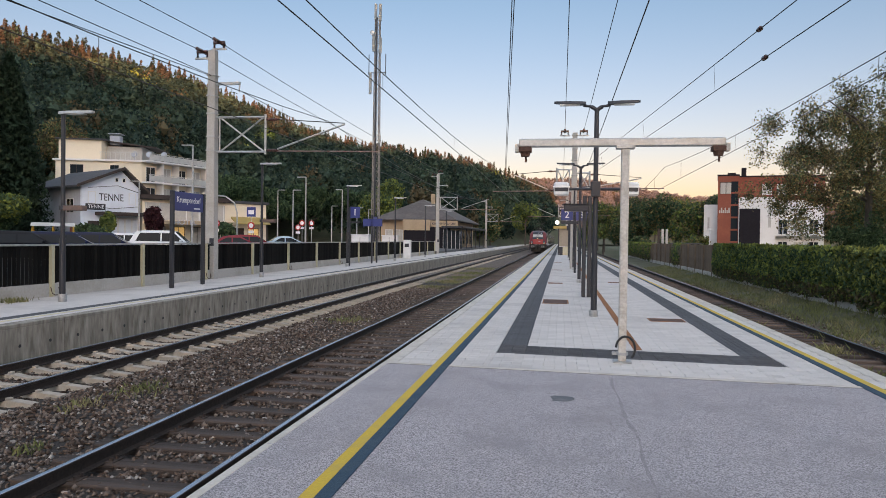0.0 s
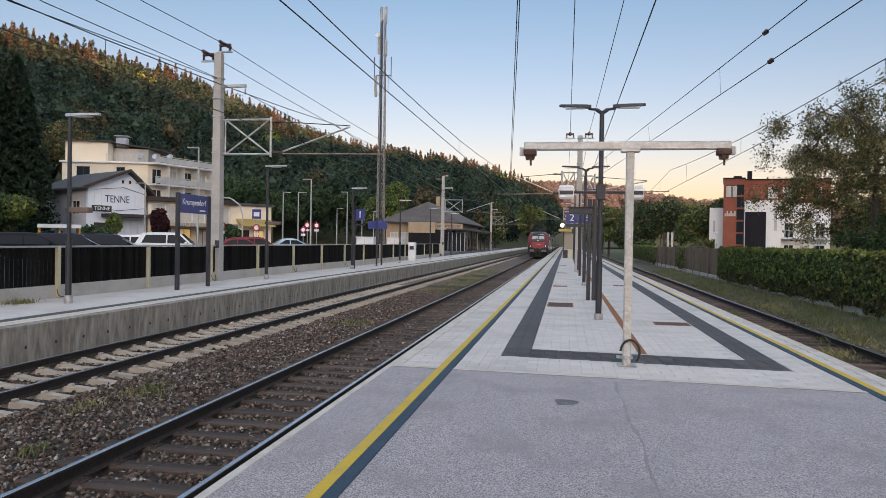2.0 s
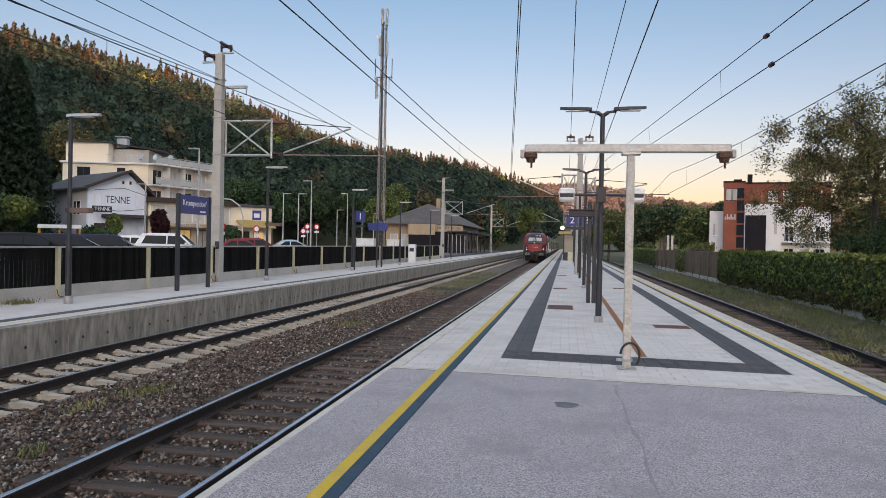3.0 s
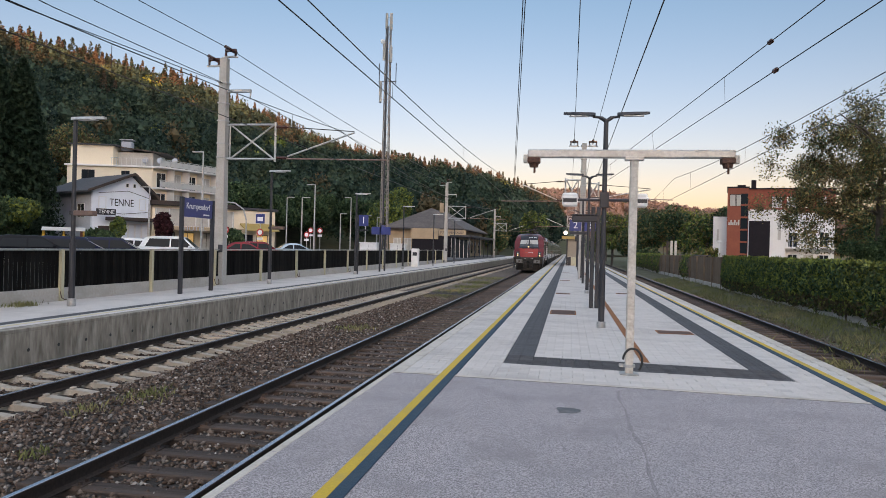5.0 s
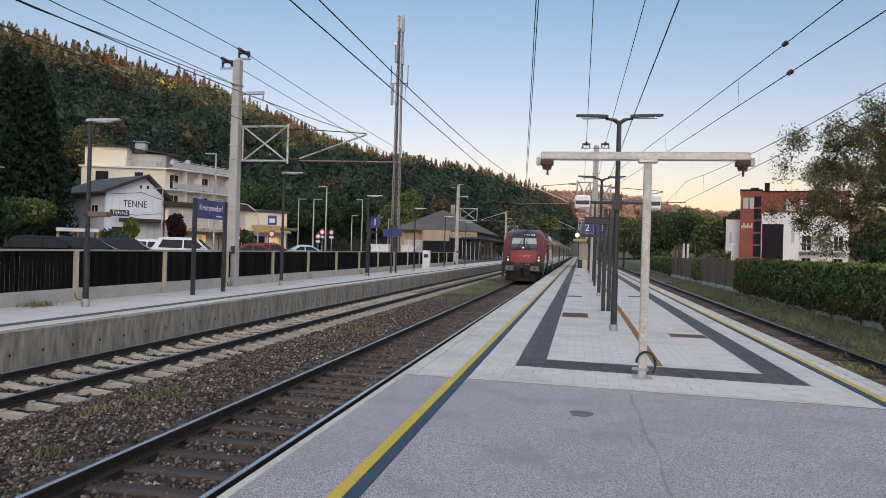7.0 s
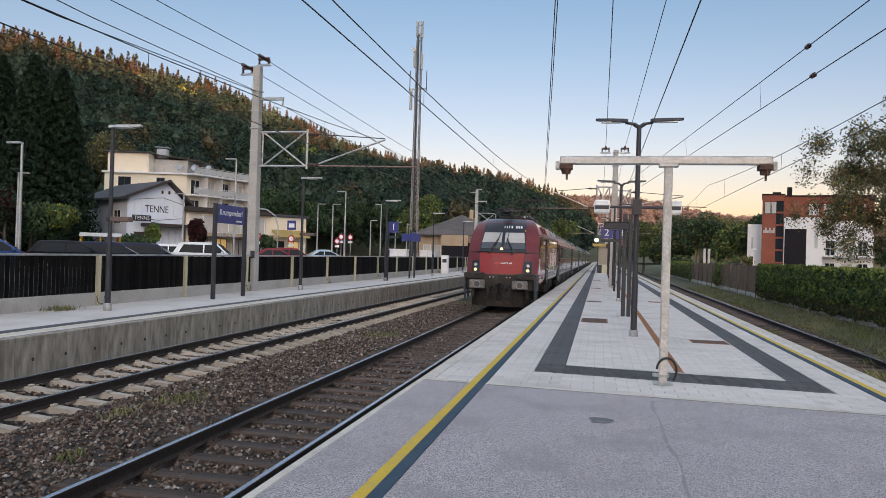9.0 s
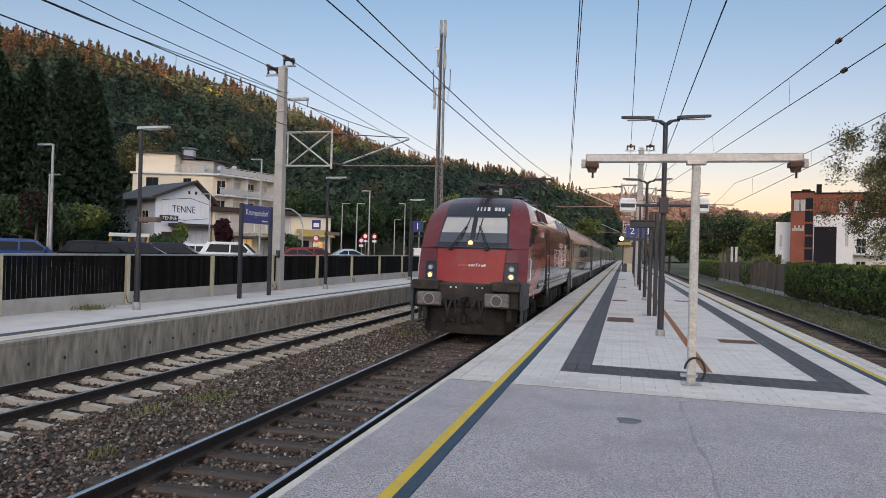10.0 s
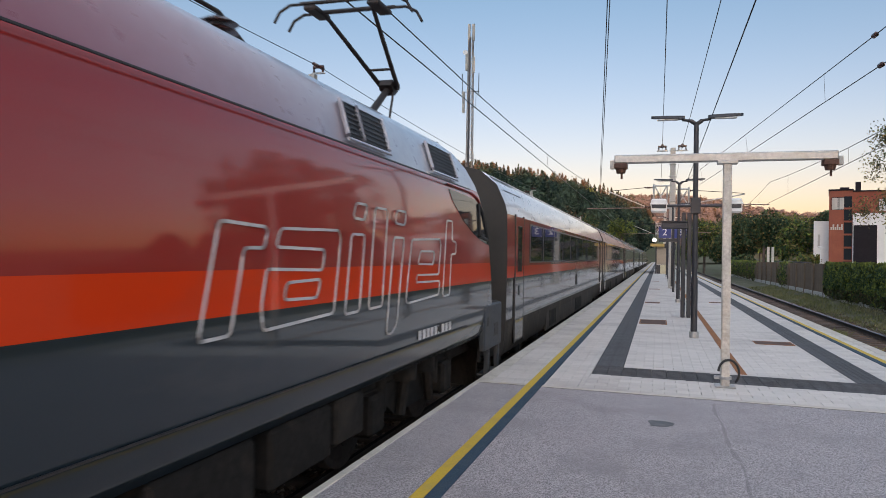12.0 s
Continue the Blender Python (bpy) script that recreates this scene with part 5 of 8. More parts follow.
            for hz in (2.2, 1.62):
                part("door_handle", Solid().box(xo - 0.05, yd - 0.2, hz, xo + 0.05, yd + 0.05, hz + 0.04, 0.008), T["silver"], dr)
            part("door_step", Solid().box(xo - 0.06, yd - 0.25, 0.9, xo + 0.03, yd + 0.25, 1.14, 0.03), M["black"], dr)
        for y0, w in ((4.3, 1.0), (5.46, 0.7), (10.76, 0.3), (11.12, 0.58), (13.2, 1.02)):
            c0, c1 = body_at(3.3), body_at(3.66)
            slope = Solid()
            a, b = Vector((sx * (body_at(3.27)[0] + 0.03), 0, 3.28)), Vector((sx * (body_at(3.6)[0] + 0.03), 0, 3.62))
            for (p0, p1), off in (((0.0, 1.0), 0.0),):
                slope.add([(a.x, y0, a.z), (a.x, y0 + w, a.z), (b.x, y0 + w + 0.12, b.z), (b.x, y0 + 0.12, b.z), (a.x - sx * 0.06, y0, a.z - 0.03), (a.x - sx * 0.06, y0 + w, a.z - 0.03), (b.x - sx * 0.06, y0 + w + 0.12, b.z - 0.03), (b.x - sx * 0.06, y0 + 0.12, b.z - 0.03)], [(0, 1, 2, 3), (7, 6, 5, 4), (0, 4, 5, 1), (1, 5, 6, 2), (2, 6, 7, 3), (3, 7, 4, 0)])
            lv = part("roof_louvre", slope, T["louvre"], loco, "black louvred air intake")
            fr = Solid()
            for k in range(7):
                t = (k + 0.5) / 7
                p = a.lerp(b, t)
                fr.tube((p.x + sx * 0.008, y0 + 0.12 * t, p.z + 0.006), (p.x + sx * 0.008, y0 + w + 0.12 * t, p.z + 0.006), 0.006, n=5)
            part("louvre_slats", fr, T["louvre"], lv)
            for q in (y0 - 0.05, y0 + w + 0.01):
                part("louvre_frame", Solid().tube((a.x + sx * 0.012, q, a.z), (b.x + sx * 0.012, q + 0.12, b.z), 0.022, n=6), T["pillar"] if y0 < 8 else T["roof"], lv, "raised side strip")
            part("louvre_sill", Solid().tube((a.x + sx * 0.012, y0 - 0.04, a.z - 0.03), (a.x + sx * 0.012, y0 + w + 0.05, a.z - 0.03), 0.018, n=6), T["roof"], lv)
        lines = Solid()
        for z in (1.28, 3.17):
            lines.box(sx * 1.49 - 0.006, 2.6, z, sx * 1.49 + 0.006, LOCO_L - 2.6, z + 0.012)
        part("panel_seam", lines, T["louvre"], loco)
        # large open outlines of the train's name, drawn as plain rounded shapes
        Q = lambda pts: [(q if sx > 0 else 22.66 - q, z) for q, z in pts]
        xo2 = sx * 1.502 + (0.0 if sx > 0 else 0.006)
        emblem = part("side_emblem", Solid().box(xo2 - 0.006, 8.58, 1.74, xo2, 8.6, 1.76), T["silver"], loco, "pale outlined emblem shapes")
        for pts in ([(8.57, 1.74), (8.76, 2.45), (9.33, 2.43), (9.29, 2.29), (9.04, 2.29), (8.9, 1.75)],
                    [(9.32, 2.15), (10.17, 2.13), (10.2, 2.29), (9.44, 2.3), (9.5, 2.43), (10.46, 2.45), (10.5, 2.38), (10.38, 1.78), (9.28, 1.74), (9.26, 1.9)], [(9.56, 1.93), (9.6, 2.05), (10.14, 2.06), (10.08, 1.92)],
                    [(10.6, 1.75), (10.72, 2.43), (11.01, 2.43), (10.91, 1.76)], [(10.75, 2.57), (10.8, 2.7), (11.06, 2.7), (11.0, 2.56)],
                    [(11.12, 1.76), (11.25, 2.69), (11.57, 2.69), (11.46, 1.77)], [(11.58, 1.49), (11.76, 2.43), (12.06, 2.43), (11.87, 1.56), (11.72, 1.48)], [(11.79, 2.57), (11.83, 2.7), (12.11, 2.7), (12.07, 2.56)],
                    [(12.14, 1.78), (12.3, 2.42), (13.34, 2.45), (13.38, 2.38), (13.31, 2.03), (12.5, 2.04), (12.47, 1.96), (13.36, 1.95), (13.32, 1.79), (12.2, 1.75)], [(12.52, 2.16), (12.6, 2.3), (13.12, 2.3), (13.08, 2.15)],
                    [(13.49, 1.76), (13.62, 2.69), (13.88, 2.69), (13.88, 2.44), (14.07, 2.43), (14.06, 2.28), (13.85, 2.27), (13.79, 1.76)]):
            shape = Solid()
            outline_shape(shape, Q(pts), xo2)
            part("emblem_shape", shape, T["silver"], emblem)
        for k in range(9):
            part("side_lettering", Solid().box(sx * 1.493 - 0.004, 12.6 + 0.15 * k, 1.32, sx * 1.493 + 0.004, 12.69 + 0.15 * k, 1.42), T["silver"], loco)
        for k in range(5):
            part("side_lettering", Solid().box(sx * 1.493 - 0.004, 2.5 + 0.02 * k, 1.02 + 0.05 * k, sx * 1.493 + 0.004, 2.6, 1.05 + 0.05 * k), T["silver"], loco)
        part("round_socket", Solid().tube((sx * 1.47, LOCO_L - 4.0, 1.38), (sx * 1.499, LOCO_L - 4.0, 1.38), 0.06, n=16), M["black"], loco)
        # small pale marks of the operator's lettering above the band
        for k in range(3):
            part("company_mark", Solid().box(sx * 1.493 - 0.004, 3.95 + 0.13 * k, 2.82, sx * 1.493 + 0.004, 4.05 + 0.13 * k, 2.93, 0.002), T["mark"], loco)
        for k in range(7):
            part("name_mark", Solid().box(sx * 1.493 - 0.004, 4.42 + 0.085 * k, 2.8 if k != 4 else 2.77, sx * 1.493 + 0.004, 4.48 + 0.085 * k, 2.9 if k in (0, 1, 5) else 2.96, 0.002), T["silver"], loco)
        part("round_socket", Solid().tube((sx * 1.47, 3.75, 1.3), (sx * 1.499, 3.75, 1.3), 0.07, n=16), M["black"], loco)
        for y0, y1, z0 in ((6.2, 6.9, 0.5), (7.0, 8.1, 0.45), (8.3, 9.4, 0.5), (9.6, 10.6, 0.55), (10.7, 11.3, 0.6)):
            part("equipment_case", Solid().box(sx * 1.2 - 0.2, y0, z0, sx * 1.2 + 0.2, y1, 1.0, 0.03), T["bogie"], loco)
    for y in (4.0, LOCO_L - 4.0):
        bogie_frame(loco, y, 2.6, 0.575)
    wheels = [wheelset(loco, y, 0.575) for y in (2.7, 5.3, LOCO_L - 5.3, LOCO_L - 2.7)]
    pantograph(loco, 4.3, False)
    pantograph(loco, 14.3, True)
    for y in (6.15, 7.4, 10.2):
        rs = Solid()
        for k in range(5):
            rs.tube((0.5, y, 3.86 + 0.07 * k), (0.5, y, 3.9 + 0.07 * k), 0.17, 0.1, n=14)
        part("roof_insulator", rs, M["insulator"], loco, smooth=True)
    part("roof_busbar", Solid().path([(0.4, 5.1, 4.12), (0.45, 5.5, 4.4), (0.5, 6.15, 4.26), (0.5, 6.8, 4.3), (0.5, 7.4, 4.26), (0.5, 10.2, 4.24), (0.1, 12.0, 4.0)], 0.02, 8), T["panto"], loco, smooth=True)
    part("roof_box", Solid().box(-0.5, 7.4, 3.8, 0.6, 9.4, 3.98, 0.05), T["roof"], loco)
    return loco, wheels


COACH_L = 24.0


def coach():
    car = thing("passenger_coach", "dark red and grey express coach with silver roof and tinted windows", "train coach", group="coaches of the train")
    prof = [(1.28, 0.45), (1.36, 0.6), (1.4, 1.1), (1.41, 2.2), (1.4, 3.02), (1.36, 3.2), (1.2, 3.55), (0.9, 3.8), (0.45, 3.93), (0, 3.97)]
    full = [(-x, z) for x, z in prof] + [(x, z) for x, z in reversed(prof[:-1])]
    m = len(full)
    lo = prof.index((1.4, 3.02))

    def shell(i0, i1, name, mat, label=""):
        s = Solid()
        for y in (0.35, 0.36, COACH_L - 0.36, COACH_L - 0.35):
            s.v += [(x, y, z) for x, z in full]
        for j in range(3):
            for i in range(i0, i1):
                s.f.append((j * m + i, j * m + i + 1, (j + 1) * m + i + 1, (j + 1) * m + i))
        return part(name, s, mat, car, label, smooth=True)
    shell(2, lo, "west_wall", T["coach"])
    shell(m - 1 - lo, m - 3, "east_wall", T["coach"])
    shell(lo, m - 1 - lo, "roof", T["roof"], "silver-grey ribbed roof")
    shell(0, 2, "west_apron", T["bumper"])
    shell(m - 3, m - 1, "east_apron", T["bumper"])
    for y0, y1 in ((0.34, 0.37), (COACH_L - 0.37, COACH_L - 0.34)):
        part("end_wall", Solid().prism(full, "y", y0, y1), T["gangway"], car, "dark end wall")
    part("gangway", Solid().box(-0.85, -0.02, 0.9, 0.85, 0.36, 3.2, 0.05).box(-0.85, COACH_L - 0.36, 0.9, 0.85, COACH_L - 0.03, 3.2, 0.05), T["gangway"], car)
    ribs = Solid()
    for k in range(-4, 5):
        x = 0.24 * k
        z = float(np.interp(abs(x), [p[0] for p in reversed(prof)], [p[1] for p in reversed(prof)]))
        ribs.tube((x, 1.5, z + 0.004), (x, COACH_L - 1.5, z + 0.004), 0.014, n=5)
    part("roof_ribs", ribs, T["roof"], car)
    for sx in (-1, 1):
        x = sx * 1.412
        band = part("window_band", Solid().box(x - 0.006, 2.7, 2.12, x + 0.006, 21.2, 2.94, 0.004), T["cab"], car, "dark window band")
        for k in range(10):
            y = 2.8 + 1.83 * k
            part("window", Solid().box(x - 0.009, y, 2.15, x + 0.009, y + 1.75, 2.91, 0.008), T["pane"], band, "tinted window pane")
        for y in (1.1, 22.1):
            d = part("door", Solid().box(x - 0.012, y, 0.62, x + 0.012, y + 0.85, 3.02, 0.01), T["coach"], car, "plug door with tall pane")
            part("door_pane", Solid().box(x - 0.018, y + 0.2, 1.95, x + 0.018, y + 0.65, 2.85, 0.03), T["pane"], d)
            part("door_frame", Solid().box(x - 0.016, y - 0.03, 0.6, x + 0.016, y - 0.002, 3.05).box(x - 0.016, y + 0.852, 0.6, x + 0.016, y + 0.88, 3.05), T["louvre"], d)
            part("door_button", Solid().box(x - 0.02, y + 0.3, 1.5, x + 0.02, y + 0.42, 1.7, 0.01), M["black"], d)
        part("sill_line", Solid().box(x - 0.01, 2.0, 1.06, x + 0.01, 22.0, 1.12), T["apron"], car)
        part("skirt", Solid().box(x - sx * 0.06 - 0.03, 5.4, 0.42, x - sx * 0.06 + 0.03, 18.6, 1.0, 0.02), T["bumper"], car, "grey skirt panels")
        part("skirt_hatch", Solid().box(x - sx * 0.06 - 0.036, 6, 0.5, x - sx * 0.06 + 0.036, 7.2, 0.9, 0.01).box(x - sx * 0.06 - 0.036, 12, 0.5, x - sx * 0.06 + 0.036, 14, 0.9, 0.01), T["bogie"], car)
        part("side_display", Solid().box(x - 0.012, 11.9, 1.35, x + 0.012, 12.2, 1.7, 0.01), M["black"], car)
    sky_w = Solid()
    for y in (0.8, 1.75):
        sky_w.add([(1.24, y, 3.48), (1.24, y + 0.8, 3.48), (0.98, y + 0.8, 3.75), (0.98, y, 3.75), (1.2, y, 3.45), (1.2, y + 0.8, 3.45), (0.94, y + 0.8, 3.72), (0.94, y, 3.72)], [(0, 1, 2, 3), (7, 6, 5, 4), (0, 4, 5, 1), (1, 5, 6, 2), (2, 6, 7, 3), (3, 7, 4, 0)])
    part("roof_vent", sky_w, T["louvre"], car)
    part("underframe", Solid().box(-1.2, 1.0, 0.5, 1.2, COACH_L - 1.0, 1.0, 0.03), T["bogie"], car)
    for y in (3.75, COACH_L - 3.75):
        bogie_frame(car, y, 2.5, 0.46)
    wheels = [wheelset(car, y, 0.46) for y in (2.5, 5.0, COACH_L - 5.0, COACH_L - 2.5)]
    return car, wheels


loco, loco_wheels = locomotive()
first_coach, coach_wheels = coach()
coaches = [first_coach] + [copy_thing(first_coach, Matrix()) for _ in range(6)]


# ---- the island platform's fittings ----
def curve_at(p, q, sag, n):
    """A wire from p to q that hangs by sag metres."""
    p, q = Vector(p), Vector(q)
    return [p.lerp(q, i / n) - Vector((0, 0, 4 * sag * (i / n) * (1 - i / n))) for i in range(n + 1)]


def double_lamp(at, h=4.78):
    lamp = thing("street_lamp", "anthracite double-armed platform lamp on a slim round pole", "lamp", at, group="lamps along the island platform")
    part("pole", Solid().tube((0, 0, 0.02), (0, 0, 1.3), 0.07, n=20).tube((0, 0, 1.3), (0, 0, h - 0.1), 0.058, 0.052, n=20), M["anthracite"], lamp, smooth=True)
    part("foot_sleeve", Solid().tube((0, 0, 0.0), (0, 0, 0.14), 0.1, n=20), M["galvanised"], lamp, "pale galvanised foot sleeve", smooth=True)
    part("service_door", Solid().box(-0.03, -0.075, 0.4, 0.03, -0.055, 0.7, 0.005), M["anthracite"], lamp)
    for sx in (-1, 1):
        arm = part("arm", Solid().tube((0, 0, h - 0.14), (sx * 0.12, 0, h - 0.06), 0.045, n=12).tube((sx * 0.1, 0, h - 0.06), (sx * 0.3, 0, h - 0.035), 0.03, n=12), M["anthracite"], lamp, smooth=True)
        out = [(0.24, -0.075), (0.34, -0.11), (0.58, -0.105), (0.9, -0.04), (0.95, 0.0), (0.9, 0.04), (0.58, 0.105), (0.34, 0.11), (0.24, 0.075)]
        s = Solid()
        n = len(out)
        s.v = [(sx * x, y, h - 0.035 + 0.05 * x) for x, y in out] + [(sx * x, y * 0.8, h + 0.035 + 0.035 * x) for x, y in out]
        s.f = [(i, (i + 1) % n, n + (i + 1) % n, n + i) for i in range(n)] + [tuple(range(n)), tuple(range(2 * n - 1, n - 1, -1))]
        head = part("lamp_head", s, M["anthracite"], arm)
        part("diffuser", Solid().box(sx * 0.6 - 0.22, -0.07, h - 0.036, sx * 0.6 + 0.22, 0.07, h - 0.012, 0.004), M["white"], arm)
    return lamp


LAMP_Y = (16.76, 30.0, 43.0, 57.0, 71.0)
lamp = double_lamp(spot(0.76, LAMP_Y[0], 0))
for y in LAMP_Y[1:]:
    copy_thing(lamp, spot(0.76, y, 0))

bar = thing("loudspeaker_bar", "dark cross tube with a white loudspeaker at each end", "loudspeaker", spot(0.76, 16.76, 2.86))
part("cross_tube", Solid().tube((-0.9, -0.09, 0), (0.9, -0.09, 0), 0.032, n=14), M["anthracite"], bar, smooth=True)
part("clamp_box", Solid().box(-0.1, -0.16, -0.17, 0.1, 0.09, 0.17, 0.012), M["anthracite"], bar)
for sx in (-1, 1):
    sp = part("loudspeaker", Solid().box(sx * 0.76 - 0.17, -0.22, -0.15, sx * 0.76 + 0.17, 0.08, 0.15, 0.035).box(sx * 0.76 - 0.19, -0.235, 0.02, sx * 0.76 + 0.19, 0.1, 0.06, 0.01), M["white"], bar, "white loudspeaker cabinet")
    part("grille", Solid().box(sx * 0.76 - 0.15, -0.228, -0.06, sx * 0.76 + 0.15, -0.215, 0.05, 0.004), M["anthracite"], sp)

tframe = thing("camera_gantry", "pale flaking T-shaped steel gantry with a small lantern under each end", "gantry", spot(0.88, 10.55, 0))
part("post", Solid().box(-0.055, -0.055, 0.0, 0.055, 0.055, 3.05, 0.012), M["stone_post"], tframe, "pale square steel post with flaking coating")
part("cross_beam", Solid().box(-1.49, -0.06, 3.035, 1.34, 0.06, 3.15, 0.014), M["galvanised"], tframe, "mottled galvanised cross beam")
part("saddle", Solid().box(-0.13, -0.075, 3.0, 0.13, 0.075, 3.05, 0.008), M["galvanised"], tframe)
part("base_plate", Solid().box(-0.13, -0.13, 0.0, 0.13, 0.13, 0.02, 0.005), M["galvanised"], tframe)
part("clamp", Solid().tube((0, 0, 0.1), (0, 0, 0.14), 0.085, n=14).box(-0.14, -0.03, 0.1, -0.06, 0.03, 0.14, 0.005), M["galvanised"], tframe)
for x in (-1.4, 1.25):
    lan = part("hanging_sensor", Solid().box(x - 0.09, -0.09, 2.96, x + 0.09, 0.09, 3.035, 0.01).tube((x, 0, 2.9), (x, 0, 2.97), 0.06, 0.075, n=14).tube((x + 0.01, 0, 2.82), (x + 0.01, 0, 2.9), 0.015, n=8), M["rust_dark"], tframe, "small dark brown hanging unit")
    part("side_box", Solid().box(x - 0.15 if x < 0 else x + 0.09, -0.05, 2.96, x - 0.09 if x < 0 else x + 0.15, 0.05, 3.08, 0.01), M["stone_post"], lan)
loop = [(0.06 + 0.13 * math.sin(a) - 0.02, -0.07, 0.2 + 0.17 * math.cos(a)) for a in [(-1.5 + 0.28 * i) for i in range(15)]]
cable = bpy.data.curves.new("cable", "CURVE")
cable.dimensions, cable.bevel_depth, cable.bevel_resolution = "3D", 0.016, 2
run = cable.splines.new("POLY")
run.points.add(len(loop) - 1)
for q, p in zip(run.points, loop):
    q.co = (*p, 1)
cable_ob = bpy.data.objects.new("cable", cable)
scene.collection.objects.link(cable_ob)
cable_me = bpy.data.meshes.new_from_object(cable_ob.evaluated_get(bpy.context.evaluated_depsgraph_get()))
bpy.data.objects.remove(cable_ob)
cable_me.materials.clear()
cable_me.materials.append(M["black"])
part("cable_loop", cable_me, None, tframe, "loop of black cable at the foot", smooth=True)

board = thing("information_board", "dark information board on two anthracite posts", "sign board", spot(0.76, 22.4, 0))
for x in (-0.06, 0.1):
    part("post", Solid().box(x - 0.06, -0.06, 0.0, x + 0.06, 0.06, 3.06, 0.015), M["anthracite"], board)
part("display_box", Solid().box(-0.68, -0.16, 2.58, 0.06, 0.16, 2.78, 0.02), M["anthracite"], board, "dark flat display box")
part("display_hood", Solid().box(-0.7, -0.19, 2.78, 0.08, 0.19, 2.81, 0.008), M["anthracite"], board)

num = thing("platform_number_sign", "blue double sign with the white numbers 2 and 3", "sign", spot(0.76, 39.0, 0))
part("post", Solid().tube((0, 0, 0), (0, 0, 3.4), 0.06, n=14), M["anthracite"], num, smooth=True)
for x0, x1, txt in ((-0.75, -0.14, "2"), (0.02, 0.6, "3")):
    p = part("panel", Solid().box(x0, -0.1, 2.75, x1, -0.065, 3.33, 0.01), M["sign_blue"], num, "blue enamel number panel")
    words(txt, 0.5, M["letter"], p, spot((x0 + x1) / 2, -0.104, 3.04, FACE_SOUTH), "number")
part("display_box", Solid().box(-0.75, -0.2, 2.56, 0.2, 0.15, 2.72, 0.02), M["anthracite"], num)

for y, h in ((48.0, 2.7), (52.5, 2.9), (64.0, 3.0)):
    sp = thing("sign_post", "slim anthracite sign post on the island platform", "sign post", spot(0.78, y, 0), group="posts on the island platform")
    part("post", Solid().tube((0, 0, 0), (0, 0, h), 0.055, n=12), M["anthracite"], sp, smooth=True)
    part("panel", Solid().box(-0.28, -0.07, h - 0.45, 0.28, -0.055, h - 0.05, 0.006), M["anthracite"], sp)

beige = surface("beige_shelter_panel", (0.3, 0.26, 0.2), (0.24, 0.2, 0.16), 10, 1, rough=0.6)
ochre = surface("ochre_fascia", (0.4, 0.28, 0.08), (0.34, 0.24, 0.08), 10, 1, rough=0.5)
sh = thing("stair_shelter", "shelter over the stairs with a yellow fascia and glazed sides", "shelter", spot(0.55, 84, 0))
part("roof", Solid().box(-1.35, 0, 3.15, 1.25, 16, 3.3, 0.03), M["anthracite"], sh)
part("fascia", Solid().box(-1.37, -0.06, 3.0, 1.27, 0.0, 3.32, 0.01), ochre, sh, "yellow fascia board")
for x in (-0.78, 0.95):
    for y in (0.2, 8, 15.5):
        part("post", Solid().box(x - 0.05, y - 0.05, 0.0, x + 0.05, y + 0.05, 3.15, 0.01), M["anthracite"], sh)
part("back_panel", Solid().box(-0.7, 0.3, 1.0, 0.88, 0.36, 3.1, 0.01), beige, sh, "beige upper panel")
part("lower_panel", Solid().box(-0.7, 0.26, 0.0, 0.88, 0.34, 0.96, 0.01), M["anthracite"], sh)
part("notice", Solid().box(-0.3, 0.22, 0.0, 0.35, 0.25, 0.95, 0.01), M["post_cream"], sh, "pale notice board")
part("side_glass", Solid().box(-0.8, 0.4, 0.2, -0.77, 15.4, 2.9, 0.005), T["pane"], sh)
part("side_glass", Solid().box(0.95, 0.4, 0.2, 0.98, 15.4, 2.9, 0.005), T["pane"], sh)
part("lamp", Solid().tube((-0.95, -0.4, 3.75), (-0.95, -0.65, 3.7), 0.2, 0.24, n=16), surface("lit_white_floodlamp", (1, 0.95, 0.85), (1, 0.95, 0.85), 2, 1, (1, 0.95, 0.85), emit=0.25), sh, "lit round floodlamp")
part("lamp_bracket", Solid().tube((-0.95, 0.0, 3.3), (-0.95, -0.3, 3.72), 0.03), M["anthracite"], sh)


# ---- overhead line ----
def concrete_mast(name, at, h, label, group="catenary masts"):
    m = thing(name, label, "mast", at, group=group)
    s = Solid().box(-0.2, -0.2, -0.6, 0.2, 0.2, 1.4, 0.02)
    part("foot", s, M["concrete_pale"], m, "squared concrete foot")
    t = Solid()
    for a, b, r0, r1 in ((1.4, 5.0, 0.185, 0.165), (5.0, h, 0.165, 0.14)):
        t.add([(sx * r, sy * r, z) for z, r in ((a, r0), (b, r1)) for sx, sy in ((-1, -1), (1, -1), (1, 1), (-1, 1))], [(3, 2, 1, 0), (4, 5, 6, 7), (0, 1, 5, 4), (1, 2, 6, 5), (2, 3, 7, 6), (3, 0, 4, 7)])
    part("shaft", t, M["concrete_pale"], m, "tapering pale concrete shaft")
    for z in (5.05, 5.6, 6.5, 7.2, 8.0):
        if z < h:
            part("strap", Solid().box(-0.19, -0.19, z - 0.025, 0.19, 0.19, z + 0.025, 0.008), M["galvanised"], m)
    return m


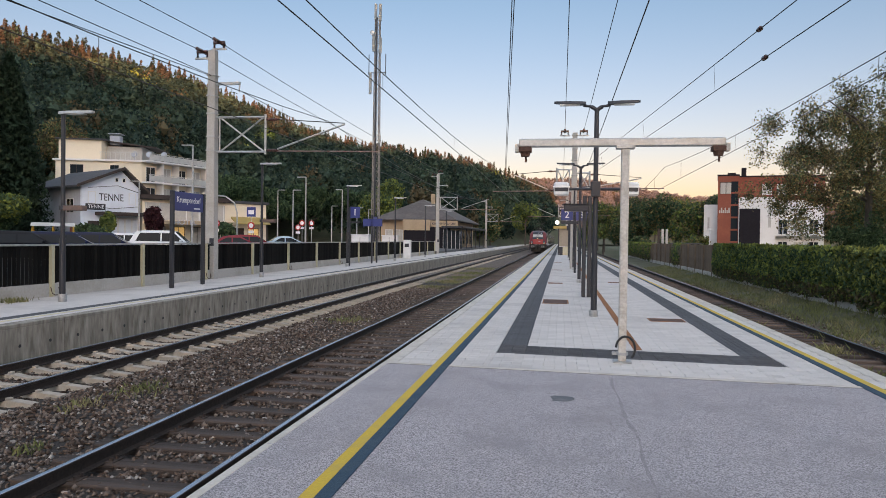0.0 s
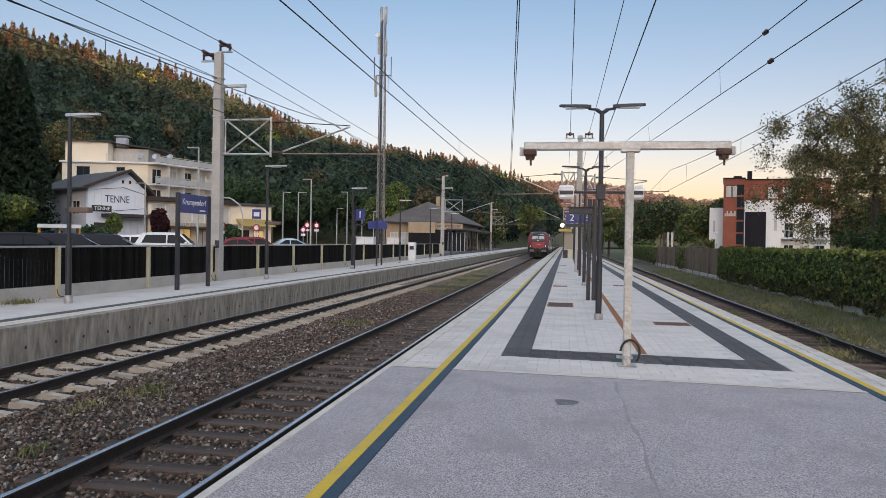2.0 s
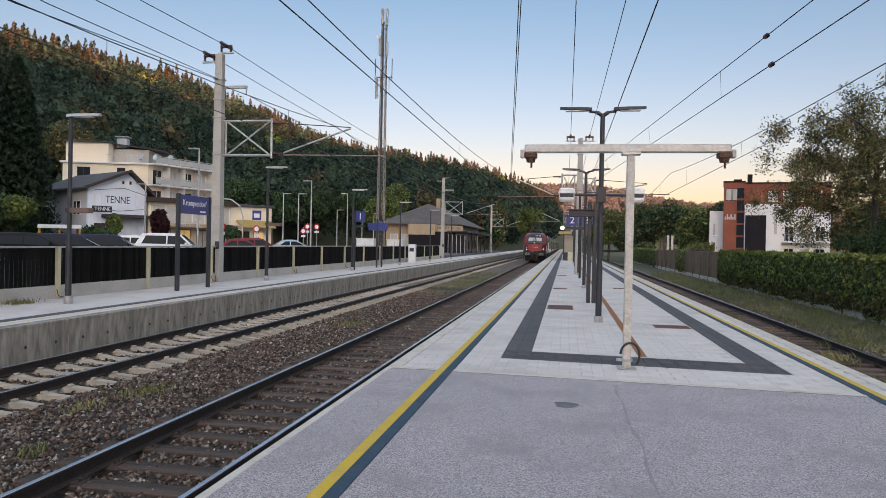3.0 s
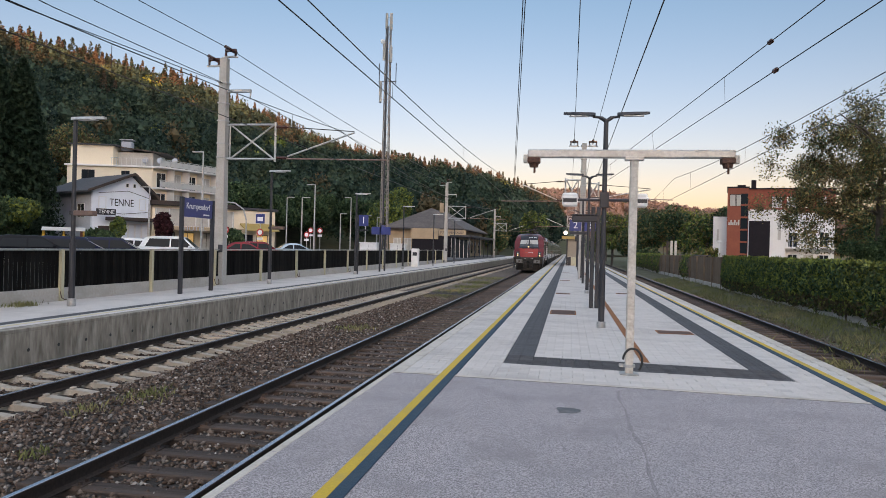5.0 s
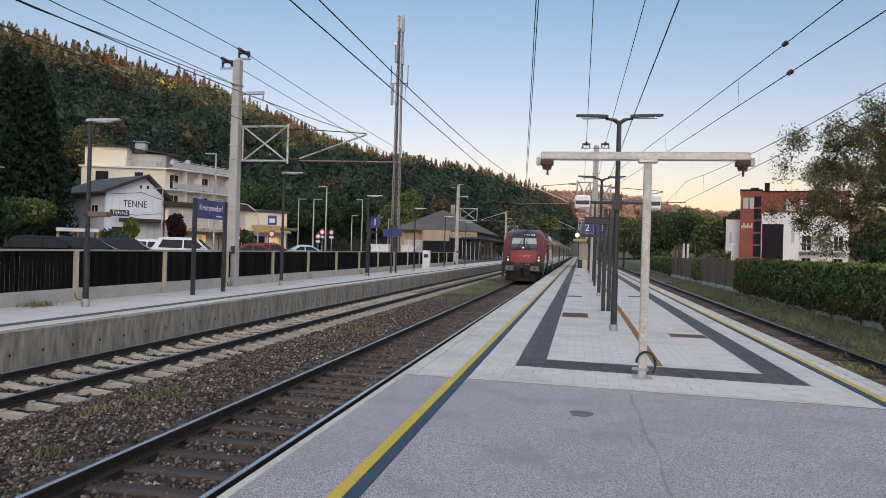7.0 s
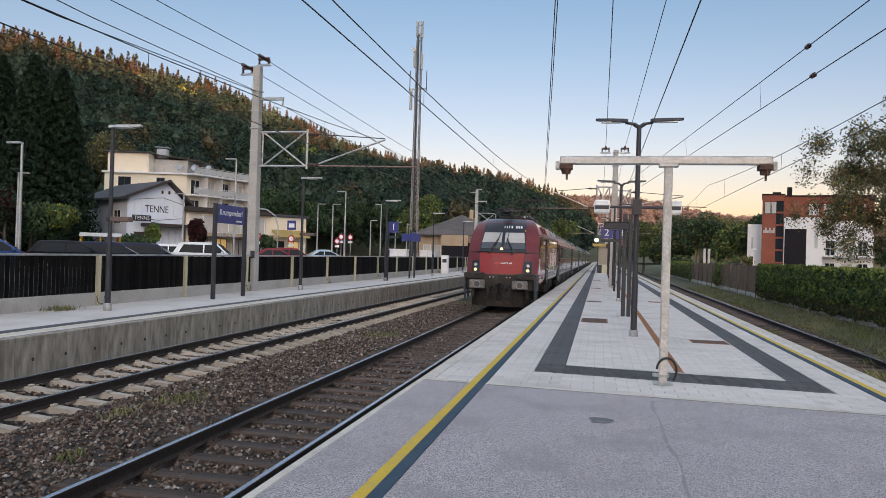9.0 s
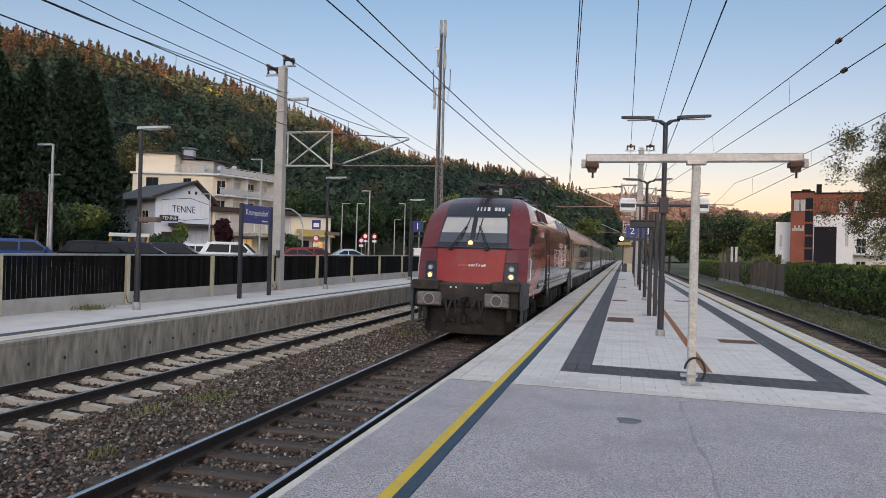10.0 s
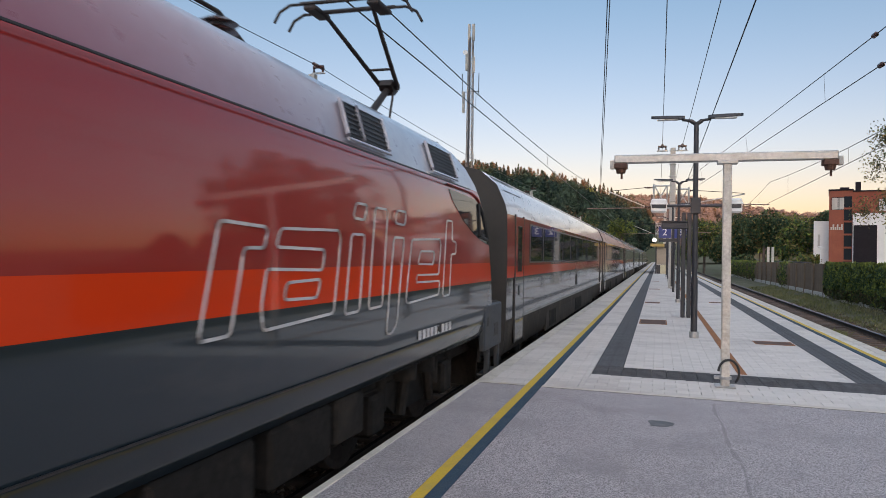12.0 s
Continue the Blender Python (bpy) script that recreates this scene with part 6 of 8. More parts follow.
def insulator_pair(parent, x, z, y=0.0):
    p = part("line_holder", Solid().box(x - 0.3, y - 0.04, z - 0.1, x + 0.3, y + 0.04, z - 0.03, 0.01), M["galvanised"], parent)
    for k in (-1, 1):
        s = Solid()
        for j in range(5):
            s.tube((x + k * 0.2, y, z - 0.02 + 0.045 * j), (x + k * 0.2, y, z + 0.012 + 0.045 * j), 0.055, 0.03, n=10)
        part("insulator", s, M["insulator"], p, "brown ribbed insulator", smooth=True)
    s = Solid().tube((x, y - 0.45, z + 0.22), (x, y + 0.45, z + 0.22), 0.07, n=10).box(x - 0.24, y - 0.06, z + 0.14, x + 0.24, y + 0.06, z + 0.25, 0.02)
    part("line_clamp", s, M["insulator"], p, smooth=True)


def cantilever(parent, side, reach, z_lo, z_hi, stand):
    """side: +1 reaches along +x. stand: length of the square frame at the mast."""
    f = Solid()
    for z in (z_lo, z_hi):
        f.tube((side * 0.17, 0, z), (side * stand, 0, z), 0.045, n=8)
    f.tube((side * stand, 0, z_lo - 0.1), (side * stand, 0, z_hi + 0.1), 0.05, n=8).tube((side * 0.3, 0, z_lo), (side * 0.3, 0, z_hi), 0.035, n=8)
    f.tube((side * 0.32, 0, z_hi), (side * (stand - 0.05), 0, z_lo), 0.035, n=8).tube((side * 0.32, 0, z_lo), (side * (stand - 0.05), 0, z_hi), 0.035, n=8)
    fr = part("bracket_frame", f, M["galvanised"], parent, "galvanised lattice bracket")
    tip = (side * reach, 0, z_hi - 0.32)
    part("strut", Solid().tube((side * (stand + 0.5), 0, z_lo + 0.1), tip, 0.035, n=10), M["galvanised"], fr, smooth=True)
    part("top_rod", Solid().tube((side * (stand + 0.5), 0, z_hi - 0.1), (side * reach, 0, z_hi - 0.28), 0.018, n=8), M["wire"], fr)
    part("steady_tube", Solid().tube((side * (stand + 0.3), 0, z_lo + 0.02), (side * (reach + 1.3), 0, z_lo - 0.02), 0.028, n=10), M["tube_red"], fr, "red-brown steady tube", smooth=True)
    for z in (z_lo + 0.05, z_hi - 0.1):
        ins = Solid().tube((side * (stand + 0.04), 0, z), (side * (stand + 0.55), 0, z), 0.03, n=8)
        for j in range(6):
            ins.tube((side * (stand + 0.08 + 0.07 * j), 0, z), (side * (stand + 0.12 + 0.07 * j), 0, z), 0.07, 0.045, n=10)
        part("insulator", ins, M["insulator"], fr, "ribbed insulator", smooth=True)


mast = concrete_mast("catenary_mast", spot(-13.62, 27.0, 0), 8.98, "pale concrete mast with insulators and a lattice bracket")
insulator_pair(mast, 0.25, 9.1)
insulator_pair(mast, -0.45, 8.75)
part("side_arm", Solid().box(0.15, -0.05, 7.62, 1.15, 0.05, 7.74, 0.01).tube((1.12, 0, 7.62), (1.1, 0, 7.35), 0.03), M["galvanised"], mast)
part("notice_box", Solid().box(0.02, -0.24, 1.3, 0.2, -0.2, 1.6, 0.01), M["anthracite"], mast)
cantilever(mast, 1, 5.4, 5.0, 6.35, 2.2)
for y in (81.0, 135.0):
    copy_thing(mast, spot(-13.7, y, 0))
centre = concrete_mast("catenary_mast", spot(0.76, 44.5, 0), 8.15, "slim concrete mast with brackets to both sides")
insulator_pair(centre, -0.6, 8.05)
insulator_pair(centre, 0.51, 8.05)
cantilever(centre, -1, 3.6, 4.65, 5.95, 1.05)
cantilever(centre, 1, 3.9, 4.85, 5.75, 0.9)
copy_thing(centre, spot(0.76, 92.0, 0))


def overhead(name, lines, r, label, drops=()):
    w = thing(name, label, "wire", group="overhead wires")
    for pts in lines:
        cu = bpy.data.curves.new("wire", "CURVE")
        cu.dimensions, cu.bevel_depth, cu.bevel_resolution = "3D", r, 1
        sp = cu.splines.new("POLY")
        sp.points.add(len(pts) - 1)
        for q, p in zip(sp.points, pts):
            q.co = (*p, 1)
        ob = bpy.data.objects.new("wire", cu)
        scene.collection.objects.link(ob)
        me = bpy.data.meshes.new_from_object(ob.evaluated_get(bpy.context.evaluated_depsgraph_get()))
        bpy.data.objects.remove(ob)
        me.materials.clear()
        me.materials.append(M["wire"])
        part("wire", me, None, w)
    for a, b in drops:
        part("dropper", Solid().tube(a, b, 0.006, n=4), M["wire"], w)
    return w


def catenary(name, x, z, zm, masts, label):
    mess, drops = [], []
    for a, b in zip(masts, masts[1:]):
        pts = curve_at((x, a, zm), (x, b, zm), min(0.75, zm - z - 0.35), 10)
        mess += pts
        drops += [((p.x, p.y, p.z), (p.x, p.y, z)) for p in pts[1:-1:2]]
    overhead(name, [[(x, masts[0], z), (x, masts[-1], z)], mess], 0.011, label, drops)


catenary("contact_line", TRACK_2 - 0.05, 5.1, 6.2, (-12, 44.5, 92, 140, 190), "contact wire and messenger over the train's track")
catenary("contact_line", TRACK_1, 4.97, 6.15, (-20, 27, 81, 135, 190), "contact wire and messenger over the far track")
catenary("contact_line", TRACK_3 + 0.1, 4.95, 6.1, (-14, 44.5, 92, 140), "contact wire and messenger over the siding")
overhead("feeder_line", [curve_at((-13.37, -20, 9.35), (-13.37, 27, 9.32), 0.35, 8) + curve_at((-13.37, 27, 9.32), (-13.45, 81, 9.32), 0.35, 8),
                         curve_at((-14.07, -20, 9.0), (-14.07, 27, 8.97), 0.35, 8) + curve_at((-14.07, 27, 8.97), (-14.15, 81, 8.97), 0.35, 8)], 0.013, "feeder wires along the far platform's masts")
overhead("anchor_line", [[(-9.0, -20, 5.2), (-12.3, 14.5, 6.9), (-13.64, 27, 7.98)], [(-9.0, -20, 6.2), (-12.3, 15.6, 7.23), (-13.64, 27, 8.0)], curve_at((-12.5, 27, 7.4), (-8.9, 81, 5.7), 0.4, 8)], 0.012, "anchor wires to the concrete mast")
overhead("feeder_line", [curve_at((0.08, -20, 8.35), (0.16, 44.5, 8.27), 0.5, 10) + curve_at((0.16, 44.5, 8.27), (0.16, 92, 8.27), 0.4, 8),
                         curve_at((1.62, -20, 8.35), (1.27, 44.5, 8.27), 0.2, 10) + curve_at((1.27, 44.5, 8.27), (1.27, 92, 8.27), 0.4, 8)], 0.012, "feeder wires along the island's masts")
up, down = [(8.97, -20, 7.45), (-1.4, 92, 7.45)], [(8.83, -20, 6.6), (-1.08, 92, 6.6)]
al = overhead("overlap_line", [curve_at(*up, 0.0, 6), curve_at(*down, 0.0, 6)], 0.013, "slanting overlap wires with dark insulators", [(Vector(up[0]).lerp(Vector(up[1]), t), Vector(down[0]).lerp(Vector(down[1]), t)) for t in (0.31, 0.4, 0.5, 0.62)])
for (a, b), px in ((up, 0.364), (down, 0.361)):
    p = Vector(a).lerp(Vector(b), px)
    d = (Vector(b) - Vector(a)).normalized()
    part("section_insulator", Solid().tube(p - d * 0.17, p - d * 0.09, 0.02, 0.065, n=12).tube(p - d * 0.09, p + d * 0.09, 0.065, n=12).tube(p + d * 0.09, p + d * 0.17, 0.065, 0.02, n=12), M["insulator"], al, "dark oval insulator", smooth=True)
cross_pts = [(1.76, -20, 8.7), (-0.82, 12.2, 7.19), (-3.4, 44.5, 5.67)]
tw = overhead("twin_cable", [cross_pts, [(x + 0.05, y, z + 0.02) for x, y, z in cross_pts]], 0.011, "pair of dark cables running to the island's mast")

overhead("feeder_line", [[(1.56, -20, 6.2), (1.56, 44.5, 6.2)]], 0.014, "thick feeder cable to the island's mast")

# ---- the far platform's fittings ----
fence = thing("fence", "black slatted fence between cream posts on a concrete base", "fence", kind="structure")
post_me = Solid().box(-0.06, -0.06, 0.0, 0.06, 0.06, 1.4, 0.01).box(-0.05, 0.09, 0.0, -0.02, 0.12, 1.36, 0.005).mesh("fence_post", M["post_cream"])
hook = Solid().path([(0.05, -0.16, 0.22), (0.09, -0.15, 0.05), (0.11, -0.06, 0.0), (0.11, 0.06, 0.0), (0.09, 0.15, 0.05), (0.05, 0.16, 0.2)], 0.012, 6).mesh("hook", M["rust_dark"])
slat_me = Solid().box(-0.012, 0, 0.36, 0.012, 0.125, 1.36, 0.004).mesh("slat", M["slat"])
posts = [4.75 + 4.33 * i for i in range(18)]
rest = Solid()
for i, y in enumerate(posts):
    part("fence_post", post_me, None, fence, at=spot(-13.55, y, 0))
    if i % 2 == 1:
        part("hook", hook, None, fence, at=spot(-13.5, y, 0.05))
    if i + 1 < len(posts):
        part("base_panel", Solid().box(-13.72, y + 0.06, -0.2, -13.56, posts[i + 1] - 0.06, 0.36, 0.012), M["concrete_pale"], fence, "pale concrete base panel")
        part("top_rail", Solid().box(-13.63, y - 0.05, 1.37, -13.53, posts[i + 1] + 0.045, 1.42, 0.008), M["galvanised"], fence, "grey top rail")
        for k in range(28):
            if 12.0 < y < 40:
                part("slat", slat_me, None, fence, at=spot(-13.6, y + 0.1 + 0.15 * k, random.uniform(-0.006, 0.006)))
            else:
                rest.box(-13.612, y + 0.1 + 0.15 * k, 0.36, -13.588, y + 0.225 + 0.15 * k, 1.36)
tagged(part("slat_field", rest, M["slat"], fence, fix=False), kind="stuff")


def single_lamp(at, h=4.68):
    l = thing("street_lamp", "anthracite platform lamp with a flat arm and a galvanised foot", "lamp", at, group="lamps along the far platform")
    part("pole", Solid().tube((0, 0, 0.02), (0, 0, 1.6), 0.075, n=16).tube((0, 0, 1.6), (0, 0, h), 0.055, 0.05, n=16), M["anthracite"], l, smooth=True)
    part("foot_sleeve", Solid().tube((0, 0, 0), (0, 0, 0.2), 0.105, n=16), M["galvanised"], l, "pale galvanised foot sleeve", smooth=True)
    s = Solid()
    out = [(-0.07, -0.1), (0.2, -0.12), (0.82, -0.06), (0.82, 0.06), (0.2, 0.12), (-0.07, 0.1)]
    n = len(out)
    s.v = [(x, y, h - 0.0 + 0.03 * x) for x, y in out] + [(x, y * 0.85, h + 0.07 + 0.015 * x) for x, y in out]
    s.f = [(i, (i + 1) % n, n + (i + 1) % n, n + i) for i in range(n)] + [tuple(range(n)), tuple(range(2 * n - 1, n - 1, -1))]
    head = part("lamp_head", s, M["galvanised"], l, "grey flat lamp head")
    part("diffuser", Solid().box(0.15, -0.07, h - 0.012, 0.6, 0.07, h + 0.006, 0.003), M["white"], head)
    return l


first = single_lamp(spot(-12.3, 16.5, 0))
for y in (28.8, 41.2, 53.6, 66.0, 78.4):
    copy_thing(first, spot(-12.3, y, 0))
display_brown = surface("grey_brown_display_casing", (0.16, 0.1, 0.08), (0.12, 0.08, 0.065), 12, 2, rough=0.6)
for y in (16.5, 28.8):
    d = thing("display_arm", "small grey-brown display box on a lamp pole", "display", spot(-12.3, y, 2.35), group="display arms")
    part("box", Solid().box(0.06, -0.1, -0.07, 0.6, 0.1, 0.06, 0.015), display_brown, d)
    part("bracket", Solid().box(-0.08, -0.06, -0.05, 0.08, 0.06, 0.05, 0.01), M["anthracite"], d)

sign = thing("station_sign", "dark blue station name sign with white lettering on two posts", "sign")
for y in (21.7, 23.75):
    part("post", Solid().box(-12.36, y - 0.06, 0.0, -12.24, y + 0.06, 3.14, 0.012), M["anthracite"], sign)
pn = part("panel", Solid().box(-12.31, 21.78, 2.5, -12.27, 23.68, 3.12, 0.008), M["sign_blue"], sign, "dark blue enamel panel")
words("Krumpendorf", 0.285, M["letter"], pn, spot(-12.266, 22.7, 2.86, FACE_EAST), "station_name")
part("small_print", Solid().box(-12.272, 23.05, 2.58, -12.265, 23.45, 2.63), M["letter"], pn)

one = thing("platform_number_sign", "blue panel with the white number 1 on a post", "sign", spot(-12.3, 41.6, 0))
part("panel", Solid().box(0.05, -0.03, 2.85, 0.62, 0.03, 3.5, 0.01), M["sign_blue"], one)
words("1", 0.55, M["letter"], one, spot(0.33, -0.035, 3.17, FACE_SOUTH), "number")
part("bracket", Solid().box(-0.07, -0.05, 2.55, 0.6, 0.05, 2.65, 0.01), M["anthracite"], one)
part("post", Solid().tube((0, 0, 0), (0, 0, 3.5), 0.06, n=12), M["anthracite"], one, smooth=True)
tl = thing("timetable_case", "blue topped timetable case between two posts", "notice board", spot(-12.3, 46.8, 0))
for y in (0.0, 1.3):
    part("post", Solid().box(-0.05, y - 0.05, 0, 0.05, y + 0.05, 3.2, 0.01), M["anthracite"], tl)
part("panel", Solid().box(-0.03, 0.1, 2.5, 0.03, 1.2, 3.1, 0.01), M["sign_blue"], tl)
part("notice_panel", Solid().box(-0.6, -0.05, 2.45, 0.7, -0.01, 2.95, 0.01), M["sign_blue"], tl)
tm = thing("ticket_machine", "slim pale grey ticket machine on the far platform", "machine", spot(-12.7, 60, 0))
part("body", Solid().box(-0.3, -0.25, 0, 0.3, 0.25, 1.55, 0.03), M["white"], tm)
part("screen", Solid().box(-0.18, -0.262, 0.95, 0.18, -0.248, 1.25, 0.005), M["anthracite"], tm)
for x, y in ((-15.6, 56.0), (-15.6, 66.0)):
    cb = thing("switch_cabinet", "pale grey electrical cabinet behind the fence", "cabinet", spot(x, y, 0.28), group="electrical cabinets")
    part("body", Solid().box(-0.7, -0.35, 0, 0.7, 0.35, 1.6, 0.02), M["white"], cb)
    part("lid", Solid().box(-0.75, -0.4, 1.6, 0.75, 0.4, 1.68, 0.01), M["white"], cb)
    part("door_gap", Solid().box(-0.01, -0.356, 0.1, 0.01, -0.348, 1.5), M["anthracite"], cb)

# the tall aerial mast
mast_steel = surface("weathered_mast_steel", (0.3, 0.26, 0.235), (0.2, 0.175, 0.16), 10, 1.5, (0.16, 0.13, 0.11), 0.7, bump=0.1)
ant = thing("aerial_mast", "tall lattice radio mast with white aerials behind the platform", "radio mast", spot(-16.0, 62.0, 0.28))
for k in range(4):
    sx, sy = ((-1, -1), (1, -1), (1, 1), (-1, 1))[k]
    part("leg", Solid().tube((sx * 0.3, sy * 0.3, 0), (sx * 0.18, sy * 0.18, 21.0), 0.05, 0.04, n=8), mast_steel, ant)
lat = Solid()
for j in range(26):
    z0, z1 = 0.8 * j, 0.8 * (j + 1)
    r0, r1 = 0.3 - 0.12 * z0 / 21, 0.3 - 0.12 * z1 / 21
    c = ((-1, -1), (1, -1), (1, 1), (-1, 1))
    for k in range(4):
        a, b = c[k], c[(k + 1) % 4]
        lat.tube((a[0] * r0, a[1] * r0, z0), (b[0] * r1, b[1] * r1, z1), 0.022, n=4).tube((a[0] * r0, a[1] * r0, z0), (b[0] * r0, b[1] * r0, z0), 0.022, n=4)
part("lattice", lat, mast_steel, ant)
part("cable_tray", Solid().box(-0.07, -0.36, 0.5, 0.07, -0.3, 20.5, 0.01), M["anthracite"], ant)
for x, z, h in ((-0.55, 13.9, 1.9), (-0.12, 20.3, 1.4), (0.28, 20.2, 1.5), (-0.3, 17.6, 1.6), (0.32, 17.4, 1.4), (0.32, 9.6, 0.8)):
    a = part("aerial", Solid().box(x - 0.11, -0.35, z, x + 0.11, -0.15, z + h, 0.04), M["concrete_pale"], ant, "pale grey panel aerial")
    part("aerial_bracket", Solid().tube((x, -0.2, z + 0.3), (0, 0, z + 0.3), 0.025).tube((x, -0.2, z + h - 0.3), (0, 0, z + h - 0.3), 0.025), M["galvanised"], a)
fr = Solid().tube((-0.8, 0, 15.8), (0.8, 0, 15.8), 0.04)
for x in (-0.75, 0.75):
    fr.tube((x, 0, 15.6), (x, 0, 17.4), 0.035)
part("side_frame", fr, M["anthracite"], ant)
part("dish", Solid().tube((-0.4, -0.3, 19.2), (-0.4, -0.42, 19.2), 0.2, n=16), M["white"], ant)


# ---- car park, buildings and gardens ----
whole("car_park", Solid().box(-60, -20, -1.2, -13.74, 160, 0.28), M["carpark"], "grey asphalt car park behind the fence", "car park", "structure")
whole("lawn", Solid().box(-75, 34, -1.2, -60, 100, 0.55).box(-60, 52, 0.45, -40, 58, 0.56), M["grass"], "mown green lawn beyond the car park", "lawn", "structure")

W = dict(
    wall_white=surface("white_render", (0.72, 0.77, 0.84), (0.67, 0.72, 0.79), 8, 0.7, (0.6, 0.65, 0.72), 0.85, bump=0.1),
    wall_grey=surface("blue_grey_render", (0.42, 0.45, 0.5), (0.38, 0.41, 0.46), 8, 0.7, rough=0.85, bump=0.1),
    beige=surface("cream_render", (0.8, 0.69, 0.53), (0.75, 0.64, 0.49), 6, 0.5, (0.7, 0.6, 0.46), 0.85, bump=0.1),
    ochre=surface("sandstone_render", (0.42, 0.31, 0.2), (0.36, 0.27, 0.18), 6, 0.6, (0.3, 0.22, 0.14), 0.85, bump=0.1),
    roof=surface("dark_grey_roof_sheet", (0.06, 0.06, 0.068), (0.045, 0.045, 0.05), 5, 0.6, (0.08, 0.075, 0.075), 0.75, bump=0.2, stretch=(3, 1, 1)),
    tile=surface("brown_grey_roof_tile", (0.1, 0.085, 0.08), (0.07, 0.06, 0.055), 3, 0.5, (0.13, 0.11, 0.1), 0.85, bump=0.4),
    brown=surface("dark_brown_timber", (0.05, 0.032, 0.026), (0.035, 0.023, 0.02), 8, 1, rough=0.7),
    red=surface("brick_red_panel", (0.25, 0.06, 0.032), (0.21, 0.052, 0.028), 5, 0.6, (0.28, 0.08, 0.04), 0.7),
    charcoal=surface("charcoal_cladding", (0.02, 0.017, 0.021), (0.015, 0.013, 0.016), 5, 0.8, rough=0.7, spec=0.1),
    white=surface("warm_white_render", (0.72, 0.7, 0.68), (0.68, 0.66, 0.64), 5, 0.6, (0.62, 0.6, 0.58), 0.85),
    curtain=surface("pale_curtain", (0.5, 0.48, 0.44), (0.42, 0.4, 0.37), 5, 1, rough=0.8),
    lit=surface("lit_window", (0.9, 0.62, 0.25), (0.8, 0.5, 0.2), 5, 2, (0.5, 0.35, 0.15), emit=0.04),
    steel=surface("pale_balcony_steel", (0.5, 0.5, 0.48), (0.45, 0.45, 0.43), 20, 2, rough=0.5),
    hedge=surface("hedge_core", (0.03, 0.04, 0.016), (0.02, 0.028, 0.012), 8, 1, rough=0.95, bump=0.8),
    plank=surface("brown_fence_plank", (0.17, 0.115, 0.075), (0.12, 0.08, 0.055), 10, 1.5, (0.08, 0.06, 0.045), 0.85, vary=0.25, stretch=(1, 1, 0.2)),
)


def window(parent, x, z, w, h, pane="pane", frame_mat=None, divide=1, y=0.0, face=-1):
    """A window on the wall plane y of its building (facing -y by default)."""
    fm = frame_mat or M["white"]
    d = 0.05 * face
    lo, hi = sorted((y + d, y - 0.02 * face))
    t = 0.06
    s = Solid().box(x, lo, z, x + w, hi, z + t).box(x, lo, z + h - t, x + w, hi, z + h).box(x, lo, z + t, x + t, hi, z + h - t).box(x + w - t, lo, z + t, x + w, hi, z + h - t)
    for k in range(1, divide):
        s.box(x + w * k / divide - t / 2, lo, z + t, x + w * k / divide + t / 2, hi, z + h - t)
    wd = part("window", s, fm, parent)
    lo, hi = sorted((y + d * 0.5, y - 0.015 * face))
    mt = T["pane"] if pane == "pane" else W[pane]
    part("pane", Solid().box(x + t, lo, z + t, x + w - t, hi, z + h - t), mt, wd)
    return wd


def bearing(x, y, x2, y2):
    """A pose at (x, y) whose +x axis points to (x2, y2)."""
    return pose(x, y, 0, 0, 0, math.degrees(math.atan2(y2 - y, x2 - x)))


# the inn with the painted gable; its +x runs along the gable, +y towards its back
inn = thing("inn", "white gabled inn with dark roof and large painted lettering", "house", bearing(-46.05, 64.45, -42.35, 70.85) @ spot(0, 0, 0.4))
GW, GD, E1, E2, PK = 6.0, 11.0, 6.1, 5.9, 7.7
px = 4.0
part("gable_wall", Solid().prism([(0, 0), (GW, 0), (GW, E2), (px, PK), (0, E1)], "y", 0.0, 0.3), W["wall_white"], inn, "white rendered gable wall")
# blue-grey colour puts the shade under the eaves into this pale wall
part("side_wall", Solid().box(0.0, 0.3, 0, 0.3, GD, E1 - 0.1), W["wall_grey"], inn, "rendered side wall, coloured blue-grey for shade")
part("back_wall", Solid().prism([(0.3, 0), (GW, 0), (GW, E2), (px, PK), (0.3, E1)], "y", GD - 0.3, GD), W["wall_grey"], inn)
part("east_wall", Solid().box(GW - 0.3, 0.3, 0, GW, GD - 0.3, E2), W["wall_grey"], inn)
rf = Solid()
for a, b in (((-0.7, E1 - 0.28), (px, PK + 0.12)), ((px, PK + 0.12), (GW + 0.7, E2 - 0.45))):
    rf.add([(a[0], -0.6, a[1]), (b[0], -0.6, b[1]), (b[0], GD + 0.6, b[1]), (a[0], GD + 0.6, a[1]), (a[0], -0.6, a[1] + 0.2), (b[0], -0.6, b[1] + 0.2), (b[0], GD + 0.6, b[1] + 0.2), (a[0], GD + 0.6, a[1] + 0.2)], [(3, 2, 1, 0), (4, 5, 6, 7), (0, 1, 5, 4), (1, 2, 6, 5), (2, 3, 7, 6), (3, 0, 4, 7)])
part("roof", rf, W["roof"], inn, "dark grey sheet roof")
for a, b in (((-0.72, E1 - 0.3), (px, PK + 0.1)), ((px, PK + 0.1), (GW + 0.72, E2 - 0.47))):
    part("verge_board", Solid().add([(a[0], -0.66, a[1]), (b[0], -0.66, b[1]), (b[0], -0.61, b[1]), (a[0], -0.61, a[1]), (a[0], -0.66, a[1] + 0.3), (b[0], -0.66, b[1] + 0.3), (b[0], -0.61, b[1] + 0.3), (a[0], -0.61, a[1] + 0.3)], [(3, 2, 1, 0), (4, 5, 6, 7), (0, 1, 5, 4), (1, 2, 6, 5), (2, 3, 7, 6), (3, 0, 4, 7)]), W["brown"], inn)
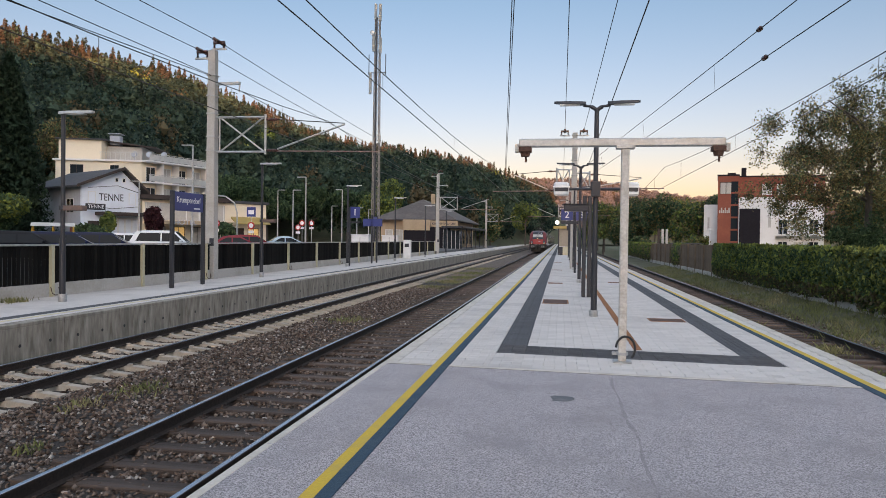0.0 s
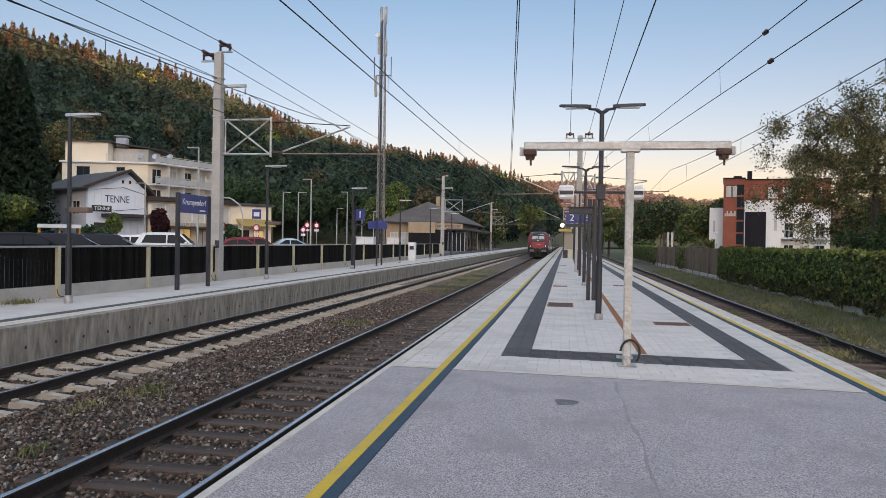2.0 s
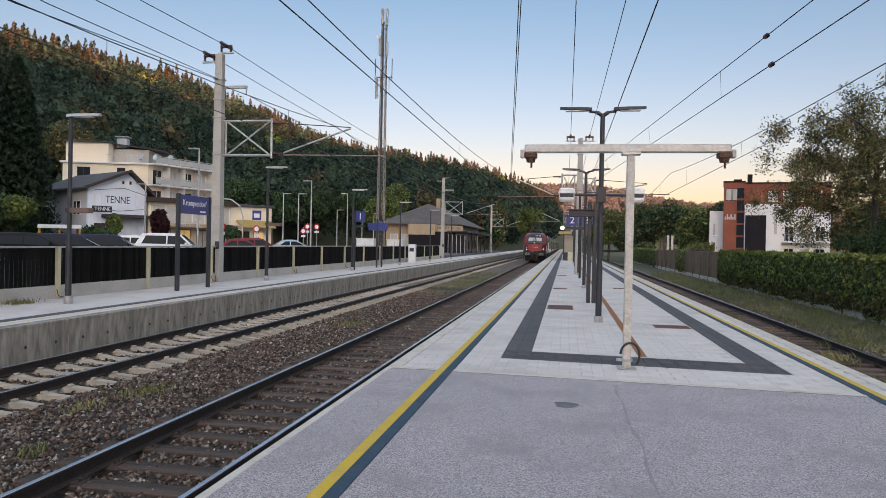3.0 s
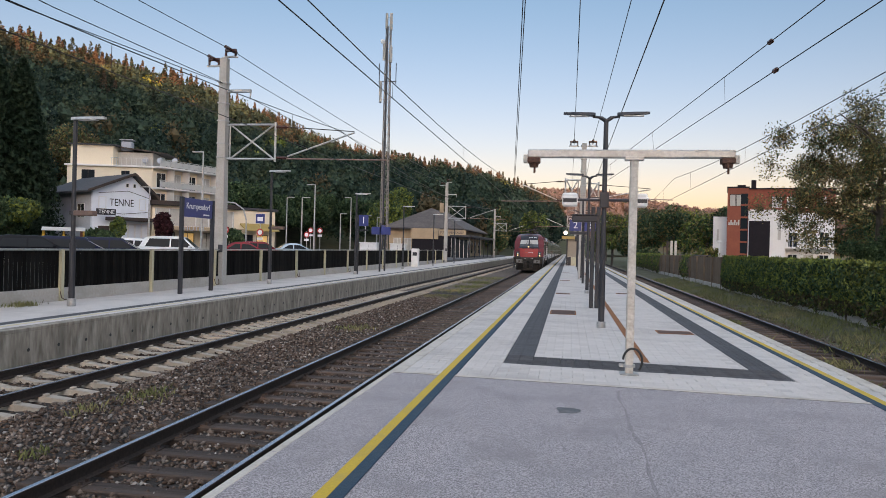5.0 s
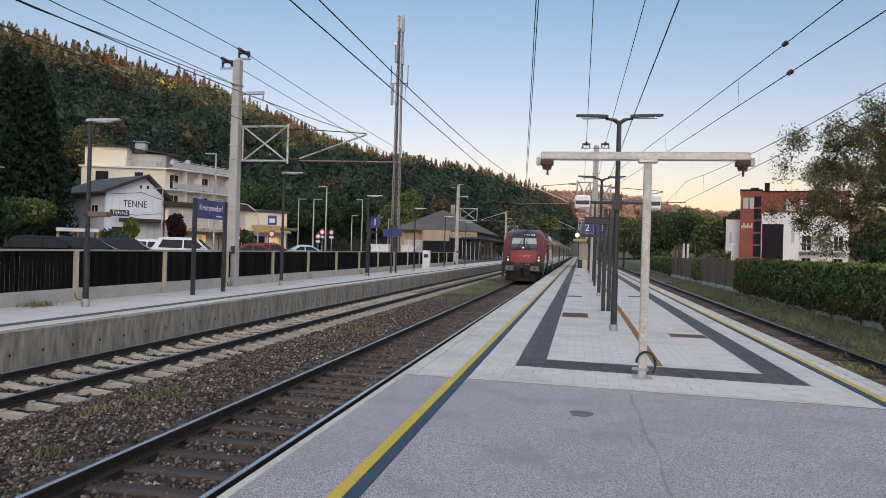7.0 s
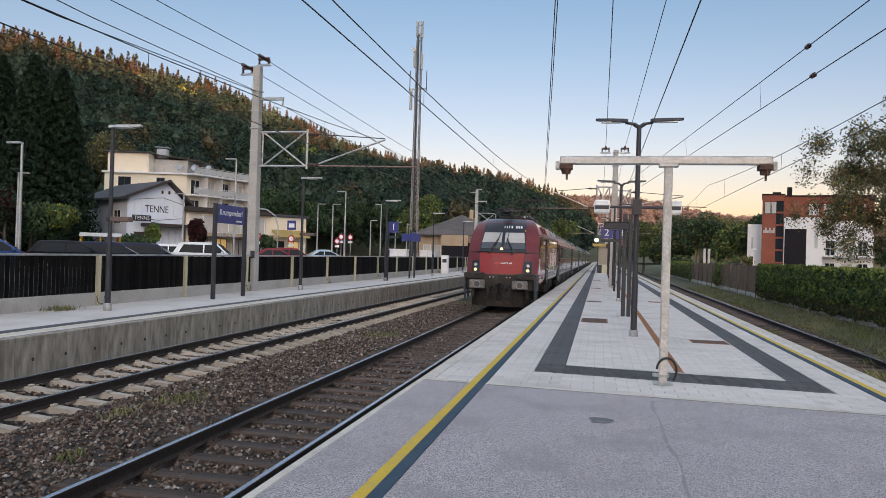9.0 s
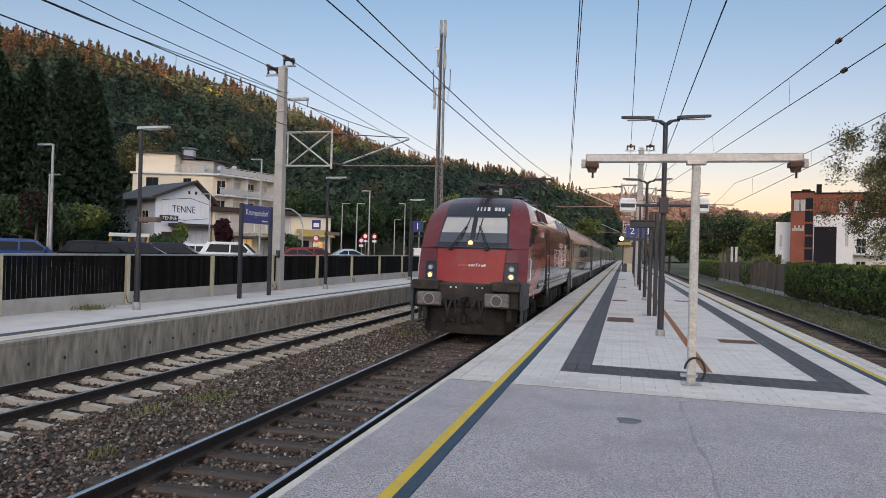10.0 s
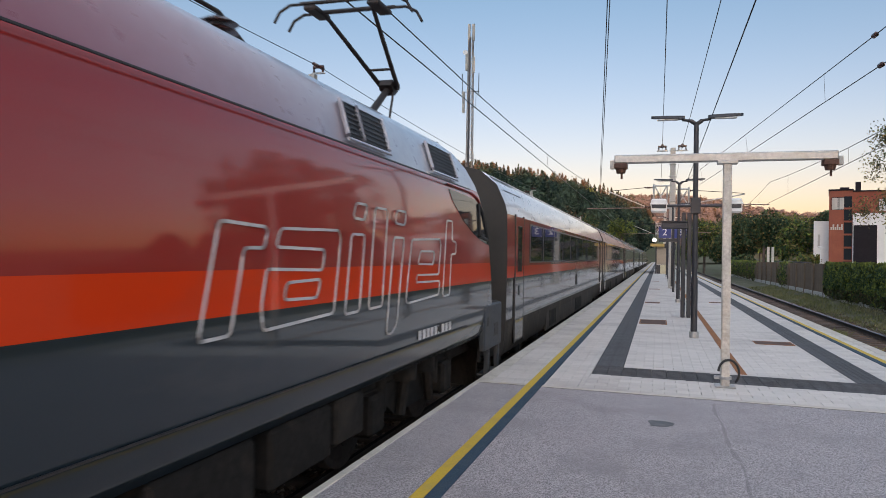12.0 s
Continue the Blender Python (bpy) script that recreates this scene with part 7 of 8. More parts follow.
words("TENNE", 1.02, M["anthracite"], inn, spot(2.95, -0.012, 4.95, FACE_SOUTH), "inn_name", 0.01, 0.78)
bl = Solid()
for a, b in (((0.6, 5.85), (3.6, 6.2)), ((3.6, 6.2), (5.8, 5.6)), ((0.6, 4.1), (3.0, 3.85)), ((3.0, 3.85), (5.7, 4.15))):
    bl.tube((a[0], -0.02, a[1]), (b[0], -0.02, b[1]), 0.035, n=4)
part("painted_border", bl, M["anthracite"], inn)
for x in (0.6, 4.75):
    window(inn, x, 4.3, 0.75, 1.2, "wall_white")
for x in (3.3, 4.05):
    window(inn, x, 6.55, 0.35, 0.45)
part("canopy", Solid().box(1.3, -1.6, 3.15, GW + 0.1, 0.0, 3.5, 0.04), W["brown"], inn, "dark brown canopy over the ground floor")
cs = part("sign_box", Solid().box(-0.1, -1.2, 3.65, 1.8, -1.0, 4.25, 0.03), M["anthracite"], inn, "small dark sign box with pale letters")
words("TENNE", 0.5, M["letter"], cs, spot(0.85, -1.21, 3.95, FACE_SOUTH), "sign_letters")
for k in range(5):
    window(inn, 2.2 + 0.72 * k, 0.4, 0.68, 2.5, "wall_white")
part("door", Solid().box(0.6, -0.06, 0, 1.7, 0.0, 2.6, 0.01), W["brown"], inn)
for z, yy in ((3.4, 1.6),):
    s = Solid().box(-0.05, yy, z, 0.02, yy + 0.06, z + 1.4).box(-0.05, yy + 1.5, z, 0.02, yy + 1.56, z + 1.4).box(-0.05, yy, z, 0.02, yy + 1.56, z + 0.06).box(-0.05, yy, z + 1.34, 0.02, yy + 1.56, z + 1.4).box(-0.05, yy + 0.75, z, 0.02, yy + 0.81, z + 1.4)
    wd = part("window", s, M["white"], inn)
    part("pane", Solid().box(-0.03, yy + 0.06, z + 0.06, 0.01, yy + 1.5, z + 1.34), T["pane"], wd)
part("poster", Solid().box(-0.04, 1.2, 0.9, 0.0, 2.4, 2.2), W["red"], inn, "red poster panel")

# the hotel block; two wings that meet at a corner
hotel = thing("hotel_building", "cream rendered hotel of four storeys with long white balconies", "hotel")
a_l, a_r = bearing(-67.5, 89, -56.7, 92), bearing(-56.7, 92, -53.4, 103)
HW, HL, HT = 11.2, 11.5, 11.6


def hpart(name, solid, mat, m, label=""):
    return part(name, solid, mat, hotel, label, at=m)


hpart("south_wall", Solid().box(0, 0, 0.3, HW, 0.4, HT, 0.01), W["beige"], a_l, "cream south wall")
hpart("east_wall", Solid().box(0, 0, 0.3, HL, 0.4, HT, 0.01), W["beige"], a_r, "cream wall behind the balconies")
hpart("core", Solid().box(0.1, 0.4, 0.3, HW - 2.5, 11, HT - 0.05), W["beige"], a_l)
hpart("terrace_slab", Solid().box(-0.3, -0.3, HT, HW + 0.2, 11, HT + 0.25, 0.02), W["white"], a_l)
hpart("terrace_slab", Solid().box(-0.1, -1.5, HT + 0.004, HL + 0.3, 6, HT + 0.24, 0.02), W["white"], a_r)
hpart("penthouse", Solid().box(0.0, 1.0, HT + 0.25, 5.6, 8, HT + 3.0, 0.02), W["beige"], a_l, "cream penthouse storey")
hpart("penthouse_roof", Solid().box(-0.4, 0.6, HT + 3.0, 6.2, 8.5, HT + 3.15, 0.02), W["roof"], a_l)
hpart("penthouse_wing", Solid().box(5.6, 3.0, HT + 0.25, 10.4, 9, HT + 2.4, 0.02), W["curtain"], a_l)
hpart("wing_roof", Solid().prism([(5.4, HT + 3.0), (12.5, HT + 2.2), (12.5, HT + 2.35), (5.4, HT + 3.15)], "y", 2.2, 9.5), W["brown"], a_l)
hpart("chimney", Solid().box(6.0, 3.0, HT + 2.6, 7.4, 4.2, HT + 3.9, 0.03).box(5.8, 2.8, HT + 4.1, 7.6, 4.4, HT + 4.2, 0.01), W["wall_grey"], a_l)
for x, z in ((1.9, HT - 2.0), (7.1, HT - 2.0)):
    wd = window(hotel, x, z, 1.7 if x < 3 else 1.1, 1.5, divide=2, frame_mat=W["brown"])
    wd.matrix_basis = a_l
for lv in (HT, HT - 2.85, HT - 5.7):
    if lv < HT:
        hpart("balcony_slab", Solid().box(0, -1.4, lv, HL + 0.2, 0.0, lv + 0.2, 0.01), W["white"], a_r)
    rl = Solid().box(0, -1.42, lv + 1.15, HL + 0.2, -1.36, lv + 1.22)
    for k in range(14):
        rl.box(0.1 + 0.86 * k, -1.42, lv + 0.2, 0.16 + 0.86 * k, -1.36, lv + 1.2)
    rp = hpart("balcony_rail", rl, W["steel"], a_r, "pale steel balcony rail")
    part("rail_infill", Solid().box(0.1, -1.4, lv + 0.3, HL + 0.15, -1.38, lv + 1.05), W["steel"], rp)
rl = Solid().box(5.7, -0.2, HT + 1.2, HW + 0.2, -0.14, HT + 1.27)
for k in range(9):
    rl.box(5.8 + 0.66 * k, -0.2, HT + 0.25, 5.85 + 0.66 * k, -0.15, HT + 1.2)
hpart("terrace_rail", rl, W["steel"], a_l)
for lv in (HT - 2.65, HT - 5.5, HT - 8.2):
    for k in range(4):
        wd = window(hotel, 0.7 + 2.8 * k, lv, 1.6, 2.1, "curtain" if k % 2 else "pane", divide=2)
        wd.matrix_basis = a_r
for k in range(4):
    hpart("balcony_screen", Solid().box(2.55 + 2.8 * k, -1.35, HT - 5.5, 2.65 + 2.8 * k, 0.0, HT - 0.05), W["white"], a_r)
for k in range(3):
    hpart("satellite_dish", Solid().tube((9.5 + 2.0 * k, 2.5, HT + 1.3), (9.45 + 2.0 * k, 2.35, HT + 1.35), 0.45, 0.4, n=14).tube((9.5 + 2.0 * k, 2.6, HT + 0.25), (9.5 + 2.0 * k, 2.6, HT + 1.3), 0.03), W["wall_grey"], a_l)

annex = thing("hotel_annex", "low cream and brown restaurant wing with awnings and lit windows", "building", bearing(-42.95, 69.85, -33.5, 84) @ spot(0, 0, 0.4))
part("wall", Solid().box(0, 0, 0, 15, 6, 5.0, 0.02), W["beige"], annex)
part("roof_band", Solid().box(-0.4, -0.6, 5.0, 10, 6.2, 5.5, 0.03), W["brown"], annex, "dark brown roof edge")
part("roof_flat", Solid().box(10.0, -0.2, 5.0, 15.3, 6.2, 5.3, 0.03), W["roof"], annex)
gl = part("glass_front", Solid().box(0.3, -0.05, 2.9, 9.5, 0.0, 4.7), W["curtain"], annex, "row of pale upper panes")
for k in range(7):
    part("mullion", Solid().box(0.3 + 1.5 * k, -0.1, 2.9, 0.4 + 1.5 * k, -0.05, 4.7), M["white"], gl)
part("canopy", Solid().box(0.2, -2.2, 2.4, 9.8, 0.0, 2.8, 0.04), W["ochre"], annex)
words("HOTEL", 0.75, W["wall_grey"], annex, spot(3.6, -2.22, 2.62, FACE_SOUTH), "hotel_name", 0.02, 1.1)
for x, mt in ((1.0, "curtain"), (3.2, "lit"), (5.4, "curtain"), (7.4, "pane"), (10.5, "pane"), (12.5, "lit")):
    window(annex, x, 0.2, 1.5, 2.0, mt, divide=2, frame_mat=W["brown"])
for x in (10.3, 12.6):
    part("awning", Solid().prism([(0.0, 3.5), (-1.3, 2.7), (-1.3, 2.62), (0.0, 3.3)], "x", x, x + 2.2), ochre, annex, "yellow striped awning")

# the station house
st = thing("station_building", "sandstone-coloured station house with hipped tiled roof and platform canopy", "station", spot(-27.5, 110, 0))
part("wall", Solid().box(0, 0, -0.5, 10.8, 30, 4.6, 0.02), W["ochre"], st, "sandstone-coloured rendered wall")
ro = Solid().add([(-1.1, -1.1, 4.6), (11.9, -1.1, 4.6), (11.9, 31, 4.6), (-1.1, 31, 4.6), (5.4, 6.0, 8.0), (5.4, 24, 8.0), (-1.1, -1.1, 4.45), (11.9, -1.1, 4.45), (11.9, 31, 4.45), (-1.1, 31, 4.45)], [(0, 1, 4), (1, 2, 5, 4), (2, 3, 5), (3, 0, 4, 5), (6, 7, 1, 0), (7, 8, 2, 1), (8, 9, 3, 2), (9, 6, 0, 3), (9, 8, 7, 6)])
part("roof", ro, W["tile"], st, "hipped grey-brown tiled roof")
part("chimney", Solid().box(6.4, 8, 7.4, 7.0, 8.6, 9.0, 0.02), W["ochre"], st)
part("porch", Solid().box(4.2, -2.6, -0.3, 10.9, 0.0, 3.4, 0.02), W["charcoal"], st, "dark porch in front of the gable end")
part("porch_band", Solid().box(4.1, -2.75, 2.9, 8.2, 0.0, 4.5, 0.02), W["ochre"], st)
for x in (0.7, 2.3):
    window(st, x, 0.9, 1.2, 2.1, "curtain", divide=2)
part("canopy", Solid().box(10.8, -8, 3.25, 13.9, 26, 3.5, 0.03), M["anthracite"], st, "flat dark platform canopy")
for k in range(6):
    part("canopy_post", Solid().box(13.5, -7.5 + 6 * k, 0.0, 13.65, -7.35 + 6 * k, 3.25, 0.01), M["anthracite"], st)
part("name_board", Solid().box(8.3, -2.72, 3.5, 12.4, -2.64, 4.3, 0.01), W["ochre"], st, "pale board with the station's name")
words("KRUMPENDORF", 0.5, M["anthracite"], st, spot(10.3, -2.73, 3.9, FACE_SOUTH), "station_name", 0.01, 1.0)
for k in range(6):
    s = Solid().box(10.78, 2 + 4.5 * k, 0.8, 10.86, 3.3 + 4.5 * k, 3.0)
    part("side_window", s, T["pane"], st)
glz = part("glazed_lobby", Solid().box(10.9, -7, 0.1, 13.3, -4.2, 2.9, 0.02), T["pane"], st, "glazed waiting shelter")
for k in range(5):
    part("glazing_bar", Solid().box(10.88 + 0.6 * k, -7.04, 0.0, 10.95 + 0.6 * k, -7.0, 3.0), M["galvanised"], glz)


# ---- cars ----
def car_paint(name, c):
    return surface(name, c, tuple(0.9 * v for v in c), 30, 1, tuple(0.85 * v for v in c), 0.12, spec=0.14)


PAINT = dict(black=car_paint("black_car_paint", (0.006, 0.007, 0.01)), navy=car_paint("navy_car_paint", (0.008, 0.013, 0.04)), white=car_paint("white_car_paint", (0.7, 0.72, 0.74)), red=car_paint("dark_red_car_paint", (0.2, 0.02, 0.03)), ice=car_paint("pale_blue_car_paint", (0.4, 0.52, 0.6)), blue=car_paint("mid_blue_car_paint", (0.03, 0.07, 0.2)))
TAIL = surface("red_tail_lamp", (0.5, 0.02, 0.015), (0.45, 0.02, 0.015), 20, 3, rough=0.2, coat=1.0)


CAR_GLASS = glass("car_glass", (0.012, 0.015, 0.018), 0.06)
CAR_GLASS.node_tree.nodes["Principled BSDF"].inputs["Specular IOR Level"].default_value = 0.12


def car(kind, paint, at, label):
    """Heads along +x; wheels stand on z = 0."""
    c = thing("car", label, "car", at, group="parked cars")
    L, H = {"hatch": (4.2, 1.5), "wagon": (4.75, 1.5), "suv": (4.4, 1.66), "sedan": (4.5, 1.43)}[kind]
    h = L / 2
    roof0, roof1, tail = {"hatch": (-1.55, 0.35, -1.95), "wagon": (-1.9, 0.3, -2.25), "suv": (-1.75, 0.45, -2.1), "sedan": (-0.95, 0.25, -1.6)}[kind]
    belt = 0.92 if kind != "suv" else 1.0
    low = [(-h, 0.35), (-h + 0.02, 0.75), (-h + 0.12, belt), (-h + 0.5, belt + 0.03), (0.9, belt), (h - 0.55, 0.8), (h - 0.1, 0.65), (h, 0.45), (h - 0.06, 0.25), (-h + 0.1, 0.25)]
    top = [(tail, belt), (roof0, H - 0.06), (roof0 + 0.4, H), (roof1 - 0.3, H), (roof1, H - 0.05), (1.15, belt - 0.02)]

    def loft(outline, w0, w1, z_cut):
        s = Solid()
        n = len(outline)
        for sx, k in ((-1, 0), (-1, 1), (1, 1), (1, 0)):
            for x, z in outline:
                t = max(0.0, (z - z_cut) / 0.7)
                w = (w0 - t * (w0 - w1)) * (1.0 if k == 0 else 0.93)
                s.v.append((x * (1.0 if k == 0 else 0.985), sx * w, z if k == 0 else z + (0.0 if z < 0.4 else 0.025)))
        for r in range(3):
            for i in range(n):
                s.f.append((r * n + i, r * n + (i + 1) % n, (r + 1) * n + (i + 1) % n, (r + 1) * n + i))
        s.f += [tuple(range(n - 1, -1, -1)), tuple(range(3 * n, 4 * n))]
        return s
    part("body", loft(low, 0.89, 0.82, 0.6), paint, c, smooth=True)
    cab = part("cabin", loft(top, 0.80, 0.62, belt), paint, c, smooth=True)
    for sy in (-1, 1):
        for (xa, xb, xc, xd) in ((tail + 0.35, -0.35, -0.35, roof0 + 0.25), (-0.27, 0.95, roof1 - 0.02, -0.27)):
            z0, z1 = belt + 0.04, H - 0.13
            w0, w1 = 0.80 - 0.04 / 0.7 * 0.18 + 0.012, 0.80 - (z1 - belt) / 0.7 * 0.18 + 0.012
            s = Solid().add([(xa, sy * w0, z0), (xb, sy * w0, z0), (xc, sy * w1, z1), (xd, sy * w1, z1), (xa, sy * (w0 - 0.03), z0), (xb, sy * (w0 - 0.03), z0), (xc, sy * (w1 - 0.03), z1), (xd, sy * (w1 - 0.03), z1)], [(0, 1, 2, 3), (7, 6, 5, 4), (0, 4, 5, 1), (1, 5, 6, 2), (2, 6, 7, 3), (3, 7, 4, 0)])
            part("side_window", s, CAR_GLASS, cab)
        # on estate cars the pale strip also draws the reflected highlight along roof and pillar
        part("roof_trim", Solid().path([(tail + 0.2, sy * 0.79, belt + 0.06), (roof0 + 0.12, sy * 0.645, H - 0.06), (roof1 - 0.1, sy * 0.64, H - 0.05), (1.12, sy * 0.79, belt + 0.02)], 0.018, 6), M["galvanised"] if kind == "wagon" else paint, c, smooth=True)
        part("mirror", Solid().box(0.75, sy * 0.95 - 0.09, belt, 0.9, sy * 0.95 + 0.09, belt + 0.15, 0.03), paint, c)
        part("tail_lamp", Solid().box(-h + 0.0, sy * 0.72 - 0.12, belt - 0.22, -h + 0.2, sy * 0.72 + 0.13, belt - 0.02, 0.03), TAIL, c)
        part("headlamp", Solid().box(h - 0.3, sy * 0.66 - 0.16, 0.56, h - 0.08, sy * 0.66 + 0.16, 0.7, 0.03), T["lamp_off"], c)
    def slant(x0, z0, x1, z1, w0, w1, name):
        d = Vector((z1 - z0, 0, -(x1 - x0))).normalized() * 0.012
        if d.z < 0:
            d = -d
        s = Solid().add([(x0 + d.x, -w0, z0 + d.z), (x0 + d.x, w0, z0 + d.z), (x1 + d.x, w1, z1 + d.z), (x1 + d.x, -w1, z1 + d.z), (x0 - d.x, -w0, z0 - d.z), (x0 - d.x, w0, z0 - d.z), (x1 - d.x, w1, z1 - d.z), (x1 - d.x, -w1, z1 - d.z)], [(0, 1, 2, 3), (7, 6, 5, 4), (0, 4, 5, 1), (1, 5, 6, 2), (2, 6, 7, 3), (3, 7, 4, 0)])
        part(name, s, CAR_GLASS, cab)
    slant(1.1, belt + 0.03, roof1 + 0.04, H - 0.07, 0.7, 0.58, "windscreen")
    slant(tail + 0.03, belt + 0.06, roof0 + 0.0, H - 0.1, 0.68, 0.56, "rear_window")
    for x in (-h + 0.85, h - 0.85):
        for sy in (-1, 1):
            wh = part("wheel", Solid().tube((x, sy * 0.68, 0.32), (x, sy * 0.88, 0.32), 0.32, n=20), M["black"], c, smooth=True)
            part("rim", Solid().tube((x, sy * 0.87, 0.32), (x, sy * 0.89, 0.32), 0.21, n=16), M["galvanised"], wh)
    return c


for kind, col, k, y, turn, lb in (
        ("hatch", "black", -0.81, 31.5, 38, "black parked hatchback with red tail lamps"),
        ("wagon", "navy", -0.735, 33, 34, "dark blue parked estate car"),
        ("wagon", "navy", -0.672, 36, 30, "navy parked estate car with roof rails and pale edge highlights"),
        ("hatch", "white", -0.632, 47, 20, "white parked hatchback with dark windows"),
        ("suv", "white", -0.572, 41, 20, "white parked compact car with tall red tail lamps"),
        ("sedan", "red", -0.465, 50, 24, "dark red parked saloon"),
        ("hatch", "red", -0.44, 56, 24, "dark red parked hatchback"),
        ("sedan", "ice", -0.388, 62, 30, "pale blue parked saloon"),
        ("hatch", "blue", -0.955, 30, 40, "blue parked hatchback beside the lawn")):
    car(kind, PAINT[col], spot(k * y, y, 0.28, pose(0, 0, 0, 0, 0, turn)), lb)

tr = thing("works_trailer", "yellow framed works trailer with a pale canvas top", "trailer", spot(-33.5, 44, 0.28, pose(0, 0, 0, 0, 0, 35)))
yl = surface("yellow_machine_paint", (0.6, 0.33, 0.03), (0.5, 0.28, 0.03), 12, 2, rough=0.5)
for x in (-1.2, 0, 1.2):
    part("hoop", Solid().path([(x, -0.8, 0.7), (x, -0.75, 1.7), (x, 0, 2.0), (x, 0.75, 1.7), (x, 0.8, 0.7)], 0.05, 8), yl, tr, smooth=True)
part("bed", Solid().box(-1.6, -0.85, 0.55, 1.6, 0.85, 0.8, 0.04), yl, tr)
part("canvas", Solid().prism([(-0.7, 1.9), (0.0, 2.15), (0.7, 1.9), (0.0, 2.05)], "x", -1.3, 1.3), W["curtain"], tr)
for sy in (-1, 1):
    part("wheel", Solid().tube((0, sy * 0.8, 0.34), (0, sy * 0.98, 0.34), 0.34, n=18), M["black"], tr, smooth=True)


# ---- car park lamps and signs ----
def tall_lamp(x, y, h, side=-1):
    l = thing("street_lamp", "tall pale steel car park lamp with a flat head", "lamp", spot(x, y, 0.28), group="lamps of the car park")
    part("pole", Solid().tube((0, 0, 0), (0, 0, h), 0.09, 0.055, n=12), M["galvanised"], l, smooth=True)
    part("lamp_head", Solid().box(min(0, side * 0.85), -0.12, h - 0.02, max(0, side * 0.85), 0.12, h + 0.07, 0.02), M["galvanised"], l)
    return l


for k, y, h, side in ((-0.535, 50, 8.0, -1), (-0.91, 31, 6.3, -1), (-0.915, 44, 6.2, 1), (-0.361, 68, 7.2, -1), (-0.403, 78, 6.6, 1), (-0.38, 72, 6.2, 1), (-0.307, 92, 7.6, -1), (-0.322, 95, 5.6, 1), (-0.285, 100, 5.6, 1), (-0.268, 105, 5.6, 1), (-0.62, 58, 6.0, -1)):
    tall_lamp(k * y, y, h, side)
red_white = surface("red_sign_enamel", (0.5, 0.03, 0.03), (0.45, 0.03, 0.03), 20, 3, rough=0.4)
for k, y, zs in ((-0.443, 58, (2.3, 3.1)), (-0.372, 74, (2.4,)), (-0.352, 76, (2.9,)), (-0.366, 75, (2.9,)), (-0.497, 55, (2.4,))):
    s = thing("traffic_sign", "round red and white traffic sign on a grey post", "sign", spot(k * y, y, 0.28), group="signs of the car park")
    part("post", Solid().tube((0, 0, 0), (0, 0, zs[-1] + 0.4), 0.035, n=10), M["galvanised"], s)
    for i, z in enumerate(zs):
        if i == 1:
            pl = part("plate", Solid().box(-0.4, -0.06, z - 0.05, 0.4, -0.04, z + 0.75, 0.01), M["sign_blue"], s)
            part("emblem", Solid().box(-0.25, -0.066, z + 0.15, 0.25, -0.059, z + 0.5), M["letter"], pl)
        else:
            pl = part("plate", Solid().tube((0, -0.06, z), (0, -0.04, z), 0.31, n=24), red_white, s)
            part("face", Solid().tube((0, -0.064, z), (0, -0.059, z), 0.2, n=24), M["letter"], pl)
            part("lower_plate", Solid().box(-0.25, -0.06, z - 0.65, 0.25, -0.04, z - 0.42, 0.005), M["white"], s)
arc = thing("street_lamp", "curved pale street lamp beside the hotel", "lamp", spot(-0.465 * 66, 66, 0.28))
part("pole", Solid().path([(0, 0, 0), (0, 0, 3.6), (-0.3, 0, 4.6), (-1.2, 0, 5.2), (-2.6, 0, 5.35)], 0.07, 10), M["galvanised"], arc, smooth=True)
part("lamp_head", Solid().box(-3.2, -0.12, 5.28, -2.5, 0.12, 5.42, 0.04), M["white"], arc)


# ---- trees and shrubs near the station ----
def tree(name, at, h, radii, leaf, n, kind, label, seed, lumps=12, crown_z=0.6, trunk=0.22, hollow=0.45, size=1.0):
    t = thing(name, label, "tree", spot(*at))
    r = np.random.default_rng(seed)
    s = Solid().tube((0, 0, -0.5), (0.1, 0.05, h * crown_z), trunk, trunk * 0.55, n=10)
    for i in range(9):
        a, z = r.uniform(0, 6.28), h * r.uniform(0.3, 0.7)
        q = (0.55 * radii[0] * math.cos(a), 0.55 * radii[1] * math.sin(a), min(h * 0.8, z + radii[2] * r.uniform(0.15, 0.5)))
        m = (0.4 * q[0], 0.4 * q[1], z + 0.55 * (q[2] - z))
        s.tube((0.05, 0.02, z), m, trunk * 0.45, trunk * 0.28, n=7).tube(m, q, trunk * 0.28, trunk * 0.08, n=6)
    part("trunk", s, BARK, t, "grey-brown trunk with limbs", smooth=True)
    p = crown_points(r, n, (0, 0, h - radii[2] * 0.98), radii, lumps, hollow, size)
    names = [kind] if isinstance(kind, str) else list(kind)
    me = quads_mesh("crown", p, leaf * r.uniform(0.6, 1.3, n), [LEAF[k] for k in names], r.integers(0, len(names), n), r, 0.2)
    part("crown", me, None, t)
    return t


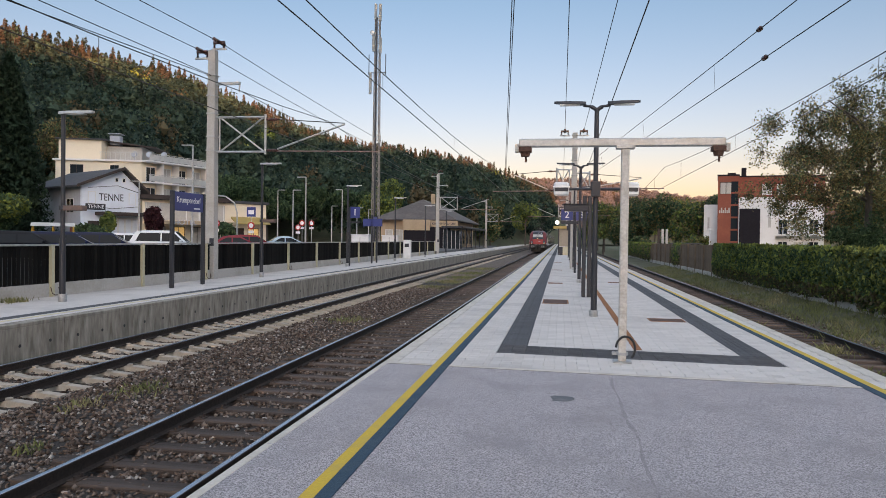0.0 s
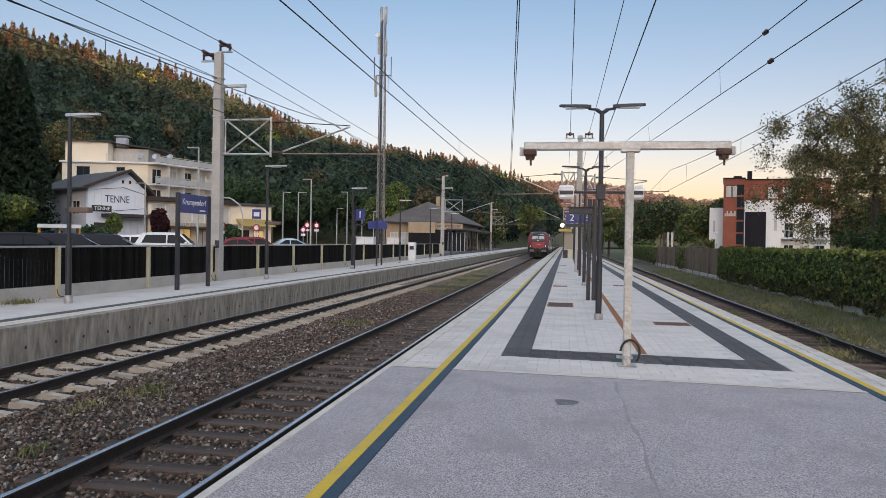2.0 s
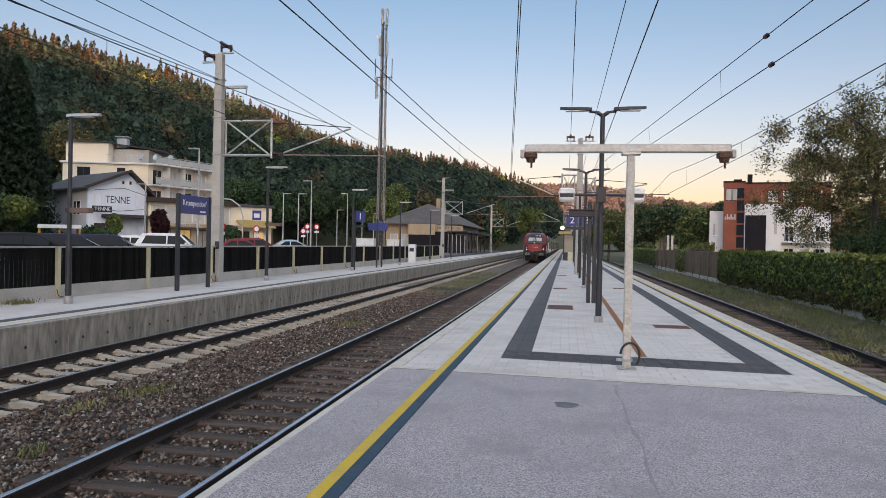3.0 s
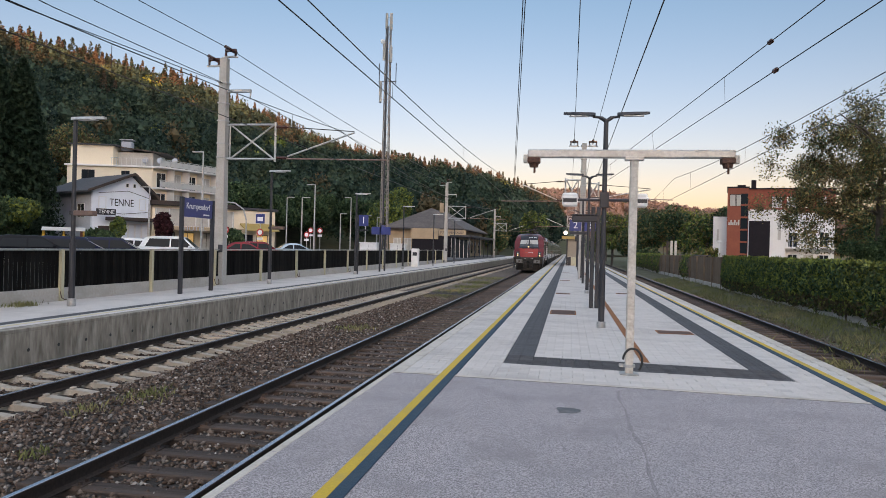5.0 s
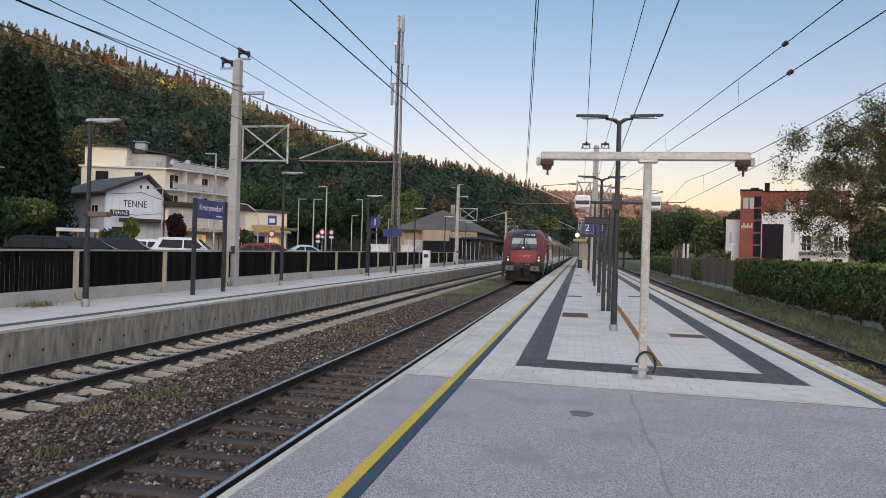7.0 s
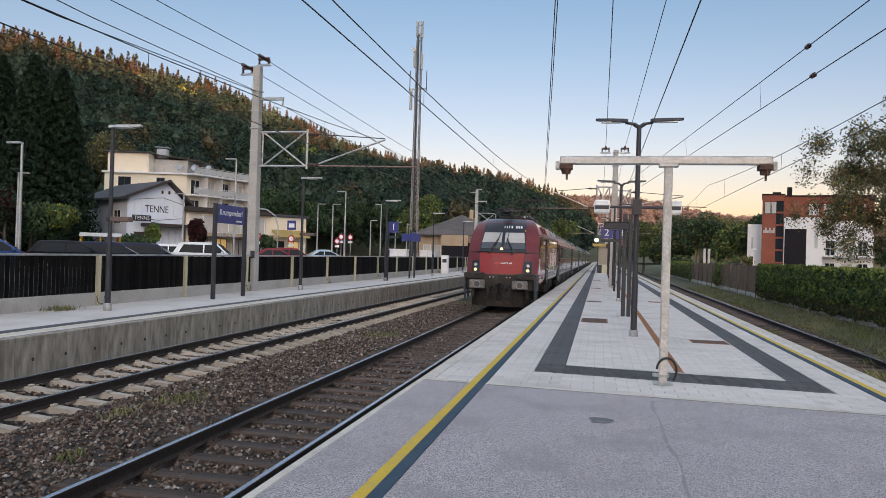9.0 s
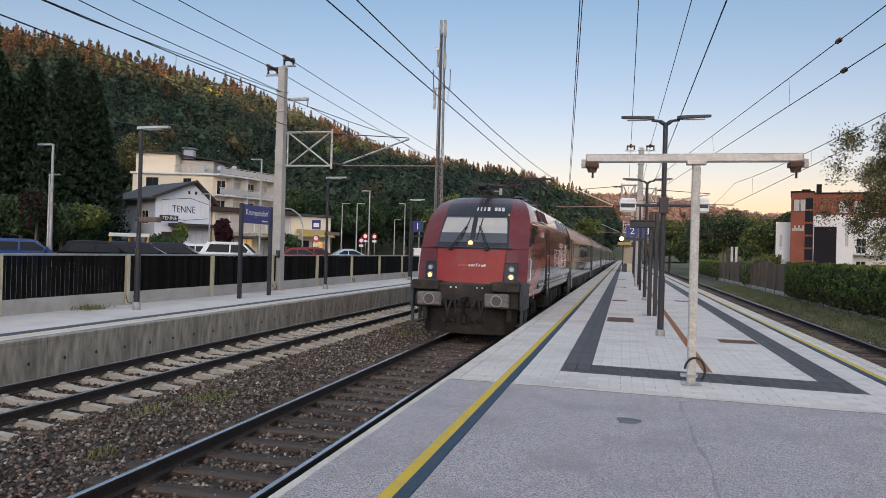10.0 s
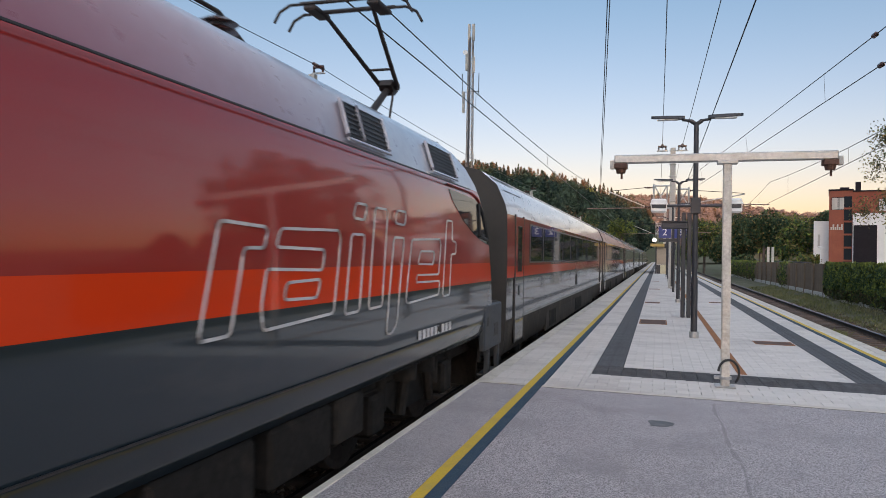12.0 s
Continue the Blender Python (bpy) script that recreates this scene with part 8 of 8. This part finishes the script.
def spruce(at, h, rad, n, label, seed):
    t = thing("spruce", label, "tree", spot(*at))
    r = np.random.default_rng(seed)
    part("trunk", Solid().tube((0, 0, -0.3), (0, 0, h * 0.97), 0.3, 0.03, n=9), BARK, t)
    inner = Solid()
    for k in range(9):
        inner.tube((0, 0, h * (0.06 + 0.1 * k)), (0, 0, h * (0.2 + 0.1 * k)), 0.55 * rad * (0.95 - 0.1 * k) ** 0.72, 0.2 * rad * (0.95 - 0.1 * k), n=11)
    part("inner_crown", inner, LEAF["spruce"], t)
    me = quads_mesh("crown", spruce_points(r, n, 0, 0, 0.6, h, rad, 34, 0.72), 0.21 * r.uniform(0.6, 1.3, n), [LEAF["spruce"]], None, r, 0.5)
    part("crown", me, None, t)
    return t


for k, y, h, rad, sd in ((-0.838, 62, 17.6, 4.6, 1), (-0.89, 60, 18.2, 5.2, 2), (-0.95, 63, 19.2, 5.6, 3), (-1.02, 60, 19.2, 5.8, 4), (-1.1, 64, 20, 6, 5)):
    spruce((k * y, y, 0.3), h, rad, 24000, "tall dark spruce beside the inn", sd)
for i, (k, y, h, r, kind, lb) in enumerate((
        (-0.85, 55, 5.0, 2.2, ("green", "lime"), "leafy green garden tree beside the inn"), (-0.89, 54, 5.0, 2.6, ("green", "dark"), "dense green shrub on the lawn"), (-0.91, 53, 5.2, 2.8, ("dark", "green"), "dense dark shrub on the lawn"), (-0.97, 52, 5.5, 3.0, ("dark", "green"), "dense dark shrub on the lawn"), (-1.05, 52, 6, 3, ("dark", "green"), "dense dark shrub on the lawn"),
        (-0.94, 50, 6.0, 1.6, ("purple", "dark"), "slender purple-leaved tree on the lawn"), (-0.745, 108, 20, 6.0, ("olive", "autumn", "green"), "large turning tree behind the inn"), (-0.668, 62, 3.5, 0.9, ("green", "lime"), "small clipped tree before the inn"), (-0.597, 64, 4.2, 1.0, ("purple", "purple"), "round purple-leaved tree before the hotel"),
        (-0.70, 58, 2.4, 1.4, ("dark", "green"), "round dark shrub before the inn"), (-0.49, 72, 3.0, 1.6, ("dark", "green"), "clipped dark shrub beside the hotel"), (-0.245, 130, 11.5, 5.2, ("lime", "green"), "large light green tree behind the station"), (-0.30, 150, 13, 6, ("green", "dark"), "large green tree behind the car park"), (-0.36, 140, 12, 6, ("green", "dark"), "large green tree behind the car park"), (-0.42, 130, 12, 6, ("dark", "green"), "large dark tree behind the car park"), (-0.47, 125, 13, 6, ("dark", "green"), "large dark tree behind the hotel"))):
    tree("tree", (k * y, y, 0.3), h, (r, r, h * 0.42), 0.1 + 0.0014 * y, 8000 if r > 2 else 2800, kind, lb, 40 + i, crown_z=0.55, trunk=0.12 + 0.02 * r)
for i in range(14):
    x, y = -28 + 9.5 * (i % 7) + random.uniform(-2, 2), 165 + 16 * (i // 7) + random.uniform(-4, 4)
    if -10 < x < 8:
        continue
    tree("tree", (x, y + 40, -0.5), random.uniform(11, 15), (5, 5, 6), 0.42, 3000, ("green", "dark", "green", "olive") if i % 3 else ("lime", "green"), "leafy tree beyond the platform's end", 80 + i)
for i, (x, y, h) in enumerate(((8.5, 150, 12.5), (13, 140, 11.5), (18, 135, 12.5), (22.5, 130, 11.5), (27, 128, 12), (16, 165, 14), (24, 160, 13.5), (11, 190, 13), (31, 140, 12), (36, 132, 12), (42, 138, 13), (48, 132, 12.5), (54, 136, 13.5), (60, 130, 13), (67, 134, 14), (75, 130, 14), (84, 134, 14), (93, 130, 14), (20, 112, 5), (14, 105, 4.5), (11.8, 118, 5))):
    tree("tree", (x, y, -1.2), h - 1.2, (4.6, 4.6, 5.6) if h > 8 else (2.2, 2.2, 2.2), 0.26, 6500, ("dark", "green", "green", "wood", "olive") if i % 3 else ("green", "green", "lime", "olive"), "green tree behind the wooden fence", 120 + i)
tree("tree", (14.2, 37, -1.2), 11.7, (6.2, 4.8, 6.4), 0.06, 56000, ("olive", "green", "olive", "autumn"), "large spreading tree with thinning reddish leaves behind the hedge wall", 7, lumps=130, trunk=0.22, hollow=0.0, size=0.29)
tree("tree", (18.4, 40, -1.2), 12.0, (5.0, 4.6, 6.4), 0.062, 40000, ("lime", "olive", "olive"), "large leafy tree behind the hedge wall", 8, lumps=110, trunk=0.22, hollow=0.0, size=0.32)
tree("tree", (14.0, 35.5, -1.2), 4.6, (2.3, 1.6, 2.2), 0.06, 9000, ("dark", "green"), "dense dark bush behind the hedge wall", 9, lumps=40, trunk=0.1, hollow=0.2, size=0.5)

# ---- the wall along the siding ----
wall_e = thing("boundary_wall", "brown plank fence on a pale concrete base along the siding", "wall", kind="structure")
plank = Solid().box(-0.02, 0, -0.35, 0.02, 0.19, 1.5, 0.005).mesh("plank", W["plank"])
pl_post = Solid().box(-0.09, -0.06, -0.9, 0.06, 0.06, 1.52, 0.01).mesh("wall_post", W["plank"])
for i in range(30):
    y0 = 16 + 3.2 * i
    part("base_block", Solid().box(10.06, y0 + 0.02, -1.25, 10.3, y0 + 3.18, -0.32, 0.02), M["concrete_pale"], wall_e)
    part("wall_post", pl_post, None, wall_e, at=spot(10.12, y0, 0))
    for k in range(16):
        if y0 > 40 or k % 1 == 0 and y0 < 40 and k % 2 == 0:
            part("plank", plank, None, wall_e, at=spot(10.16, y0 + 0.2 * k, random.uniform(-0.02, 0.02)))
part("backing", Solid().box(10.19, 16, -0.3, 10.24, 112, 1.45), W["plank"], wall_e)


def ivy(name, y0, y1, n, seed, label, zlo=-0.7):
    r = np.random.default_rng(seed)
    y = r.uniform(y0, y1, n)
    hang = np.array([zlo + 0.55 * (0.5 + 0.5 * noise.noise((v * 0.45, 3.1, 0))) + 0.9 * max(0.0, noise.noise((v * 1.7, 9.0, 0))) for v in y])
    t = r.random(n) ** 0.8
    z = 1.46 - t * (1.46 - hang)
    x = 10.02 - 0.16 * r.random(n) - (0.12 + 0.1 * np.sin(1.9 * y + 3 * t) * np.cos(0.8 * y)) * np.sin(np.pi * np.clip(t, 0, 1))
    # top leaves get mostly the lime colour, painting the cap as lit
    cap = r.random(n) < 0.3
    z = np.where(cap, 1.4 + 0.16 * r.random(n) + 0.06 * np.sin(y * 2.3), z)
    x = np.where(cap, 9.9 + 0.55 * r.random(n), x)
    me = quads_mesh(name, np.stack([x, y, z], axis=1), 0.075 * r.uniform(0.5, 1.4, n), [LEAF["green"], LEAF["dark"], LEAF["lime"], LEAF["autumn"]], np.where(cap, r.choice([0, 2, 2, 2], n), np.where((t > 0.72) & (r.random(n) < 0.55), 3, r.choice([0, 0, 2, 2, 1], n))), r, 0.5)
    return tagged(new(name, me), label, "creeper", "", "stuff")


ivy("wall_creeper", 16, 50, 38000, 21, "dense green creeper hanging over the boundary wall")
ivy("fence_creeper", 84, 112, 5000, 22, "green creeper on the far end of the fence")
ivy("fence_creeper", 64, 68, 900, 23, "small green creeper over the fence")

sheet("verge", [7.4 + 0.18 * i for i in range(16)], [8 + 0.5 * i for i in range(200)], lambda x, y: (x, y, BED - 0.06 + 0.12 * max(0, x - 8.0) + 0.05 * bump_noise(x, y, 0.8)), M["grass"], "rough grassy verge between siding and wall", category="verge")


def grass(name, spots, label, seed, tall=0.16):
    r = np.random.default_rng(seed)
    v, f = [], []
    for x, y, z in spots:
        a, h, w = r.uniform(0, 6.28), tall * r.uniform(0.4, 1.3), 0.012
        lx, ly = r.normal(0, 0.35 * h), r.normal(0, 0.35 * h)
        ca, sa = math.cos(a) * w, math.sin(a) * w
        b = len(v)
        v += [(x - ca, y - sa, z), (x + ca, y + sa, z), (x + 0.5 * ca + 0.4 * lx, y + 0.5 * sa + 0.4 * ly, z + 0.6 * h), (x + lx, y + ly, z + h)]
        f += [(b, b + 1, b + 2), (b, b + 2, b + 3)]
    me = bpy.data.meshes.new(name)
    me.from_pydata(v, [], f)
    me.materials.append(M["blade"])
    return tagged(new(name, me), label, "grass", "", "stuff")


gr = np.random.default_rng(31)
pts = [(x, y, BED - 0.07 + 0.12 * max(0, x - 8.0)) for x, y in zip(gr.uniform(7.7, 10.0, 16000), 12 + 60 * gr.random(16000) ** 1.4) if noise.noise((x * 0.9, y * 0.9, 2)) > -0.25]
grass("verge_grass", pts, "rough green and dry grass on the verge", 32, 0.17)
pts = [(cx + gr.normal(0, s), cy + gr.normal(0, s * 1.4), BED - 0.02) for cx, cy, s, n in ((5.4, 14.5, 0.22, 350), (5.2, 22, 0.25, 350), (6.0, 17.5, 0.2, 250), (7.3, 13.5, 0.25, 300), (5.6, 27, 0.3, 300), (4.8, 11.6, 0.12, 120), (6.9, 20, 0.3, 250)) for _ in range(n)]
grass("siding_weeds", pts, "tufts of green weeds between the siding's rails", 33, 0.24)
pts = [(cx + gr.normal(0, s), cy + gr.normal(0, s * 1.5), BED + 0.02) for cx, cy, s, n in ((-6.5, 10.6, 0.16, 260), (-6.7, 9.4, 0.12, 130), (-5.9, 7.4, 0.08, 50), (-6.2, 20.8, 0.3, 260), (-6.4, 36, 0.5, 500), (-6.2, 41, 0.6, 900), (-6.1, 46, 0.6, 900), (-6.2, 52, 0.7, 900), (-6.2, 60, 1.0, 900), (-6.8, 6.2, 0.15, 90), (-13.3, 16.0, 0.15, 200)) for _ in range(n)]
grass("ballast_weeds", [(x, y, z if x > -12 else 0.0) for x, y, z in pts], "small yellow-green weeds growing in the ballast", 34, 0.12)

# ---- the apartment house beyond the wall ----
ap = thing("apartment_building", "brick-red and white apartment house with dark panel and balconies", "building", spot(20.75, 112, -0.8) @ pose(0, 0, 0, 0, 0, -11.5) @ Matrix.Diagonal((0.935, 1, 1, 1)) @ spot(-20.2, -2, 0))
part("white_wing", Solid().box(20.2, 2, 0, 23.0, 12, 8.0, 0.03), W["white"], ap, "white rendered wing")
part("red_tower", Solid().box(22.2, 0, 0, 25.2, 9, 12.0, 0.03), W["red"], ap, "brick-red stair tower")
part("red_upper", Solid().box(25.2, 1.0, 8.6, 37, 12, 11.9, 0.03), W["red"], ap, "brick-red upper storey")
part("white_front", Solid().box(25.2, -0.6, 0, 30.3, 10, 8.9, 0.03), W["white"], ap, "white rendered front")
part("dark_panel", Solid().box(25.3, -0.66, 0, 28.2, -0.59, 7.3, 0.01), W["charcoal"], ap, "dark panel on the front")
part("rear_block", Solid().box(30.3, 1.2, 0, 37, 12, 8.6, 0.03), W["white"], ap)
part("roof_edge", Solid().box(22.1, -0.1, 12.0, 25.3, 9.1, 12.2, 0.02).box(25.25, 0.8, 11.9, 37.2, 12.2, 12.05, 0.02), W["charcoal"], ap)
part("chimney", Solid().box(25.6, 3, 12.05, 26.3, 4, 13.4, 0.02).box(23.6, 3, 12.2, 24.8, 5, 12.7, 0.02), W["charcoal"], ap)
for x0, w in ((22.5, 1.0), (23.3, 0.9)):
    window(ap, x0, 9.4, w, 1.7, "curtain", frame_mat=W["charcoal"], y=0.0)
lift = part("stair_glazing", Solid().box(24.1, -0.05, 0.5, 25.1, 0.0, 11.2), T["pane"], ap, "glazed strip beside the tower")
for k in range(6):
    part("landing", Solid().box(24.05, -0.12, 0.7 + 1.75 * k, 25.15, -0.05, 0.95 + 1.75 * k), W["red"], lift)
nm = Solid()
for k in range(6):
    nm.box(22.4 + 0.27 * k, -0.05, 6.7, 22.6 + 0.27 * k, 0.0, 7.1 + 0.35 * (k % 2 == 1), 0.02)
part("wall_emblem", nm, W["curtain"], ap)
window(ap, 20.7, 4.2, 0.4, 2.0, "curtain", y=2.0)
window(ap, 29.2, 4.6, 0.55, 3.2, "curtain", y=-0.6)
for z in (0.6, 3.7):
    bal = part("balcony", Solid().box(30.4, -0.4, z - 0.15, 37, 1.2, z, 0.01), W["white"], ap)
    rs = Solid().box(30.4, -0.38, z + 1.0, 37, -0.33, z + 1.05)
    for k in range(14):
        rs.box(30.4 + 0.5 * k, -0.38, z, 30.43 + 0.5 * k, -0.34, z + 1.0)
    part("balcony_rail", rs, W["steel"], bal)
    for k in range(3):
        window(ap, 30.8 + 2.1 * k, z + 0.05, 1.3, 2.1, "curtain" if k % 2 else "pane", divide=2, y=1.2)
for k in range(4):
    window(ap, 28.5 + 2.0 * k, 9.3, 1.3, 1.5, "curtain" if k != 2 else "lit", divide=2, y=1.0)
gl = thing("garden_lamp", "small white garden lamp beside the apartment house", "lamp", spot(19.9, 103, -0.8))
part("pole", Solid().tube((0, 0, 0), (0, 0, 4.3), 0.06, n=10), M["white"], gl)
part("shade", Solid().tube((0, 0, 4.2), (0, 0, 4.35), 0.35, 0.25, n=16), M["white"], gl)
shed = thing("garden_shed", "grey garden shed roof behind the wall", "shed", spot(15.5, 108, -0.8))
part("wall", Solid().box(0, 0, 0, 4, 3, 2.2, 0.02), W["charcoal"], shed)
part("roof", Solid().prism([(-0.3, 2.2), (4.3, 2.2), (4.3, 2.35), (-0.3, 2.35)], "y", -0.3, 3.3), W["roof"], shed)
bs = thing("info_column", "pale three-sided notice column behind the fence", "sign", spot(10.9, 86, -0.8))
for x in (0, 0.45, 0.9):
    part("panel", Solid().box(x, 0, 0.8, x + 0.26, 0.08, 3.9, 0.01), M["stone_post"] if x else W["brown"], bs)


# ---- what moves ----
RUN = ((0.0, 130.8), (4.8, 75.8), (7.2, 49.3), (9.0, 29.4), (10.0, 18.1), (11.0, 6.45), (12.0, -4.95))


def head_at(t):
    """Where the locomotive's buffers are along the track."""
    return float(np.interp(t, [r[0] for r in RUN], [r[1] for r in RUN]))


def motions():
    """The train runs past the island platform; its wheels roll."""
    for i, ob in enumerate([loco] + coaches):
        off = 0.0 if i == 0 else LOCO_L + 0.1 + (i - 1) * COACH_L
        walk(ob, [(t, pose(TRACK_2, y + off, RAIL + 0.004)) for t, y in RUN])
    for wheels, r in ((loco_wheels, 0.575), (coach_wheels, 0.46)):
        for w in wheels:
            y = w.location.y
            n = 240 if r < 0.5 else 180
            walk(w, [(12.0 * k / n, pose(0, y, r, math.degrees((130.8 - head_at(12.0 * k / n)) / r))) for k in range(n + 1)])


motions()
